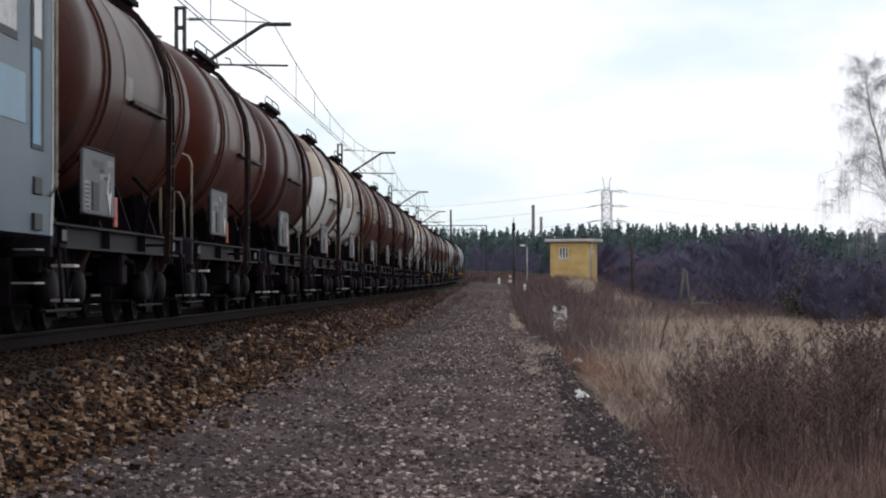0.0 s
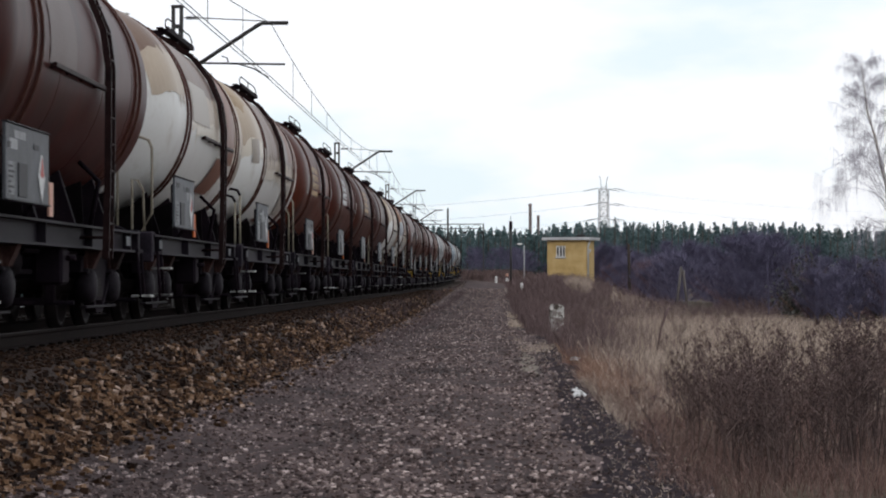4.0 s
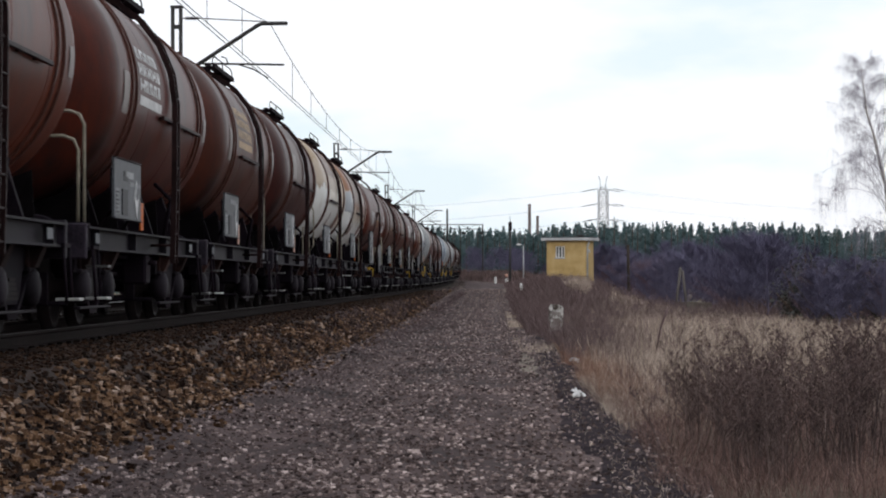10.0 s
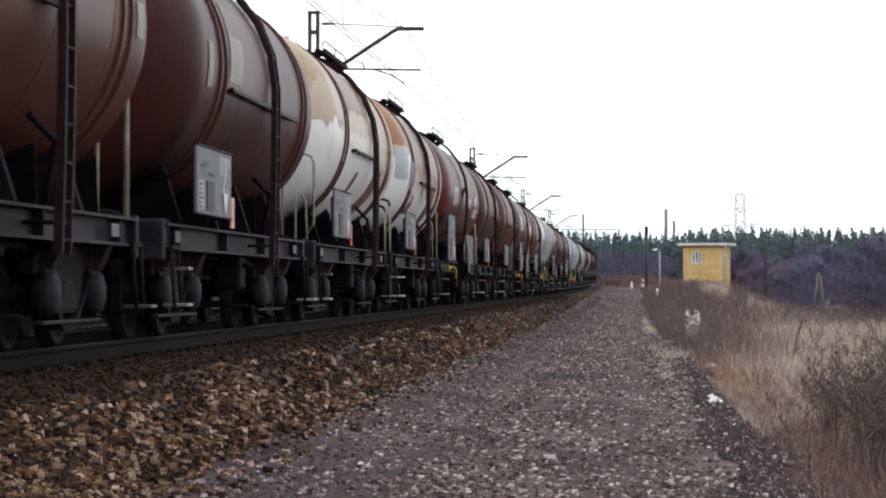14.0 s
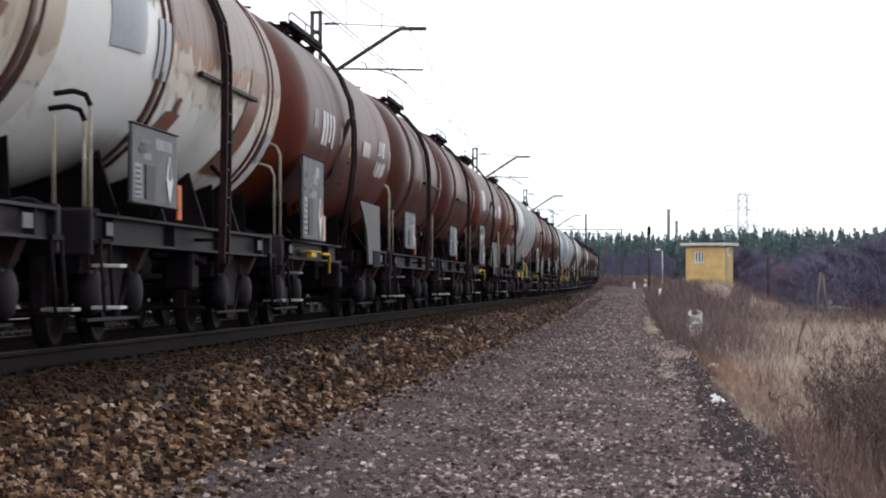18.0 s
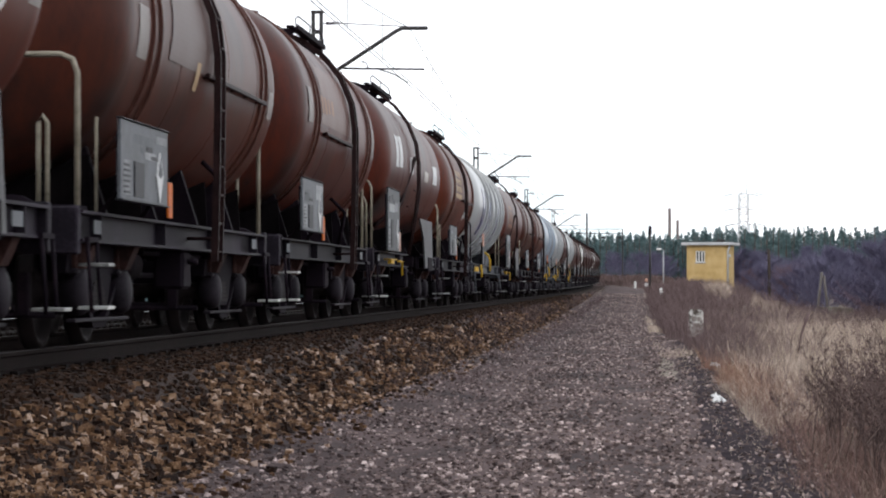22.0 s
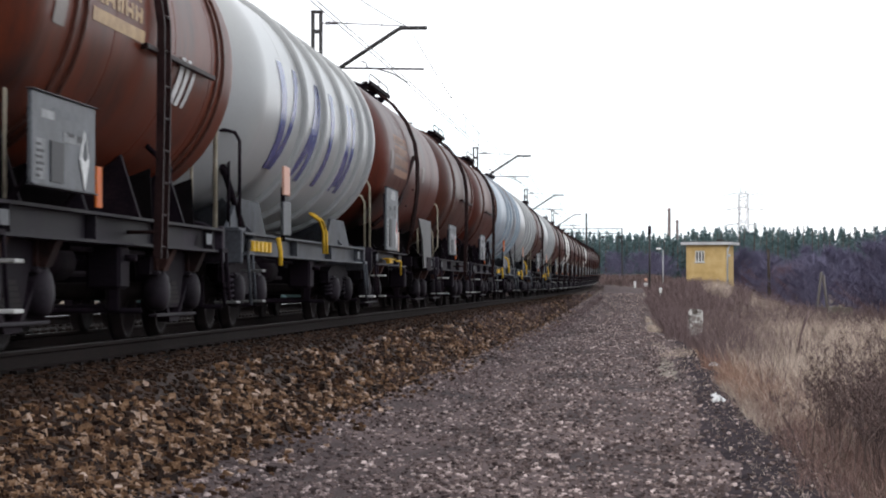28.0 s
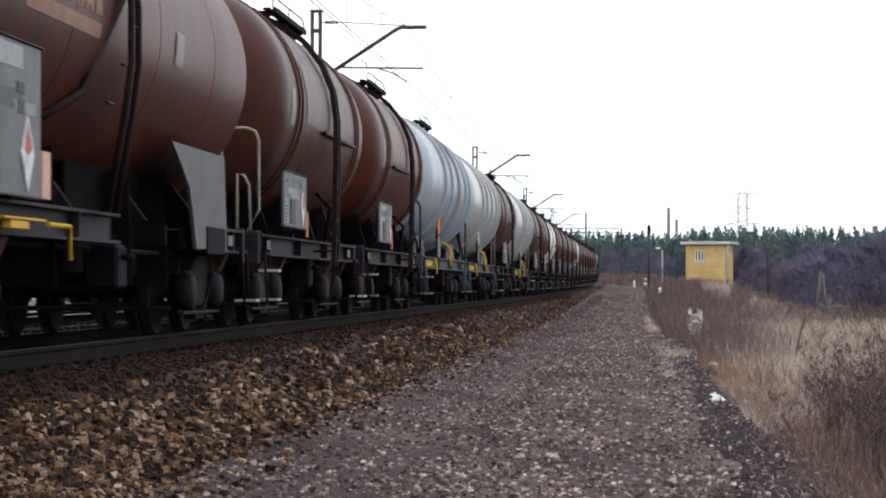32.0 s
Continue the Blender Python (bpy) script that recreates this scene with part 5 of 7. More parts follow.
wagon(133.2, "a", "cream", 1.8, dict(rails="kink", label="cream and white tank wagon with rust trails", bar=(-2.0, 1.0), marks=[("pale_wash", "pale_wash", [(2.0, 5.55, -33, 84, 0.0, 5), (-2.6, 2.0, -8, 84, 0.0, 5)]), ("tan_wash", "tan_wash", [(-4.75, -3.15, 4, 84, 0.0, 4), (-2.6, 2.0, 2, 82, 0.0, 4), (2.0, 5.55, -22, 84, 0.0, 7)]), ("tan_shade", "tan_dark", [(-4.75, -3.15, 30, 84, 0.0, 4), (2.0, 5.5, 0, 84, 0.0, 7)]), ("brown_wash", "brown_wash", [(-2.6, 0.6, 16, 82, 0.2, 4)]), ("rust_wash", "rust_wash", [(0.6, 1.9, 26, 80, 0.2, 5)]), ("rust_patch", "rust_stain", [(1.2, 2.1, -48, -14, 1.0), (-1.0, -0.75, -34, -20, 0.35)]), ("rust_trail", "rust_band", [(3.76, 3.88, -52, -10, 0.0, 6), (3.98, 4.12, -54, -16, 0.0, 6), (-3.0, -2.9, -44, -18, 0.0, 5)])]))
wagon(145.2, "a", "rusty_cream", 1.0, dict(rails="capped", label="white tank wagon with brown rusted shoulders", bar=(-1.2, 2.6), marks=[("pale_wash", "pale_wash", [(-2.6, 5.4, -20, 82, 0.0, 6)]), ("tan_wash", "tan_wash", [(-4.8, -3.15, 8, 84, 0.0, 4), (-2.6, 5.4, -12, 82, 0.0, 6)]), ("rust_wash", "rust_wash", [(-4.8, -3.2, 14, 84, 0.0, 5), (-2.6, 5.4, -4, 80, 0.0, 7)]), ("brown_wash", "brown_wash", [(-2.6, 3.6, 1, 82, 0.0, 6), (3.6, 5.4, -2, 82, 0.0, 4)]), ("grey_patch", "blue_grey_field", [(-4.5, -3.9, -11, 13), (-3.3, -2.65, -17, 4), (4.3, 4.7, -34, -20)]), ("rust_patch", "rust_stain", [(1.6, 2.5, -46, 4, 0.9), (2.3, 3.2, -46, -41), (-2.4, -1.7, -36, -26, 0.3), (-1.8, -1.6, -36, -20)]), ("rust_trail", "rust_band", [(-3.02, -2.92, -44, -14, 0.0, 5), (-2.75, -2.66, -40, -20, 0.0, 5)])]))
wagon(157.0, "b", "red", 0, dict(label="long bright red tank wagon with white lettering blocks", marks=[("white_patch", "grey_mark", [(-5.05, -4.6, -7, 3), (-1.9, -1.65, -10, 0), (5.6, 6.0, -12, 1)]), lettering(-4.1, -14, 0.4, 4, "white", 21, 0.34), ("grey_patch", "grey_field", [(1.3, 2.4, -10, -1)]), lettering(3.4, -19, 0.26, 6, "white", 10, 0.2, 0.25), lettering(3.6, -6, 0.26, 4, "white", 10, 0.2, 0.25), ("yellow_tick", "yellow", [(-0.6, -0.45, -14, -4, 0.1)])]))
wagon(172.0, "a", "brown", 1.05, dict(rails="loops", label="brown tank wagon with a pale rectangle by the band", bar=(-0.3, 3.8), marks=[("white_patch", "grey_mark", [(-3.7, -3.25, -13, 5), (4.4, 4.75, -14, -2)]), ("faded_field", "faded_brown", [(-2.2, 0.4, -9, 26, 0.4)]), ("yellow_tick", "cream_mark", [(-0.75, -0.55, -16, -5, 0.1)])]))
wagon(184.0, "a", "red", 2.0, dict(rails="rear", label="red-brown tank wagon with paired dark bands", bar=(-2.2, 1.1), marks=[("faded_field", "faded_red", [(-2.4, 1.6, -4, 30, 0.3)]), lettering(-2.4, 2, 0.4, 4, "faded_cream", 9, 0.3), ("white_tick", "grey_mark", [(-3.85, -3.4, -6, 12), (4.4, 4.7, -10, 8)])]))
wagon(195.9, "b", "red", 0, dict(label="long red tank wagon with white lettering blocks", marks=[("white_patch", "white", [(-4.6, -4.05, -7, 15), (-3.9, -3.3, -6, 16), (-1.7, -1.5, -7, 5), (-1.3, -0.9, -7, 5), (3.9, 5.0, -7, 8)]), ("grey_patch", "grey_field", [(1.7, 2.6, -8, 0)])]))
wagon(211.0, "a", "bright", 1.1, dict(rails="loops", label="orange-red tank wagon with a pale block sign and lettering", bar=(-0.4, 3.3), marks=[logo(-2.4, -8), ("white_patch", "grey_mark", [(-3.75, -3.35, -14, 8)]), lettering(1.5, -26, 0.34, 3, "white", 20, 0.26, 0.2)], warn="orange"))
wagon(223.1, "c", "snow", 0, dict(label="white ribbed tank wagon with slanted blue shapes", rings=(-2.65, -0.5, 1.9, 4.4, 5.9), marks=[BLUE_LETTERS], top=False))
wagon(237.9, "b", "red", 0, dict(label="long rust-red tank wagon with a cream block sign", warn="pink", marks=[logo(-4.5, -13, "faded_cream", 2.6, 29), ("white_patch", "grey_mark", [(-5.3, -4.85, -10, 3), (1.5, 1.9, -10, 2)])]))
wagon(253.1, "a", "brown", 1.4, dict(rails="kink", label="dark red tank wagon with a bent handrail at its end", bar=(-0.5, 3.3), marks=[("grey_patch", "grey_mark", [(-3.7, -3.3, -12, 6)]), ("faded_field", "faded_brown", [(-2.2, 0.2, -8, 24)])]))
wagon(265.2, "a", "red", 2.0, dict(rails="none", label="red tank wagon with a pale front edge", bar=(-2.1, 1.1), marks=[("grey_patch", "grey_mark", [(-3.7, -3.3, -12, 8)]), ("faded_field", "faded_red", [(-2.2, 0.4, -6, 26)])]))
wagon(277.3, "c", "blue", 0, dict(label="grey-blue tank wagon, soiled, on a yellow-edged frame", warn="orange"))
wagon(292.1, "c", "snow", 0, dict(label="white ribbed tank wagon, soiled", top=False))
wagon(306.9, "a", "dark", 1.5, dict(label=RUST))
wagon(319.0, "c", "snow", 0, dict(label="white ribbed tank wagon, soiled", top=False))
more, at_s = "brown red cream dark red brown brown cream red dark brown red red brown dark cream brown red".split(), 333.8
for c in more:
    wagon(at_s, "a", c, 1.5, dict(label="soiled white tank wagon" if c == "cream" else RUST))
    at_s += 12.05
HALF = {"a": 6.0, "b": 7.6, "c": 7.4}
TRAIN, stock = [], {}
for front, kind, col, lad, spec in SPECS:
    key = (kind, col, spec["label"])
    if key in stock:
        w = copy_thing(stock[key], Matrix.Identity(4))
    else:
        w = tank_wagon_a(lad, col, spec) if kind == "a" else tank_wagon_b(col, spec) if kind == "b" else tank_wagon_c(col, spec)
        stock[key] = w
    TRAIN.append((front + 0.93 + HALF[kind], w))


def locomotive():
    """A grey-blue electric locomotive that leaves the view."""
    w = thing("locomotive", Matrix.Identity(4), "grey-blue electric locomotive with pale blue stripe at the train's head", "locomotive")
    g = Geo()
    sec = [(-1.48, 0.95), (1.48, 0.95), (1.5, 1.6), (1.5, 3.45), (1.38, 3.75), (1.0, 3.98), (0, 4.1), (-1.0, 3.98), (-1.38, 3.75), (-1.5, 3.45), (-1.5, 1.6)]
    g.slab(sec, "y", -8.6, 8.5)
    part("body", g, "loco", w)
    part("end_edge", Geo().slab([(a * 1.004, b * 1.001) for a, b in sec], "y", 8.42, 8.56), "steel", w, "pale worn body edge")
    part("stripe", Geo().box((1.502, -8.2, 1.9), (1.508, 7.0, 2.34), 0.002), "loco_blue", w, "pale blue side stripe")
    for y in (-6.0, -3.4, -0.8, 1.8, 4.0, 6.05):
        win = part("window", Geo().box((1.5, y - 0.5, 2.66), (1.512, y + 0.5, 3.45), 0.01), "white" if y > 6 else "glass", w)
        part("window_frame", Geo().box((1.498, y - 0.57, 2.59), (1.506, y + 0.57, 3.52), 0.004), "dark_plate", win)
    d = part("door", Geo().box((1.495, 7.3, 1.7), (1.508, 7.95, 3.5), 0.006), "dark_plate", w, "dark door recess")
    part("door_panel", Geo().box((1.5, 7.34, 1.74), (1.516, 7.74, 2.6), 0.004), "loco_blue", d)
    part("door_window", Geo().box((1.5, 7.4, 2.7), (1.514, 7.8, 3.4), 0.004), "glass", d)
    part("handrail", Geo().tube([(1.5, 8.3, 1.3), (1.56, 8.3, 1.4), (1.56, 8.3, 3.2), (1.5, 8.3, 3.3)], 0.02, 6), "cream_pipe", w)
    for z in (0.5, 0.8):
        part("step", Geo().box((1.3, 7.45, z), (1.52, 7.9, z + 0.02), 0.005), "grate", w)
    for z in (0.98, 1.3):
        part("side_pocket", Geo().box((1.485, 7.45, z), (1.512, 7.85, z + 0.16), 0.01), "dark_plate", w)
    for e in (-1, 1):
        for s in (-1, 1):
            prof = [(0, 0.17), (0.12, 0.17), (0.13, 0.12), (0.42, 0.115), (0.45, 0.22), (0.5, 0.235), (0.52, 0.0)]
            part("buffer", Geo().lathe([(e * (8.55 + a), r) for a, r in prof], "y", 18, (s * 0.875, 0, 1.06)), "black", w)
    for y in (-5.4, 5.4):
        b = bogie(w, y)
    return w


loco = locomotive()


# ---- overhead line ----
MASTS = [-72.0, 1.5, 74.0, 148.0, 216.0, 286.0]


def line_mast(y):
    """A twin-channel mast with a bracket that carries the wires over the track."""
    x0, y0, a = track(y, -3.1)
    base = RAIL_Z + rise(y) - 0.28
    w = thing("line_mast", Matrix.Translation((x0, y0, base)) @ Matrix.Rotation(a, 4, "Z"), "dark steel mast with a bracket for the overhead wires", "mast", "masts of the overhead line")
    top = 8.27
    for s in (-0.11, 0.11):
        g = Geo().box((s - 0.045, -0.09, 0.0), (s + 0.045, 0.09, top), 0.012)
        part("upright", g, "mast", w)
    for k in range(9):
        part("batten", Geo().box((-0.07, -0.1, 0.5 + 0.9 * k), (0.07, -0.088, 0.62 + 0.9 * k)), "mast", w)
    part("cap", Geo().box((-0.17, -0.1, top), (0.17, 0.1, top + 0.08), 0.02), "mast", w)
    part("foundation", Geo().box((-0.4, -0.4, -0.6), (0.4, 0.4, 0.06), 0.04), "pale_concrete", w)
    part("bracket_tube", Geo().tube([(0.16, 0, 6.46), (2.2, 0, 7.79), (2.34, 0, 7.85), (3.02, 0, 7.85)], 0.055, 8), "mast", w)
    part("tip_bar", Geo().box((2.42, -0.05, 7.80), (3.04, 0.05, 7.90), 0.02), "mast", w)
    ins = Geo()
    for k in range(6):
        ins.lathe([(0.24 + 0.06 * k, 0.02), (0.25 + 0.06 * k, 0.055), (0.275 + 0.06 * k, 0.05), (0.29 + 0.06 * k, 0.02)], "x", 10, (0, 0, 8.0))
    part("insulator", ins, "black", w)
    part("stay_rod", Geo().tube([(0.15, 0, 8.0), (0.62, 0, 8.0), (2.45, 0, 7.9)], 0.016, 6), "mast", w)
    reg = part("registration_tube", Geo().tube([(0.70, 0, 6.76), (2.95, 0, 6.72)], 0.028, 8), "mast", w)
    part("steady_arm", Geo().tube([(1.65, 0, 6.74), (2.1, 0, 6.60), (2.5, 0, 6.36)], 0.022, 6), "mast", reg)
    part("drop_bracket", Geo().tube([(1.22, 0, 6.95), (1.36, 0, 6.9), (1.4, 0, 6.75)], 0.02, 6), "mast", w)
    part("number_board", Geo().box((-0.12, -0.125, 2.2), (0.12, -0.11, 2.6), 0.004), "white", w)
    return w


for y in MASTS:
    line_mast(y)


def strung(name, off, z0, sag, r, label):
    g = Geo()
    for a, b in zip(MASTS, MASTS[1:]):
        pts = []
        for k in range(13):
            u = k / 12
            s = a + (b - a) * u
            x, y, _ = track(s, off)
            pts.append((x, y, RAIL_Z + rise(s) - 0.28 + z0 - sag * 4 * u * (1 - u)))
        g.tube(pts, r, 5, False)
    return single(name, g, "wire", label, "overhead wire", "overhead wires")


strung("catenary_wire", -0.55, 7.86, 1.05, 0.011, "thin sagging carrier wire of the overhead line")
strung("contact_wire", -0.62, 6.34, 0.06, 0.011, "thin level contact wire over the track")
strung("contact_wire", -0.50, 6.34, 0.06, 0.011, "thin level contact wire over the track")
drop = Geo()
for a, b in zip(MASTS, MASTS[1:]):
    for k in range(1, 9):
        u = k / 9
        s = a + (b - a) * u
        x, y, _ = track(s, -0.55)
        z = RAIL_Z + rise(s) - 0.28
        drop.tube([(x, y, z + 6.3), (x, y, z + 7.86 - 1.05 * 4 * u * (1 - u))], 0.008, 4, False)
single("dropper_wires", drop, "wire", "short hanging wires between carrier and contact wire", "overhead wire", kind="stuff")


def gantry():
    """Far masts with a light beam over the bend."""
    w = thing("wire_gantry", pose(-7.6, 420, 2.0), "grey steel gantry of wires over the bend", "gantry")
    part("post", Geo().box((-0.14, -0.14, -0.6), (0.14, 0.14, 10.6), 0.02), "mast", w)
    for z in (7.4, 8.1):
        part("beam", Geo().box((-6.0, -0.08, z), (5.6, 0.08, z + 0.12), 0.02), "mast", w)
    for k in range(10):
        part("lacing", Geo().tube([(-6 + 1.16 * k, 0, 7.46 + 0.7 * (k % 2)), (-4.84 + 1.16 * k, 0, 8.16 - 0.7 * (k % 2))], 0.03, 5), "mast", w)
    for x in (-3.5, 2.6, 5.2):
        part("hanger", Geo().box((x - 0.35, -0.1, 6.7), (x + 0.35, 0.1, 7.0), 0.03), "mast", w)
    part("post", Geo().box((5.4, -0.1, -0.6), (5.6, 0.1, 8.2), 0.02), "mast", w)
    return w


gantry()


# ---- hut and small things along the path ----
def hut():
    base = ground_z(4.1, 161) - 0.1
    w = thing("signal_hut", Matrix.Translation((2.97, 160, base)) @ Matrix.Rotation(radians(-13), 4, "Z"), "small ochre plastered hut with a flat pale roof and barred window", "hut")
    L, D, H, t = 2.36, 2.3, 2.62, 0.24
    wx0, wx1, wz0, wz1 = 0.52, 1.08, 1.62, 2.3
    front = Geo().box((0, 0, -0.5), (wx0, t, H)).box((wx1, 0, -0.5), (L, t, H)).box((wx0, 0, -0.5), (wx1, t, wz0)).box((wx0, 0, wz1), (wx1, t, H))
    part("front_wall", front, "plaster", w)
    part("side_wall", Geo().box((L - t, t, -0.5), (L, D - t, H)), "plaster", w)
    part("side_wall", Geo().box((0, t, -0.5), (t, D - t, H)), "plaster", w)
    part("back_wall", Geo().box((0, D - t, -0.5), (L, D, H)), "plaster", w)
    win = part("window", Geo().box((wx0 + 0.05, 0.12, wz0 + 0.05), (wx1 - 0.05, 0.13, wz1 - 0.05)), "glass", w, "dark window with pale bars")
    fr = Geo().box((wx0, 0.05, wz0), (wx0 + 0.06, 0.16, wz1)).box((wx1 - 0.06, 0.05, wz0), (wx1, 0.16, wz1)).box((wx0 + 0.06, 0.05, wz0), (wx1 - 0.06, 0.16, wz0 + 0.06)).box((wx0 + 0.06, 0.05, wz1 - 0.06), (wx1 - 0.06, 0.16, wz1))
    part("window_frame", fr, "white", win)
    for k in (1, 2):
        x = wx0 + (wx1 - wx0) * k / 3
        part("window_bar", Geo().box((x - 0.045, 0.06, wz0 + 0.06), (x + 0.045, 0.1, wz1 - 0.06)), "white", win)
    part("window_sill", Geo().box((wx0 - 0.05, -0.05, wz0 - 0.06), (wx1 + 0.05, 0.05, wz0), 0.01), "roof", win)
    r = part("roof", Geo().box((-0.28, -0.3, H), (L + 0.3, D + 0.3, H + 0.17), 0.02), "roof", w)
    part("roofing", Geo().box((-0.24, -0.26, H + 0.17), (L + 0.26, D + 0.26, H + 0.21), 0.02), "tar", r)
    part("vent", Geo().box((1.7, 0.4, H + 0.21), (2.15, 0.8, H + 0.36), 0.04), "tar", r)
    part("drainpipe", Geo().tube([(L + 0.2, 0.05, H - 0.02), (L + 0.08, 0.03, H - 0.35), (L + 0.08, 0.03, -0.4)], 0.05, 8), "steel", w)
    part("plinth", Geo().box((-0.04, -0.04, -0.6), (L + 0.04, D + 0.04, 0.15), 0.02), "pale_concrete", w)
    part("wall_lamp", Geo().lathe([(0, 0.02), (0.05, 0.1), (0.14, 0.09), (0.16, 0.0)], "x", 10, (L, 0.5, 2.0)), "white", w)


hut()


def kilometre_post():
    z = ground_z(1.65, 76) - 0.05
    w = thing("distance_post", pose(1.65, 76, z, 0, 1.5, 8), "weathered whitewashed concrete distance post", "marker post")
    g = Geo().slab([(-0.2, -0.2), (0.2, -0.2), (0.19, 0.70), (0.13, 0.79), (-0.14, 0.79), (-0.19, 0.71)], "y", -0.09, 0.09)
    part("stone", g, "whitewash", w)
    b = Geo()
    for k, (x, zz, wd) in enumerate(((-0.12, 0.5, 0.1), (0.03, 0.48, 0.08), (-0.1, 0.3, 0.2))):
        b.box((x, -0.096, zz), (x + wd, -0.091, zz + 0.1))
    part("worn_figures", b, "grey_mark", w)


kilometre_post()


def lamp_post():
    z = ground_z(3.3, 330)
    w = thing("street_lamp", pose(3.3, 330, z - 0.2), "slim grey lamp post with a pale lamp head", "street lamp")
    part("pole", Geo().tube([(0, 0, 0), (0, 0, 4.6)], [0.08, 0.05], 8), "steel", w)
    part("lamp_arm", Geo().tube([(0, 0, 4.6), (-0.12, 0, 4.75), (-0.5, 0, 4.8)], 0.03, 6), "steel", w)
    part("lamp_head", Geo().lathe([(-0.85, 0.02), (-0.8, 0.1), (-0.5, 0.13), (-0.25, 0.06), (-0.2, 0.0)], "x", 10, (0, 0, 4.78)), "white", w)


lamp_post()


def signal_pole():
    z = ground_z(1.3, 255)
    w = thing("signal_pole", pose(1.3, 255, z - 0.3), "dark post with a small signal head and sign boards", "signal post")
    part("pole", Geo().tube([(0, 0, 0), (0, 0, 6.2)], 0.1, 8), "mast", w)
    part("signal_head", Geo().box((-0.16, -0.14, 5.6), (0.16, 0.1, 6.4), 0.05), "black", w)
    part("finial", Geo().tube([(0, 0, 6.4), (0, 0, 6.9)], 0.03, 6), "mast", w)
    part("cross_arm", Geo().box((-0.3, -0.04, 5.3), (0.3, 0.04, 5.38)), "mast", w)
    part("sign_board", Geo().lathe([(-0.16, 0.0), (-0.15, 0.15), (-0.12, 0.15), (-0.11, 0.0)], "y", 16, (-0.35, 0, 1.35)), "pink", w, "round faded red board")
    part("sign_board", Geo().box((-0.5, -0.15, 0.75), (-0.2, -0.12, 1.05), 0.01), "white", w, "small white board")


signal_pole()
for x, y, h, r in ((-0.1, 300, 0.75, 0.13), (1.66, 182, 0.8, 0.1)):
    g = Geo().lathe([(-0.3, r), (h - 0.1, r), (h - 0.03, r * 0.8), (h, 0.0)], "z", 10)
    single("guide_post", g, "white", "short white guide post at the path's edge", "marker post", "guide posts", m=pose(x, y, path_rise(y)))


def wooden_pole():
    z = ground_z(9.8, 200)
    w = thing("wooden_pole", pose(9.8, 200, z - 0.5, 0, -1.0, 0), "old tarred wooden telegraph pole without wires", "telegraph pole")
    part("pole", Geo().tube([(0, 0, 0), (0, 0, 4.6), (0, 0, 6.0)], [0.14, 0.11, 0.10], 8), "wood", w)
    for k in range(3):
        s = 1 if k % 2 else -1
        part("insulator_hook", Geo().tube([(0, 0, 5.2 + 0.25 * k), (s * 0.2, 0, 5.2 + 0.25 * k), (s * 0.2, 0, 5.35 + 0.25 * k)], 0.03, 6), "black", w)


wooden_pole()


def braced_pole():
    z = ground_z(8.1, 119)
    w = thing("braced_pole", pose(8.1, 119, z - 0.2), "weathered pair of leaning timber props", "pole stump")
    part("prop", Geo().tube([(-0.3, 0, 0), (-0.03, 0, 2.35)], 0.06, 8), "grey_wood", w)
    part("prop", Geo().tube([(0.3, 0, 0), (0.05, 0, 2.2)], 0.06, 8), "grey_wood", w)
    part("tie", Geo().box((-0.26, -0.1, 0.7), (0.26, -0.05, 0.82), 0.01), "grey_wood", w)


braced_pole()
single("concrete_block", Geo().box((-0.42, -0.3, -0.1), (0.42, 0.3, 0.42), 0.03), "pale_concrete", "pale concrete block lying in the grass", "concrete block", m=pose(7.75, 104, ground_z(7.75, 104) + 0.12, 0, 4, 12))


def crumpled(name, m, size, seed, label):
    rr = random.Random(seed)
    vs, fs, n = [], [], 6
    for j in range(n):
        for i in range(n):
            vs.append(((i / 5 - 0.5) * size * (1 + rr.uniform(-0.15, 0.15)), (j / 5 - 0.5) * size * 0.7, 0.01 + size * rr.uniform(0, 0.75) * (1 - abs(i / 5 - 0.5))))
    for j in range(n - 1):
        for i in range(n - 1):
            fs.append((j * n + i, j * n + i + 1, (j + 1) * n + i + 1, (j + 1) * n + i))
    k = len(vs)
    vs += [(x, y, z - 0.006) for x, y, z in vs]
    fs += [tuple(q + k for q in f[::-1]) for f in fs]
    rim = list(range(n)) + [n * j + n - 1 for j in range(1, n)] + [n * (n - 1) + i for i in range(n - 2, -1, -1)] + [n * j for j in range(n - 2, 0, -1)]
    fs += [(rim[i], rim[i] + k, rim[(i + 1) % len(rim)] + k, rim[(i + 1) % len(rim)]) for i in range(len(rim))]
    single(name, Geo().add(vs, fs), "litter", label, "litter", "litter by the path", m=m)


crumpled("plastic_bag", pose(0.97, 32.0, 0.02, 0, 0, 20), 0.13, 3, "white crumpled plastic bag on the path's edge")
crumpled("plastic_scrap", pose(0.96, 33.6, 0.02, 0, 0, 70), 0.09, 4, "white scrap of plastic on the path's edge")
crumpled("plastic_scrap", pose(1.31, 45.5, 0.02, 0, 0, -30), 0.16, 5, "white scrap of plastic in dry grass")
single("leaning_stick", Geo().tube([(0, 0, -0.1), (0.08, 0, 0.35), (0.17, 0, 0.62), (0.22, 0, 0.75)], [0.012, 0.018, 0.03, 0.015], 6), "brown_weed", "dark dead seed stalk leaning in the grass", "stalk", m=pose(2.75, 47, 0.2))


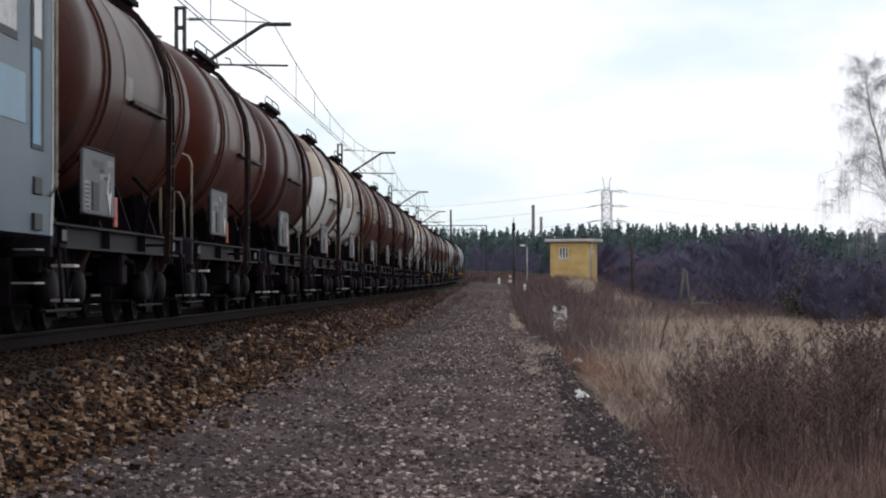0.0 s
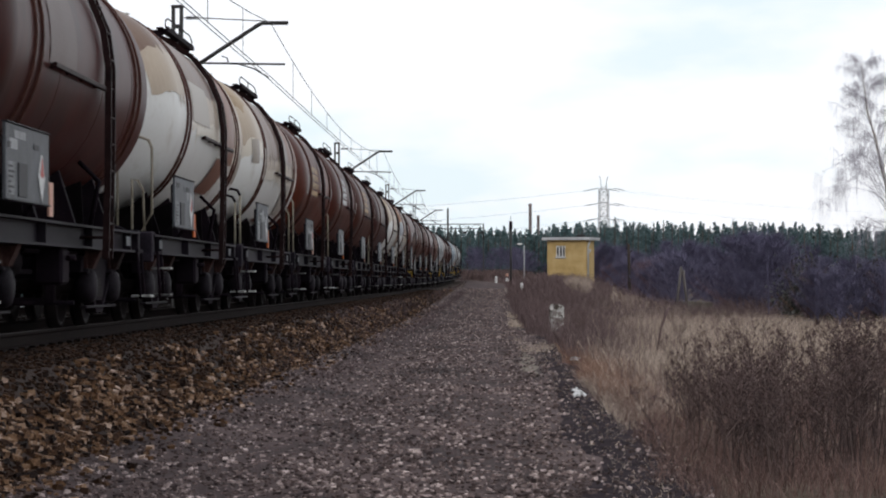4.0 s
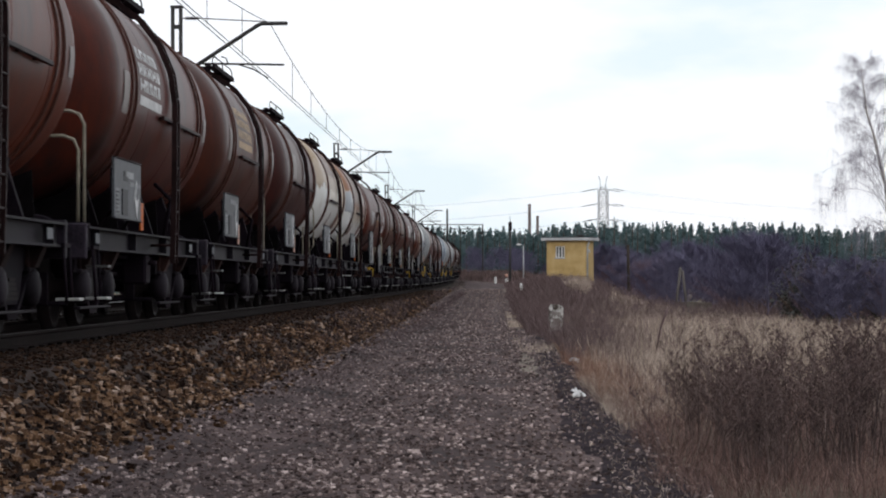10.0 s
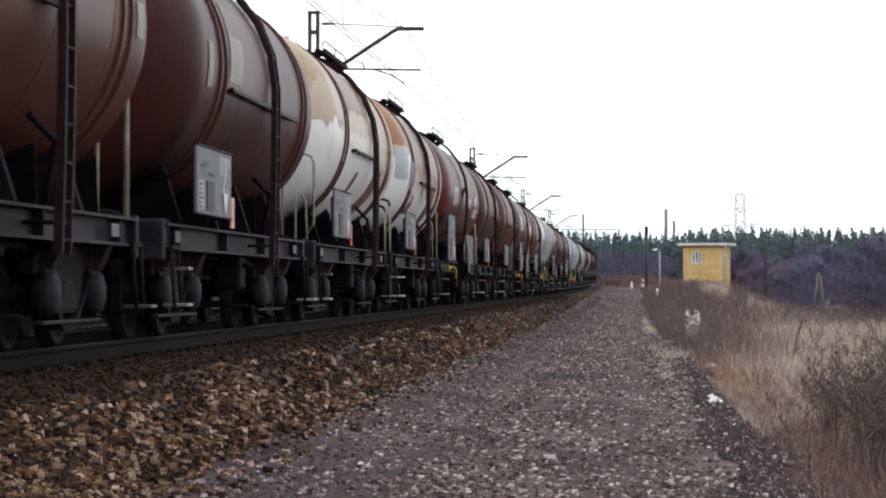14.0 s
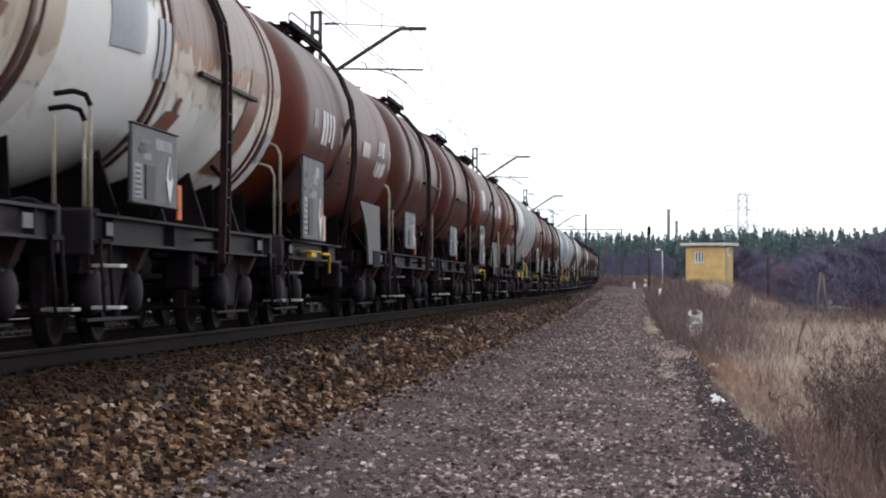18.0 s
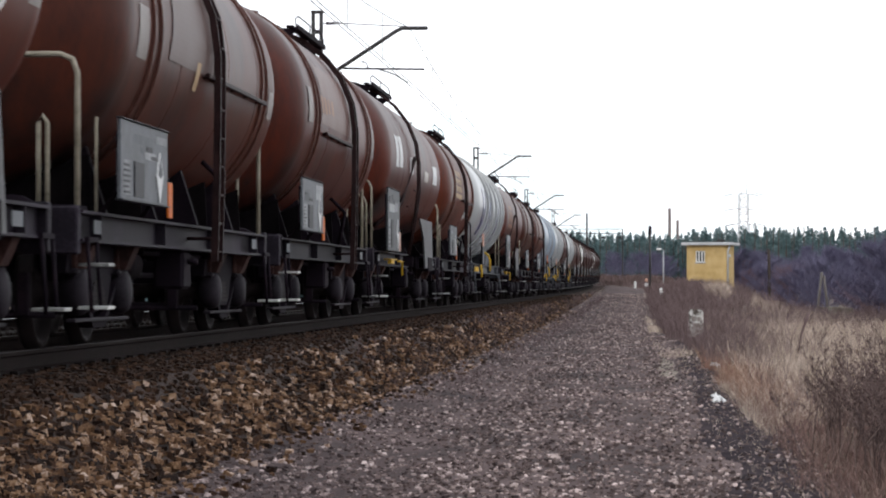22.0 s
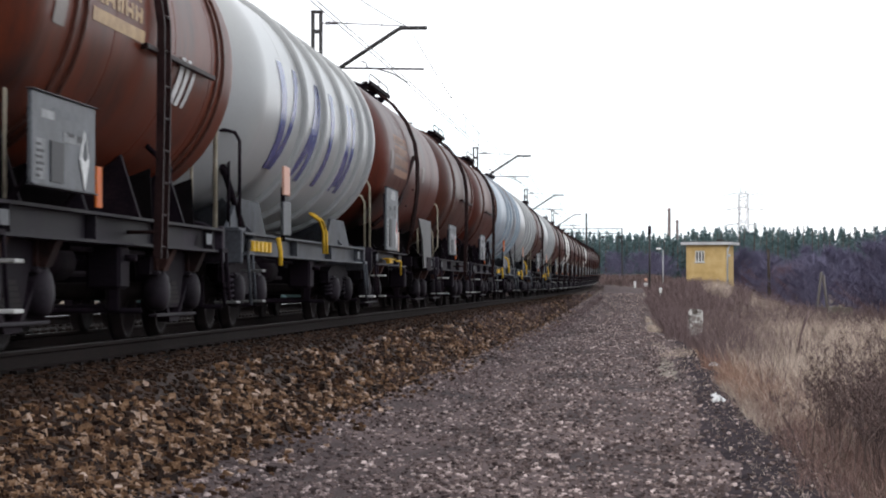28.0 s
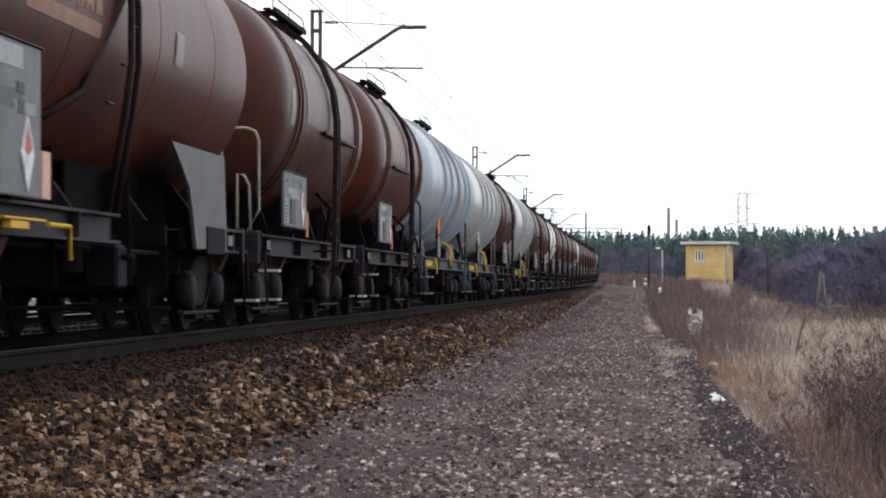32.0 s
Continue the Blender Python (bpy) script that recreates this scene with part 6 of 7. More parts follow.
# ---- far things ----
def chimney(x, y, r, top):
    w = thing("chimney", pose(x, y, 0), "tall sooty brick factory chimney beyond the woods", "chimney", "factory chimneys")
    part("shaft", Geo().lathe([(0, r * 1.25), (top - 1.5, r), (top - 1.4, r * 1.12), (top, r * 1.12), (top, r * 0.7)], "z", 18), "brick", w)
    part("hoop", Geo().lathe([(top * 0.8, r * 1.06), (top * 0.8 + 0.5, r * 1.06)], "z", 18), "brick", w)


chimney(18.4, 1500, 0.85, 44.0)
chimney(22.8, 1500, 0.75, 37.5)


def pylon():
    """A lattice tower with three pairs of arms."""
    D = 1000
    w = thing("power_pylon", pose((1313 - 1124) / 4800 * D, D, 0, 0, 0, 8), "pale lattice steel power pylon above the trees", "pylon")

    def half(z):
        return 3.4 - 1.7 * min(1, z / 24) - 0.1 * max(0, z - 24) / 14
    zs = [0, 6, 11, 15.5, 19, 22, 25, 27.5, 30, 32.5, 35]
    for sx in (-1, 1):
        for sy in (-1, 1):
            part("leg", Geo().tube([(sx * half(z), sy * half(z), z) for z in zs], 0.11, 5), "tower_steel", w)
    for z0, z1 in zip(zs, zs[1:]):
        a, b = half(z0), half(z1)
        g = Geo()
        for s in (-1, 1):
            g.tube([(-a, s * a, z0), (b, s * b, z1)], 0.06, 4).tube([(a, s * a, z0), (-b, s * b, z1)], 0.06, 4)
            g.tube([(s * a, -a, z0), (s * b, b, z1)], 0.06, 4).tube([(s * a, a, z0), (s * b, -b, z1)], 0.06, 4)
            g.tube([(-b, s * b, z1), (b, s * b, z1)], 0.06, 4)
        part("bracing", g, "tower_steel", w)
    for z in (24.2, 29.8, 35.3):
        for s in (-1, 1):
            g = Geo().tube([(-0.9, s * 1.0, z), (-0.3, s * 5.2, z + 0.4)], 0.07, 5).tube([(0.9, s * 1.0, z), (0.3, s * 5.2, z + 0.4)], 0.07, 5).tube([(0, s * 1.0, z + 1.1), (0, s * 5.2, z + 0.45)], 0.07, 5)
            arm = part("cross_arm", g, "tower_steel", w)
            for e in (-1, 1):
                part("insulator", Geo().tube([(e * 3.0, s * 5.2, z - 0.1), (e * 6.8, s * 5.2, z - 0.9)], 0.13, 6), "black", arm)
                part("jumper_wire", Geo().tube([(e * 3.0, s * 5.2, z - 0.1), (0, s * 5.2, z - 1.5)], 0.03, 4), "wire", arm)
                part("power_wire", Geo().tube([(e * (6.8 + 150 * k / 8), s * 5.2, z - 0.9 - 9.0 * (1 - (1 - k / 8) ** 2)) for k in range(9)], 0.016, 4), "wire", arm)
    for s in (-1, 1):
        part("peak", Geo().tube([(s * 0.9, 0, 35), (s * 1.1, 0, 38.2), (s * 1.7, 0, 40)], 0.12, 5), "tower_steel", w)


pylon()


# ---- trees ----
def pine_meshes(seed, boughs=150, tufts=44, big=0.26):
    """A slender conifer: boughs that thin towards a spiky leader, each a spray of small needle tufts."""
    rr = random.Random(seed)
    h = rr.uniform(10.5, 12.5)
    trunk = Geo().tube([(0, 0, -0.5), (0.05, 0.02, h * 0.5), (0.0, 0.0, h * 0.97)], [0.17, 0.11, 0.025], 7)
    vs, fs = [], []
    for k in range(boughs):
        u = 0.06 + 0.94 * (k + rr.random()) / boughs
        z, a = h * u, rr.uniform(0, 6.283)
        ln = (2.1 * (1 - u) + 0.05) * rr.uniform(0.55, 1.1)
        ca, sa = math.cos(a), math.sin(a)
        for q in range(max(8, int(tufts * (1.1 - u)))):
            f = rr.random() ** 0.7
            o = rr.gauss(0, 0.16) * (0.3 + ln)
            cx, cy, cz = ca * ln * f - sa * o, sa * ln * f + ca * o, z + 0.16 * ln * f + rr.gauss(0, 0.14)
            d = big * rr.uniform(0.7, 1.2) * (0.3 + 0.7 * (1 - u))
            b = rr.uniform(0, 6.283)
            tx, ty = math.cos(b) * d * 0.5, math.sin(b) * d * 0.5
            n0 = len(vs)
            vs += [(cx - tx, cy - ty, cz), (cx + tx, cy + ty, cz), (cx + ca * d * 0.5, cy + sa * d * 0.5, cz + d * 0.8)]
            fs.append((n0, n0 + 1, n0 + 2))
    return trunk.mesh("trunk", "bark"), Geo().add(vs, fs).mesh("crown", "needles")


def bare_meshes(seed, h, mat, limbs=12, twigs=30, spread_r=0.42, low=0.15):
    """A leafless tree or shrub: limbs that fork into many thin twigs."""
    rr = random.Random(seed)
    trunk, crown = Geo(), Geo()
    top = Vector((rr.uniform(-0.3, 0.3), rr.uniform(-0.3, 0.3), h * 0.9))
    trunk.tube([(0, 0, -0.4), tuple(top * 0.5), tuple(top)], [0.009 * h, 0.006 * h, 0.002 * h], 6)
    for k in range(limbs):
        u = low + (0.85 - low) * (k + rr.uniform(0, 1)) / limbs
        p = top * u
        a = rr.uniform(0, 6.283)
        ln = h * spread_r * (1.15 - u) * rr.uniform(0.7, 1.2)
        tip = p + Vector((math.cos(a) * ln, math.sin(a) * ln, ln * rr.uniform(0.5, 1.2)))
        mid = (p + tip) / 2 + Vector((0, 0, ln * 0.08))
        trunk.tube([tuple(p), tuple(mid), tuple(tip)], [0.0035 * h, 0.0022 * h, 0.001 * h], 4, False)
        for q in range(twigs):
            f = rr.uniform(0.2, 1.0)
            o = p.lerp(tip, f)
            w = Vector((rr.uniform(-1, 1), rr.uniform(-1, 1), rr.uniform(-0.1, 1.3))).normalized() * h * rr.uniform(0.06, 0.17)
            e = o + w
            s = 0.0017 * h
            n0 = len(crown.v)
            crown.v += [(o.x - s, o.y, o.z), (o.x + s, o.y, o.z), (e.x, e.y, e.z), (o.x, o.y - s, o.z), (o.x, o.y + s, o.z)]
            crown.f += [(n0, n0 + 1, n0 + 2), (n0 + 3, n0 + 4, n0 + 2)]
            crown.s += [False, False]
    return trunk.mesh("trunk", mat), crown.mesh("twigs", mat)


def plant(name, meshes, names, m, label, category, group):
    w = thing(name, m, label, category, group)
    for nm, me in zip(names, meshes):
        o = part(nm, me, None, w)
        if nm in ("twig_crown", "seed_head", "stalk_tuft"):
            o["kind"] = "stuff"
    return w


rnd = random.Random(21)
pines = [pine_meshes(k) for k in range(6)]
plain_pines = [pine_meshes(k + 30, 70, 14, 0.75) for k in range(4)]
for k in range(220):
    x = -40 + 0.655 * k + rnd.uniform(-0.9, 0.9)
    y = 596 + rnd.uniform(-10, 20)
    tall = 0.85 + 0.31 * smooth_step(2, 16, x) - 0.10 * smooth_step(60, 90, x)
    s = tall * rnd.uniform(0.88, 1.04) * (1.09 if k % 23 == 9 else 1)
    plant("pine_tree", pines[k % 6], ("trunk", "crown"), pose(x, y, ground_z(x, y) - 0.3, 0, 0, rnd.uniform(0, 360)) @ Matrix.Diagonal((s * 1.65, s * 1.65, s, 1)),
          "dark green pine in the edge of the wood", "pine tree", "pines at the edge of the wood")


def woods(name, meshes, spots, label, fat=1.0):
    """Many trees behind the first row, in one mesh."""
    vs, fs = [], []
    for n, (x, y, z, s, a) in enumerate(spots):
        me = meshes[n % len(meshes)][1]
        c = np.empty(len(me.vertices) * 3)
        me.vertices.foreach_get("co", c)
        c = c.reshape(-1, 3) * (s * fat, s * fat, s)
        ca, sa = math.cos(a), math.sin(a)
        c = np.c_[c[:, 0] * ca - c[:, 1] * sa + x, c[:, 0] * sa + c[:, 1] * ca + y, c[:, 2] + z]
        f = np.array([tuple(p.vertices) for p in me.polygons]) + sum(len(v) for v in vs)
        vs.append(c)
        fs.append(f)
    me2 = bpy.data.meshes.new(name)
    me2.from_pydata(np.vstack(vs).tolist(), [], np.vstack(fs).tolist())
    me2.materials.append(meshes[0][1].materials[0])
    return single(name, me2, None, label, "woods", kind="stuff")


spots = []
for k in range(560):
    x, y = -60 + 0.32 * k + rnd.uniform(-1, 1), rnd.uniform(608, 640)
    spots.append((x, y, ground_z(x, y) - 0.5, rnd.uniform(1.0, 1.12) * (0.88 + 0.29 * smooth_step(2, 16, x) - 0.1 * smooth_step(60, 90, x)), rnd.uniform(0, 6.2)))
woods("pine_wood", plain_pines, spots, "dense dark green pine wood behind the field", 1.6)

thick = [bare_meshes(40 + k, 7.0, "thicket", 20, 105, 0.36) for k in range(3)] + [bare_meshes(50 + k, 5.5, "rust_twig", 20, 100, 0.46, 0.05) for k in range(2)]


def scrub_front(b):
    """How near the scrub comes, by the bearing from the path (metres aside for each metre ahead)."""
    return float(np.interp(b, [0.02, 0.045, 0.075, 0.09, 0.105, 0.125, 0.17], [330, 225, 150, 104, 82, 75, 75]))


for k in range(205):
    b = rnd.uniform(0.03, 0.168) if k % 3 else rnd.uniform(0.085, 0.16)
    y = scrub_front(b) + 170 * rnd.random() ** 1.5
    x = b * y
    reddish = rnd.random() < 0.4
    me = thick[3 + k % 2] if reddish else thick[k % 3]
    s = rnd.uniform(0.8, 1.2) * float(np.interp(y, [74, 120, 200, 350], [0.42, 0.54, 0.86, 0.96])) * (1.0 - 0.3 * smooth_step(0.108, 0.122, b))
    plant("bare_shrub", me, ("trunk", "twig_crown"), pose(x, y, ground_z(x, y) - 0.2, 0, 0, rnd.uniform(0, 360)) @ Matrix.Diagonal((s * 1.2, s * 1.2, s, 1)),
          "leafless red-brown shrub in the scrub" if reddish else "leafless purple-brown tree in the scrub", "bare tree", "scrub before the wood")
spots = []
for k in range(110):
    b = rnd.uniform(-0.012, 0.168)
    y = max(scrub_front(max(b, 0.02)) + 60, 300) + 230 * rnd.random()
    x = b * y
    if x < 4 and y < 400:
        continue
    spots.append((x, y, ground_z(x, y) - 0.3, rnd.uniform(0.62, 0.95) * (0.7 + y / 1500), rnd.uniform(0, 6.2)))
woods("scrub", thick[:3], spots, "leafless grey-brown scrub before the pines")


# dark evergreen bushes at the end of the field
def bush_mesh(seed):
    rr = random.Random(seed)
    stem, leaf = Geo(), Geo()
    for k in range(26):
        a, e = rr.uniform(0, 6.283), rr.uniform(0.3, 1.45)
        ln = rr.uniform(0.6, 1.25)
        tip = Vector((math.cos(a) * math.cos(e) * ln * 0.9, math.sin(a) * math.cos(e) * ln * 0.9, math.sin(e) * ln * 1.25))
        stem.tube([(0, 0, -0.1), tuple(tip * 0.5), tuple(tip)], [0.02, 0.012, 0.005], 4, False)
        for q in range(60):
            c = tip * rr.uniform(0.25, 1.08) + Vector((rr.uniform(-1, 1), rr.uniform(-1, 1), rr.uniform(-1, 1))) * 0.16
            d = rr.uniform(0.02, 0.05)
            w = Vector((rr.uniform(-1, 1), rr.uniform(-1, 1), rr.uniform(-1, 1))).normalized() * d
            n0 = len(leaf.v)
            leaf.v += [tuple(c - w), tuple(c + w), tuple(c + Vector((w.y, -w.x, d)))]
            leaf.f.append((n0, n0 + 1, n0 + 2))
            leaf.s.append(False)
    return stem.mesh("trunk", "bark"), leaf.mesh("crown", "evergreen")


bushes = [bush_mesh(90 + k) for k in range(3)]
for k in range(22):
    b = rnd.uniform(0.112, 0.15)
    y = scrub_front(b) + 6 + 40 * rnd.random()
    x = b * y
    s = rnd.uniform(1.0, 1.7)
    plant("evergreen_bush", bushes[k % 3], ("trunk", "crown"), pose(x, y, ground_z(x, y) - 0.1, 0, 0, rnd.uniform(0, 360)) @ Matrix.Diagonal((s, s, s, 1)), "dark evergreen bush at the end of the field", "bush", "bushes at the end of the field")
for x, y, s in ((24.5, 250, 0.36), (33.5, 290, 0.5), (29.0, 262, 0.34)):
    plant("young_pine", pines[int(x) % 5], ("trunk", "crown"), pose(x, y, ground_z(x, y) - 0.3, 0, 0, 40) @ Matrix.Diagonal((s * 1.5, s * 1.5, s, 1)), "low dark evergreen among bare shrubs", "pine tree", "young pines")
# unseen trees added on the far side of the line, to block light behind the train
spots = []
for k in range(50):
    y = 12 + 6.4 * k
    spots.append((rnd.uniform(-24, -19), y, 0.2, rnd.uniform(0.55, 0.75), rnd.uniform(0, 6.2)))
woods("lineside_wood", plain_pines, spots, "dark pines on the far side of the railway", 1.5)

def birch():
    rr = random.Random(77)
    x, y = 20.5, 140.0
    w = thing("birch_tree", pose(x, y, ground_z(x, y) - 0.3), "leafless weeping birch with white bark", "birch tree")
    trunk = Geo()
    spine = [Vector(p) for p in ((0.1, 0, 0), (0.0, 0, 4), (-0.45, 0, 7.7), (-0.77, 0, 8.95), (-1.0, 0, 10.1), (-1.4, 0, 11.4), (-1.72, 0, 14.0))]
    trunk.tube([tuple(p) for p in spine], [0.2, 0.15, 0.10, 0.085, 0.07, 0.05, 0.012], 9)
    part("trunk", trunk, "birch", w)
    limbs, twigs = Geo(), Geo()

    def on(z):
        for a, b in zip(spine, spine[1:]):
            if a.z <= z <= b.z:
                return a.lerp(b, (z - a.z) / (b.z - a.z))
        return spine[-1]

    def along(pts, f):
        f = min(0.9999, f) * (len(pts) - 1)
        i = int(f)
        return pts[i].lerp(pts[i + 1], f - i)

    def hang(o, length, r):
        """A thin strand that leaves outward and hangs."""
        out = Vector((rr.uniform(-1, 1), rr.uniform(-1, 1), rr.uniform(0.0, 0.6))) * rr.uniform(0.08, 0.3)
        a = o + out
        b = a + Vector((out.x * 0.5 + rr.uniform(-0.05, 0.05), out.y * 0.5, -0.45 * length))
        c = b + Vector((rr.uniform(-0.08, 0.08), rr.uniform(-0.08, 0.08), -0.55 * length))
        twigs.tube([tuple(o), tuple(a), tuple(b), tuple(c)], [r, r, 0.85 * r, 0.5 * r], 3, False, False)
        return [o, a, b, c]
    for k in range(64):
        u = (k + rr.random()) / 64
        z = 4.6 + 8.8 * u ** 1.15
        p = on(z)
        a = rr.uniform(0, 6.283)
        d = Vector((math.cos(a), math.sin(a), 0))
        low = max(0.0, (12.5 - z) / 9.0)
        ln = (0.7 + 2.5 * min(1.0, low * 1.5)) * rr.uniform(0.65, 1.1)
        bend = Vector((-d.y, d.x, 0)) * ln * rr.uniform(-0.2, 0.2)
        lift = ln * rr.uniform(0.35, 0.95) + (0.5 if z > 10.5 else 0.0)
        drop = ln * rr.uniform(0.1, 0.5) * min(1.0, 1.5 * low)
        pts = [p, p + d * ln * 0.3 + Vector((0, 0, lift * 0.7)), p + d * ln * 0.66 + bend + Vector((0, 0, lift)), p + d * ln + bend + Vector((0, 0, lift - drop * 0.6)), p + d * ln * 1.1 + bend + Vector((0, 0, lift - drop * 1.5))]
        r0 = 0.011 + 0.016 * min(1.0, low)
        limbs.tube([tuple(q) for q in pts], [r0, 0.75 * r0, 0.5 * r0, 0.3 * r0, 0.16 * r0], 5, False)
        for q in range(6):
            o = along(pts, rr.uniform(0.2, 0.95))
            e = o + d * rr.uniform(0.2, 0.7) + Vector((rr.uniform(-0.45, 0.45), rr.uniform(-0.45, 0.45), rr.uniform(0.0, 0.5)))
            m = o.lerp(e, 0.5) + Vector((0, 0, 0.1))
            limbs.tube([tuple(o), tuple(m), tuple(e)], [0.009, 0.007, 0.004], 4, False)
            for _ in range(5):
                st = hang(o.lerp(e, rr.uniform(0.3, 1.0)), rr.uniform(0.25, 0.6 + 1.8 * min(1.0, low * 1.2)), 0.0036)
                for _ in range(2):
                    hang(along(st, rr.uniform(0.2, 0.8)), rr.uniform(0.15, 0.5), 0.0028)
        for q in range(8):
            hang(along(pts, rr.uniform(0.3, 1.0)), rr.uniform(0.3, 0.7 + 2.0 * min(1.0, low * 1.2)), 0.0038)
    part("limbs", limbs, "twig", w)
    tw = part("twig_crown", twigs, "twig", w)
    tagged(tw, kind="stuff")


birch()


# ---- grass and weeds ----
def blades(spots, seed, height, width, lean, mat, name, label, branches=0):
    """Many bent blades in one mesh."""
    rg = np.random.default_rng(seed)
    n = len(spots)
    p = np.array(spots)
    h = rg.uniform(*height, n)
    a = rg.uniform(0, 2 * np.pi, n)
    b = rg.uniform(0, 2 * np.pi, n)
    l = rg.uniform(*lean, n) * h
    w = rg.uniform(*width, n) * (1 + 0.012 * np.maximum(0, p[:, 1] - 25))
    side = np.c_[np.cos(a), np.sin(a), 0 * a] * w[:, None] / 2
    away = np.c_[np.cos(b), np.sin(b), 0 * b]
    v0 = p
    v1 = p + away * (0.3 * l)[:, None] + np.c_[0 * h, 0 * h, 0.55 * h]
    v2 = p + away * l[:, None] + np.c_[0 * h, 0 * h, h]
    vs = np.stack([v0 - side, v0 + side, v1 - side * 0.8, v1 + side * 0.8, v2], 1).reshape(-1, 3)
    k = 5 * np.arange(n)[:, None]
    fs = [tuple(q) for q in (k + [[0, 1, 3]]).tolist()] + [tuple(q) for q in (k + [[0, 3, 2]]).tolist()] + [tuple(q) for q in (k + [[2, 3, 4]]).tolist()]
    me = bpy.data.meshes.new(name)
    me.from_pydata(vs.tolist(), [], fs)
    me.materials.append(M[mat])
    return single(name, me, None, label, "grass", kind="stuff")


def scatter(n, y0, y1, x0, x1, power, seed, test=None):
    rr = random.Random(seed)
    out = []
    while len(out) < n:
        y = y0 + (y1 - y0) * rr.random() ** power
        lo = x0(y) if callable(x0) else x0
        hi = x1(y) if callable(x1) else x1
        x = lo + (hi - lo) * rr.random()
        if test and rr.random() > test(x, y):
            continue
        out.append((x, y, ground_z(x, y) - 0.04))
    return out


def wide(y):
    return 0.17 * y + 0.6


def open_field(x, y):
    """Grass grows only as far as the scrub."""
    return clumps(x, y) if y < scrub_front(x / y) + 6 else 0.0


def edge(y):
    return 1.22 + 0.38 * noise.noise((y * 0.3, 2.0, 0.0))


def clumps(x, y):
    if 62 < y < 77 and 1.3 < x < 2.1:
        return 0.06
    return 0.25 + 0.9 * max(0.0, 0.5 + noise.noise((x * 0.9, y * 0.35, 5.0)))


def weedy(x, y):
    """From 1 in the dark weeds by the path to 0 in the open straw, with a ragged change."""
    edge_x = 1.6 + 0.008 * y + 0.9 * noise.noise((x * 0.8, y * 0.09, 8.0)) + 0.5 * noise.noise((x * 2.5, y * 0.5, 1.0))
    return (1 - smooth_step(edge_x - 1.1, edge_x + 1.7, x)) * smooth_step(40, 54, y)


def russet_at(x, y):
    return clumps(x, y) * (1 - smooth_step(1.45, 2.3, x + 0.4 * noise.noise((x * 2, y * 0.4, 3.0)))) * smooth_step(28, 36, y) * (1 - smooth_step(46, 60, y))


def straw_at(x, y):
    """Straw in loose drifts, thin among the weeds and in the undergrowth."""
    drift = 0.45 + 0.9 * max(0.0, 0.45 + noise.noise((x * 0.35, y * 0.07, 12.0)))
    near = smooth_step(27, 40, y + 3 * noise.noise((x * 1.2, y * 0.2, 0.0)))
    return open_field(x, y) * drift * near * (1.0 - 0.8 * weedy(x, y)) * (1.0 - 0.75 * min(1.0, 1.6 * russet_at(x, y)))


def far_right(y):
    return path_x(y, 1.0) + 0.4


blades(scatter(50000, 26, 105, 1.5, wide, 1.25, 1, straw_at), 11, (0.14, 0.48), (0.0028, 0.0065), (0.2, 1.2), "straw", "straw_grass", "pale dry straw-coloured grass of the field")
blades(scatter(15000, 85, 270, lambda y: 1.5 + 0.03 * y, wide, 1.0, 2, straw_at), 12, (0.15, 0.4), (0.008, 0.013), (0.3, 1.2), "straw", "far_straw_grass", "pale dry grass farther off")
blades(scatter(19000, 84, 250, lambda y: 2.6, wide, 1.0, 22, open_field), 22, (0.25, 0.75), (0.006, 0.011), (0.2, 1.0), "brown_weed", "far_brown_weeds", "dead brown weeds in the far grass")
blades(scatter(9000, 90, 300, lambda y: 0.02 * y + 2, wide, 0.8, 26, lambda x, y: smooth_step(-34, 4, y - scrub_front(x / y)) * (y < scrub_front(x / y) + 30)), 26, (0.4, 1.15), (0.006, 0.011), (0.1, 0.7), "brown_weed", "scrub_edge_weeds", "tall dead weeds where the field meets the scrub")
blades(scatter(6500, 28, 110, lambda y: 1.5, wide, 1.0, 23, open_field), 23, (0.2, 0.6), (0.005, 0.009), (0.1, 0.7), "brown_weed", "mixed_brown_weeds", "dead brown weeds among the straw")
blades(scatter(3600, 25, 37, lambda y: 1.15 + 0.1 * noise.noise((y, 2, 0)), lambda y: 2.1, 1.0, 24, lambda x, y: clumps(x, y) * (0.3 + noise.noise((x * 1.5, y * 0.4, 9.0)))), 24, (0.06, 0.26), (0.003, 0.006), (0.3, 1.2), "straw", "straw_tuft", "tuft of pale dry grass by the path")
blades(scatter(7000, 27, 60, edge, lambda y: 2.6, 1.2, 3, russet_at), 13, (0.07, 0.32), (0.003, 0.006), (0.2, 1.1), "russet", "russet_grass", "low russet grass at the path's edge")
blades(scatter(22000, 17, 44, lambda y: 1.2 + 0.3 * noise.noise((y * 0.5, 1, 0)), lambda y: 3.8, 1.0, 4, lambda x, y: 1.05 - smooth_step(25, 42, y + 2 * noise.noise((x * 2.0, y * 0.4, 0.0)))), 14, (0.05, 0.30), (0.0025, 0.0055), (0.3, 1.4), "undergrowth", "brown_undergrowth", "low red-brown dead undergrowth")
blades(scatter(23000, 42, 165, lambda y: 1.2 - 0.5 * smooth_step(52, 88, y) + 0.4 * noise.noise((y * 0.16, 5.0, 1.0)), lambda y: 3.4 + 0.012 * y, 1.0, 5, lambda x, y: clumps(x, y) * weedy(x, y)), 15, (0.15, 0.75), (0.0035, 0.008), (0.1, 0.8), "brown_weed", "brown_weeds", "dead brown weeds along the path")
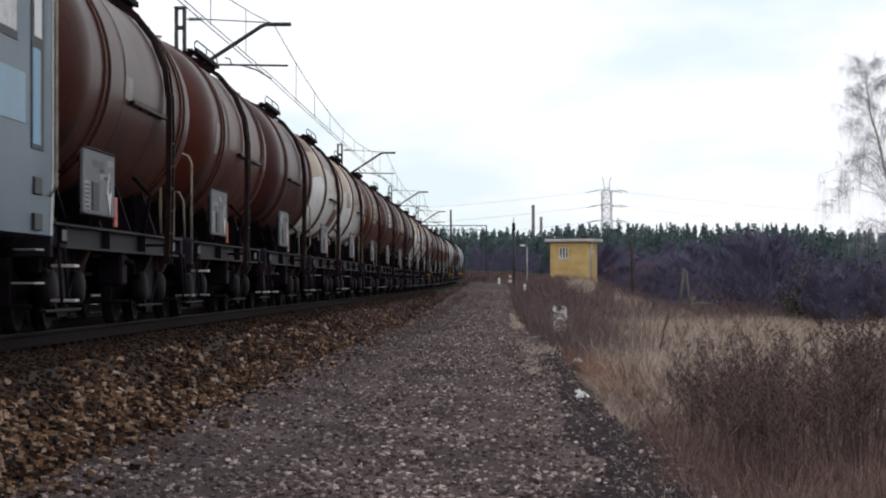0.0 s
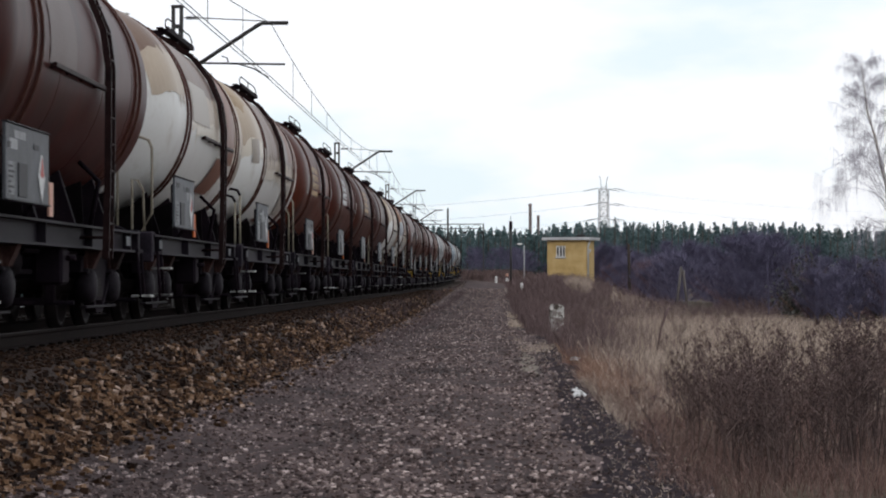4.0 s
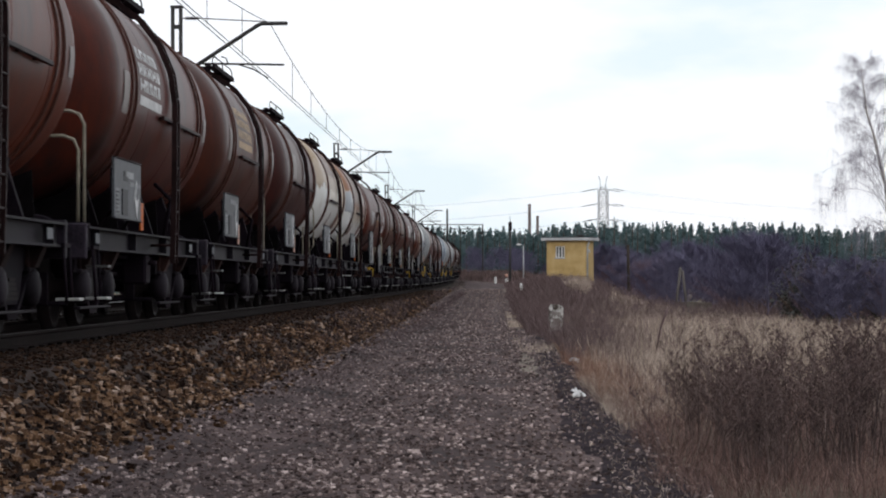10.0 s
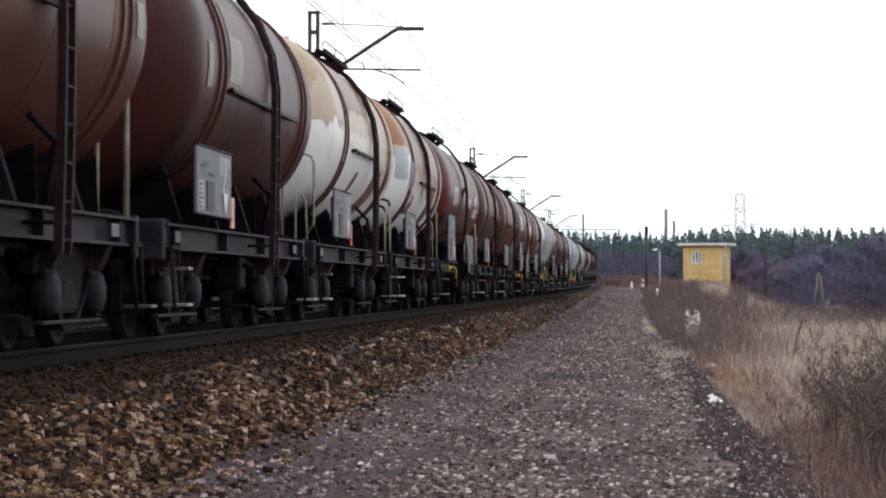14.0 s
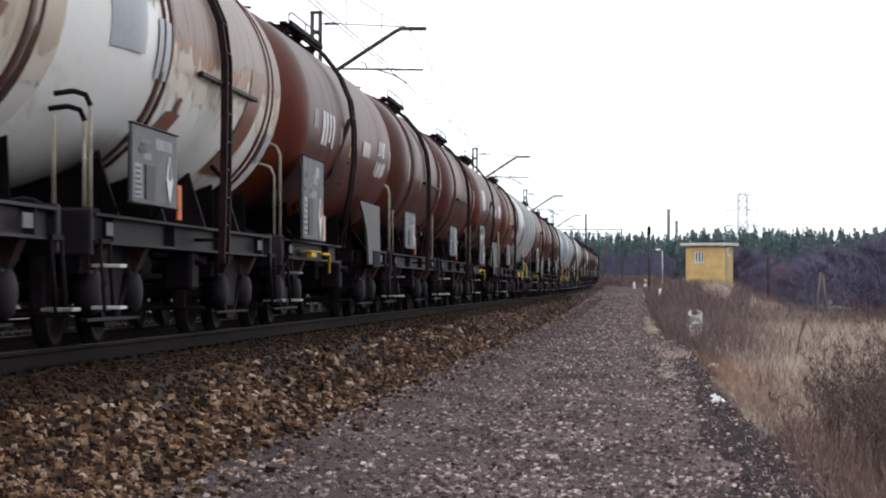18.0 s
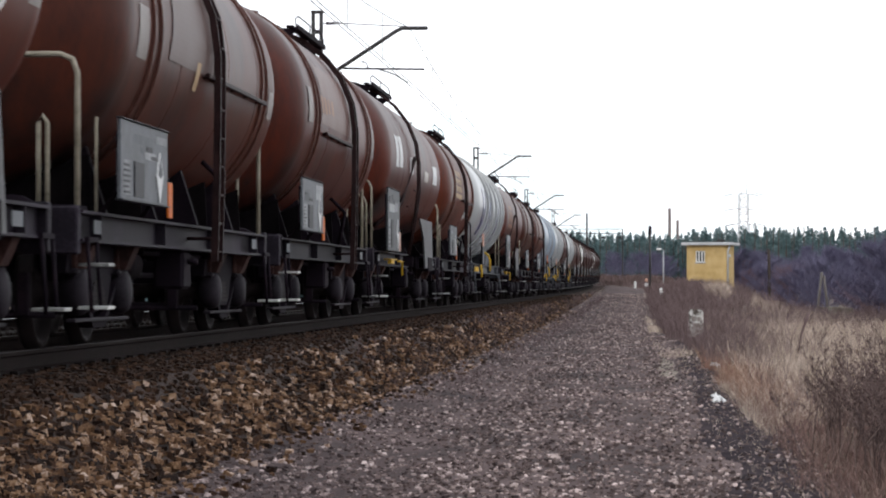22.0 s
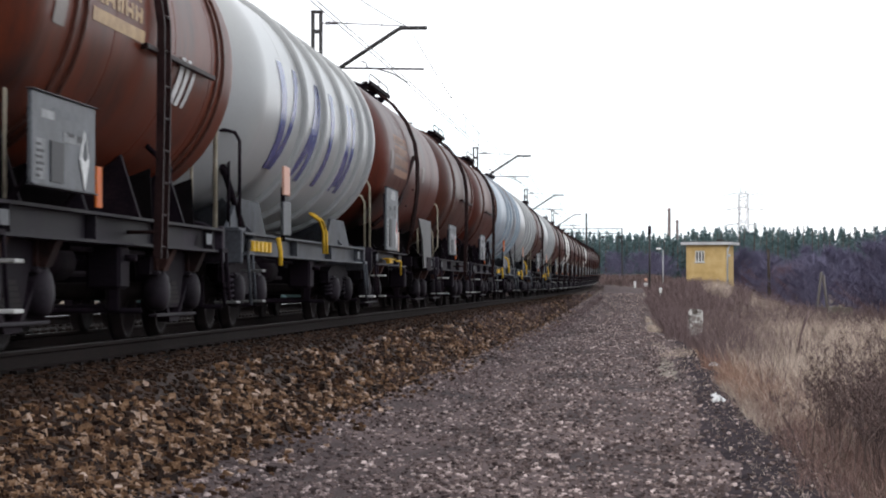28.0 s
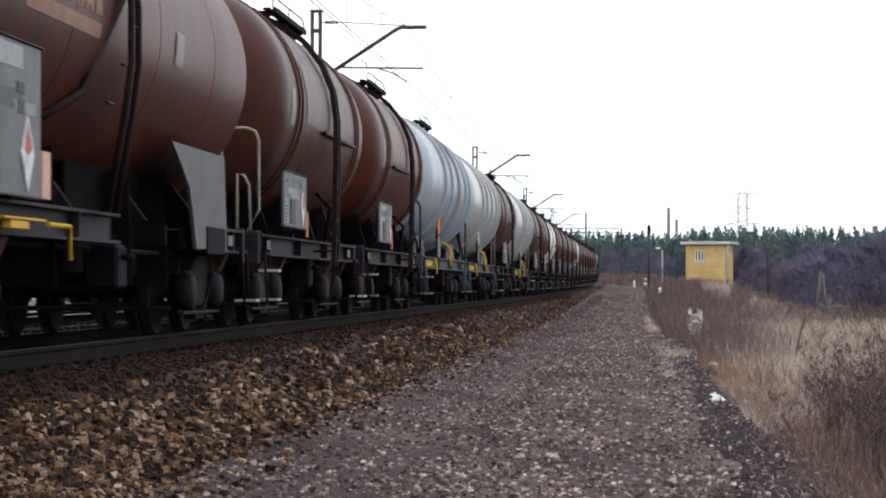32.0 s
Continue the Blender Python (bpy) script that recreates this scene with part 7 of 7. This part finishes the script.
blades(scatter(3200, 160, 330, lambda y: 0.75 if y < 262 else far_right(y) - 0.4, lambda y: 4.4, 1.0, 31, clumps), 31, (0.3, 0.9), (0.008, 0.014), (0.1, 0.8), "brown_weed", "path_end_weeds", "dead brown weeds where the path bends")
blades(scatter(9000, 330, 560, far_right, 9.0, 1.0, 32), 32, (0.5, 1.6), (0.012, 0.02), (0.1, 0.8), "dark_weed", "bend_weeds", "tall dead weeds beyond the bend of the path")
blades(scatter(2600, 52, 112, lambda y: 0.40 + 0.25 * noise.noise((y * 0.2, 3.0, 4.0)), 1.15, 1.0, 33, lambda x, y: max(0.0, 0.3 + 1.6 * noise.noise((x * 0.6, y * 0.11, 14.0)))), 33, (0.04, 0.2), (0.004, 0.008), (0.3, 1.3), "straw", "path_edge_tuft", "pale flattened grass on the verge of the path")
blades([(x, y, z) for x, y, z in scatter(900, 122, 136, 3.2, 4.6, 1.0, 34, lambda x, y: max(0.0, 1 - ((x - 3.9) / 0.7) ** 2 - ((y - 129) / 7) ** 2))], 34, (0.25, 0.75), (0.006, 0.01), (0.2, 0.9), "straw", "pale_bush", "pale rounded tuft of dry stalks below the hut")
blades(scatter(3000, 17, 60, 0.75, 1.4, 1.2, 6, clumps), 16, (0.03, 0.10), (0.005, 0.010), (0.3, 0.9), "straw", "edge_grass", "short dry grass on the path's edge")
blades([(x, y, z + 0.05) for x, y, z in scatter(3200, 36, 190, lambda y: -3.0, lambda y: -2.2, 1.0, 8, clumps)], 17, (0.04, 0.18), (0.005, 0.010), (0.2, 0.9), "brown_weed", "toe_weeds", "dead weeds at the foot of the ballast")


def bank_spots(n, s0, s1, seed):
    rr = random.Random(seed)
    out = []
    while len(out) < n:
        s, o = s0 + (s1 - s0) * rr.random(), rr.uniform(1.9, 2.65)
        if rr.random() < 1.1 * max(0.0, 0.35 + noise.noise((s * 0.12, o * 1.2, 6.0))):
            x, y, _ = track(s, o)
            out.append((x, y, bank_z(o, s) - 0.02))
    return out


blades(bank_spots(5200, 34, 290, 41), 41, (0.05, 0.26), (0.004, 0.009), (0.2, 1.0), "brown_weed", "bank_weeds", "dead brown weeds on the ballast bank")


def dead_weed_mesh(seed):
    """A dead herb: stiff upright stems with side shoots and dry seed heads."""
    rr = random.Random(seed)
    stems, heads = Geo(), Geo()
    for k in range(9):
        a, r = rr.uniform(0, 6.283), rr.uniform(0, 0.26)
        x, y = r * math.cos(a), r * math.sin(a)
        h = rr.uniform(0.55, 1.0)
        lx, ly = rr.gauss(0, 0.17), rr.gauss(0, 0.17)
        pts = [Vector((x, y, -0.05)), Vector((x + lx * 0.4, y + ly * 0.4, h * 0.5)), Vector((x + lx, y + ly, h))]
        stems.tube([tuple(p) for p in pts], [0.0040, 0.0031, 0.0018], 4, False)
        for q in range(16):
            u = rr.uniform(0.3, 0.98) ** 0.7
            o = pts[0].lerp(pts[1], u * 2) if u < 0.5 else pts[1].lerp(pts[2], u * 2 - 1)
            b = rr.uniform(0, 6.283)
            ln = rr.uniform(0.07, 0.24) * (1.2 - u)+0.03
            e = o + Vector((math.cos(b) * ln * 0.75, math.sin(b) * ln * 0.75, ln * rr.uniform(0.5, 1.0)))
            stems.tube([tuple(o), tuple(e)], [0.0028, 0.0014], 3, False, False)
            for s in range(7):
                c = o.lerp(e, rr.uniform(0.75, 1.1)) + Vector((rr.uniform(-1, 1), rr.uniform(-1, 1), rr.uniform(-1, 1))) * 0.012
                d = rr.uniform(0.005, 0.013)
                w = Vector((rr.uniform(-1, 1), rr.uniform(-1, 1), rr.uniform(-1, 1))).normalized() * d
                t = Vector((0, 0, d)) + w.cross(Vector((0, 0, 1))) * 0.6
                n0 = len(heads.v)
                heads.v += [tuple(c - w), tuple(c + w), tuple(c + t)]
                heads.f.append((n0, n0 + 1, n0 + 2))
                heads.s.append(False)
    return stems.mesh("stems", "weed_stem"), heads.mesh("seed_heads", "dark_weed")


weeds = [dead_weed_mesh(60 + k) for k in range(6)]
for k in range(50):
    y = 17.0 + 7.5 * rnd.random()
    x = 1.4 + 0.03 * (y - 17) + (1.9 + 0.1 * (y - 17)) * rnd.choice((0.04, 0.2, 0.26, 0.42, 0.5, 0.62, 0.7, 0.85, 0.95)) + rnd.gauss(0, 0.07)
    s = rnd.uniform(0.55, 1.1) * (0.90 + 0.16 * max(0.0, min(1.4, x - 1.4)))
    plant("dead_weed", weeds[k % 6], ("stalk_tuft", "seed_head"), pose(x, y, ground_z(x, y), 0, 0, rnd.uniform(0, 360)) @ Matrix.Diagonal((s, s, s, 1)), "dead dark brown weed with dry seed heads", "weed", "dead weeds beside the path")
for k in range(22):
    y = 34 + 100 * rnd.random()
    x = 1.6 + rnd.random() * (0.9 + 0.05 * y)
    s = rnd.uniform(0.4, 0.75)
    plant("dead_weed", weeds[k % 6], ("stalk_tuft", "seed_head"), pose(x, y, ground_z(x, y), 0, 0, rnd.uniform(0, 360)) @ Matrix.Diagonal((s, s, s, 1)), "dead brown weed standing in dry grass", "weed", "dead weeds in the grass")
for x, y, s in ((-2.95, 34, 0.35), (-3.05, 38, 0.4), (-2.75, 62, 0.5), (-2.95, 72, 0.55), (-3.0, 120, 0.8), (-2.9, 128, 0.8), (-3.1, 52, 0.4), (-3.0, 205, 0.9), (-2.8, 232, 1.0), (-3.1, 256, 1.1)):
    plant("dead_weed", weeds[int(y) % 6], ("stalk_tuft", "seed_head"), pose(x, y, 0.05 + path_rise(y), 0, 0, 50 * s) @ Matrix.Diagonal((s * 1.3, s * 1.3, s, 1)), "small dead weed at the foot of the ballast", "weed", "dead weeds on the ballast")


# ---- what moves ----
def gone(t):
    """Metres that the train has run at t seconds."""
    ts = [0, 3.5, 7, 11, 14.5, 17, 21, 25, 28, 32]
    ss = [0, 24.7, 49.0, 76.9, 101.2, 118.4, 145.7, 173.5, 194.8, 223.4]
    return float(np.interp(t, ts, ss))


def motions():
    times = [0, 3.5, 7, 11, 14.5, 17, 21, 25, 28, 32]
    for centre, w in TRAIN + [(25.1 - 8.6, loco)]:
        rows = []
        for t in times:
            s = centre - gone(t)
            x, y, a = track(s)
            rows.append((t, Matrix.Translation((x, y, RAIL_Z + rise(s))) @ Matrix.Rotation(a, 4, "Z")))
        walk(w, rows)
    # every wheelset rolls alike: one turning is keyed and shared
    first = None
    for centre, w in TRAIN + [(0, loco)]:
        for o in w.children_recursive:
            if o.name.split(".")[0] != "wheelset":
                continue
            if first is None:
                first = o
                walk(o, [(k / 10, Matrix.Rotation(gone(k / 10) / 0.46, 4, "X")) for k in range(321)])
            else:
                o.rotation_mode = "QUATERNION"
                o.animation_data_create()
                o.animation_data.action = first.animation_data.action
                o.animation_data.action_slot = first.animation_data.action_slot


motions()
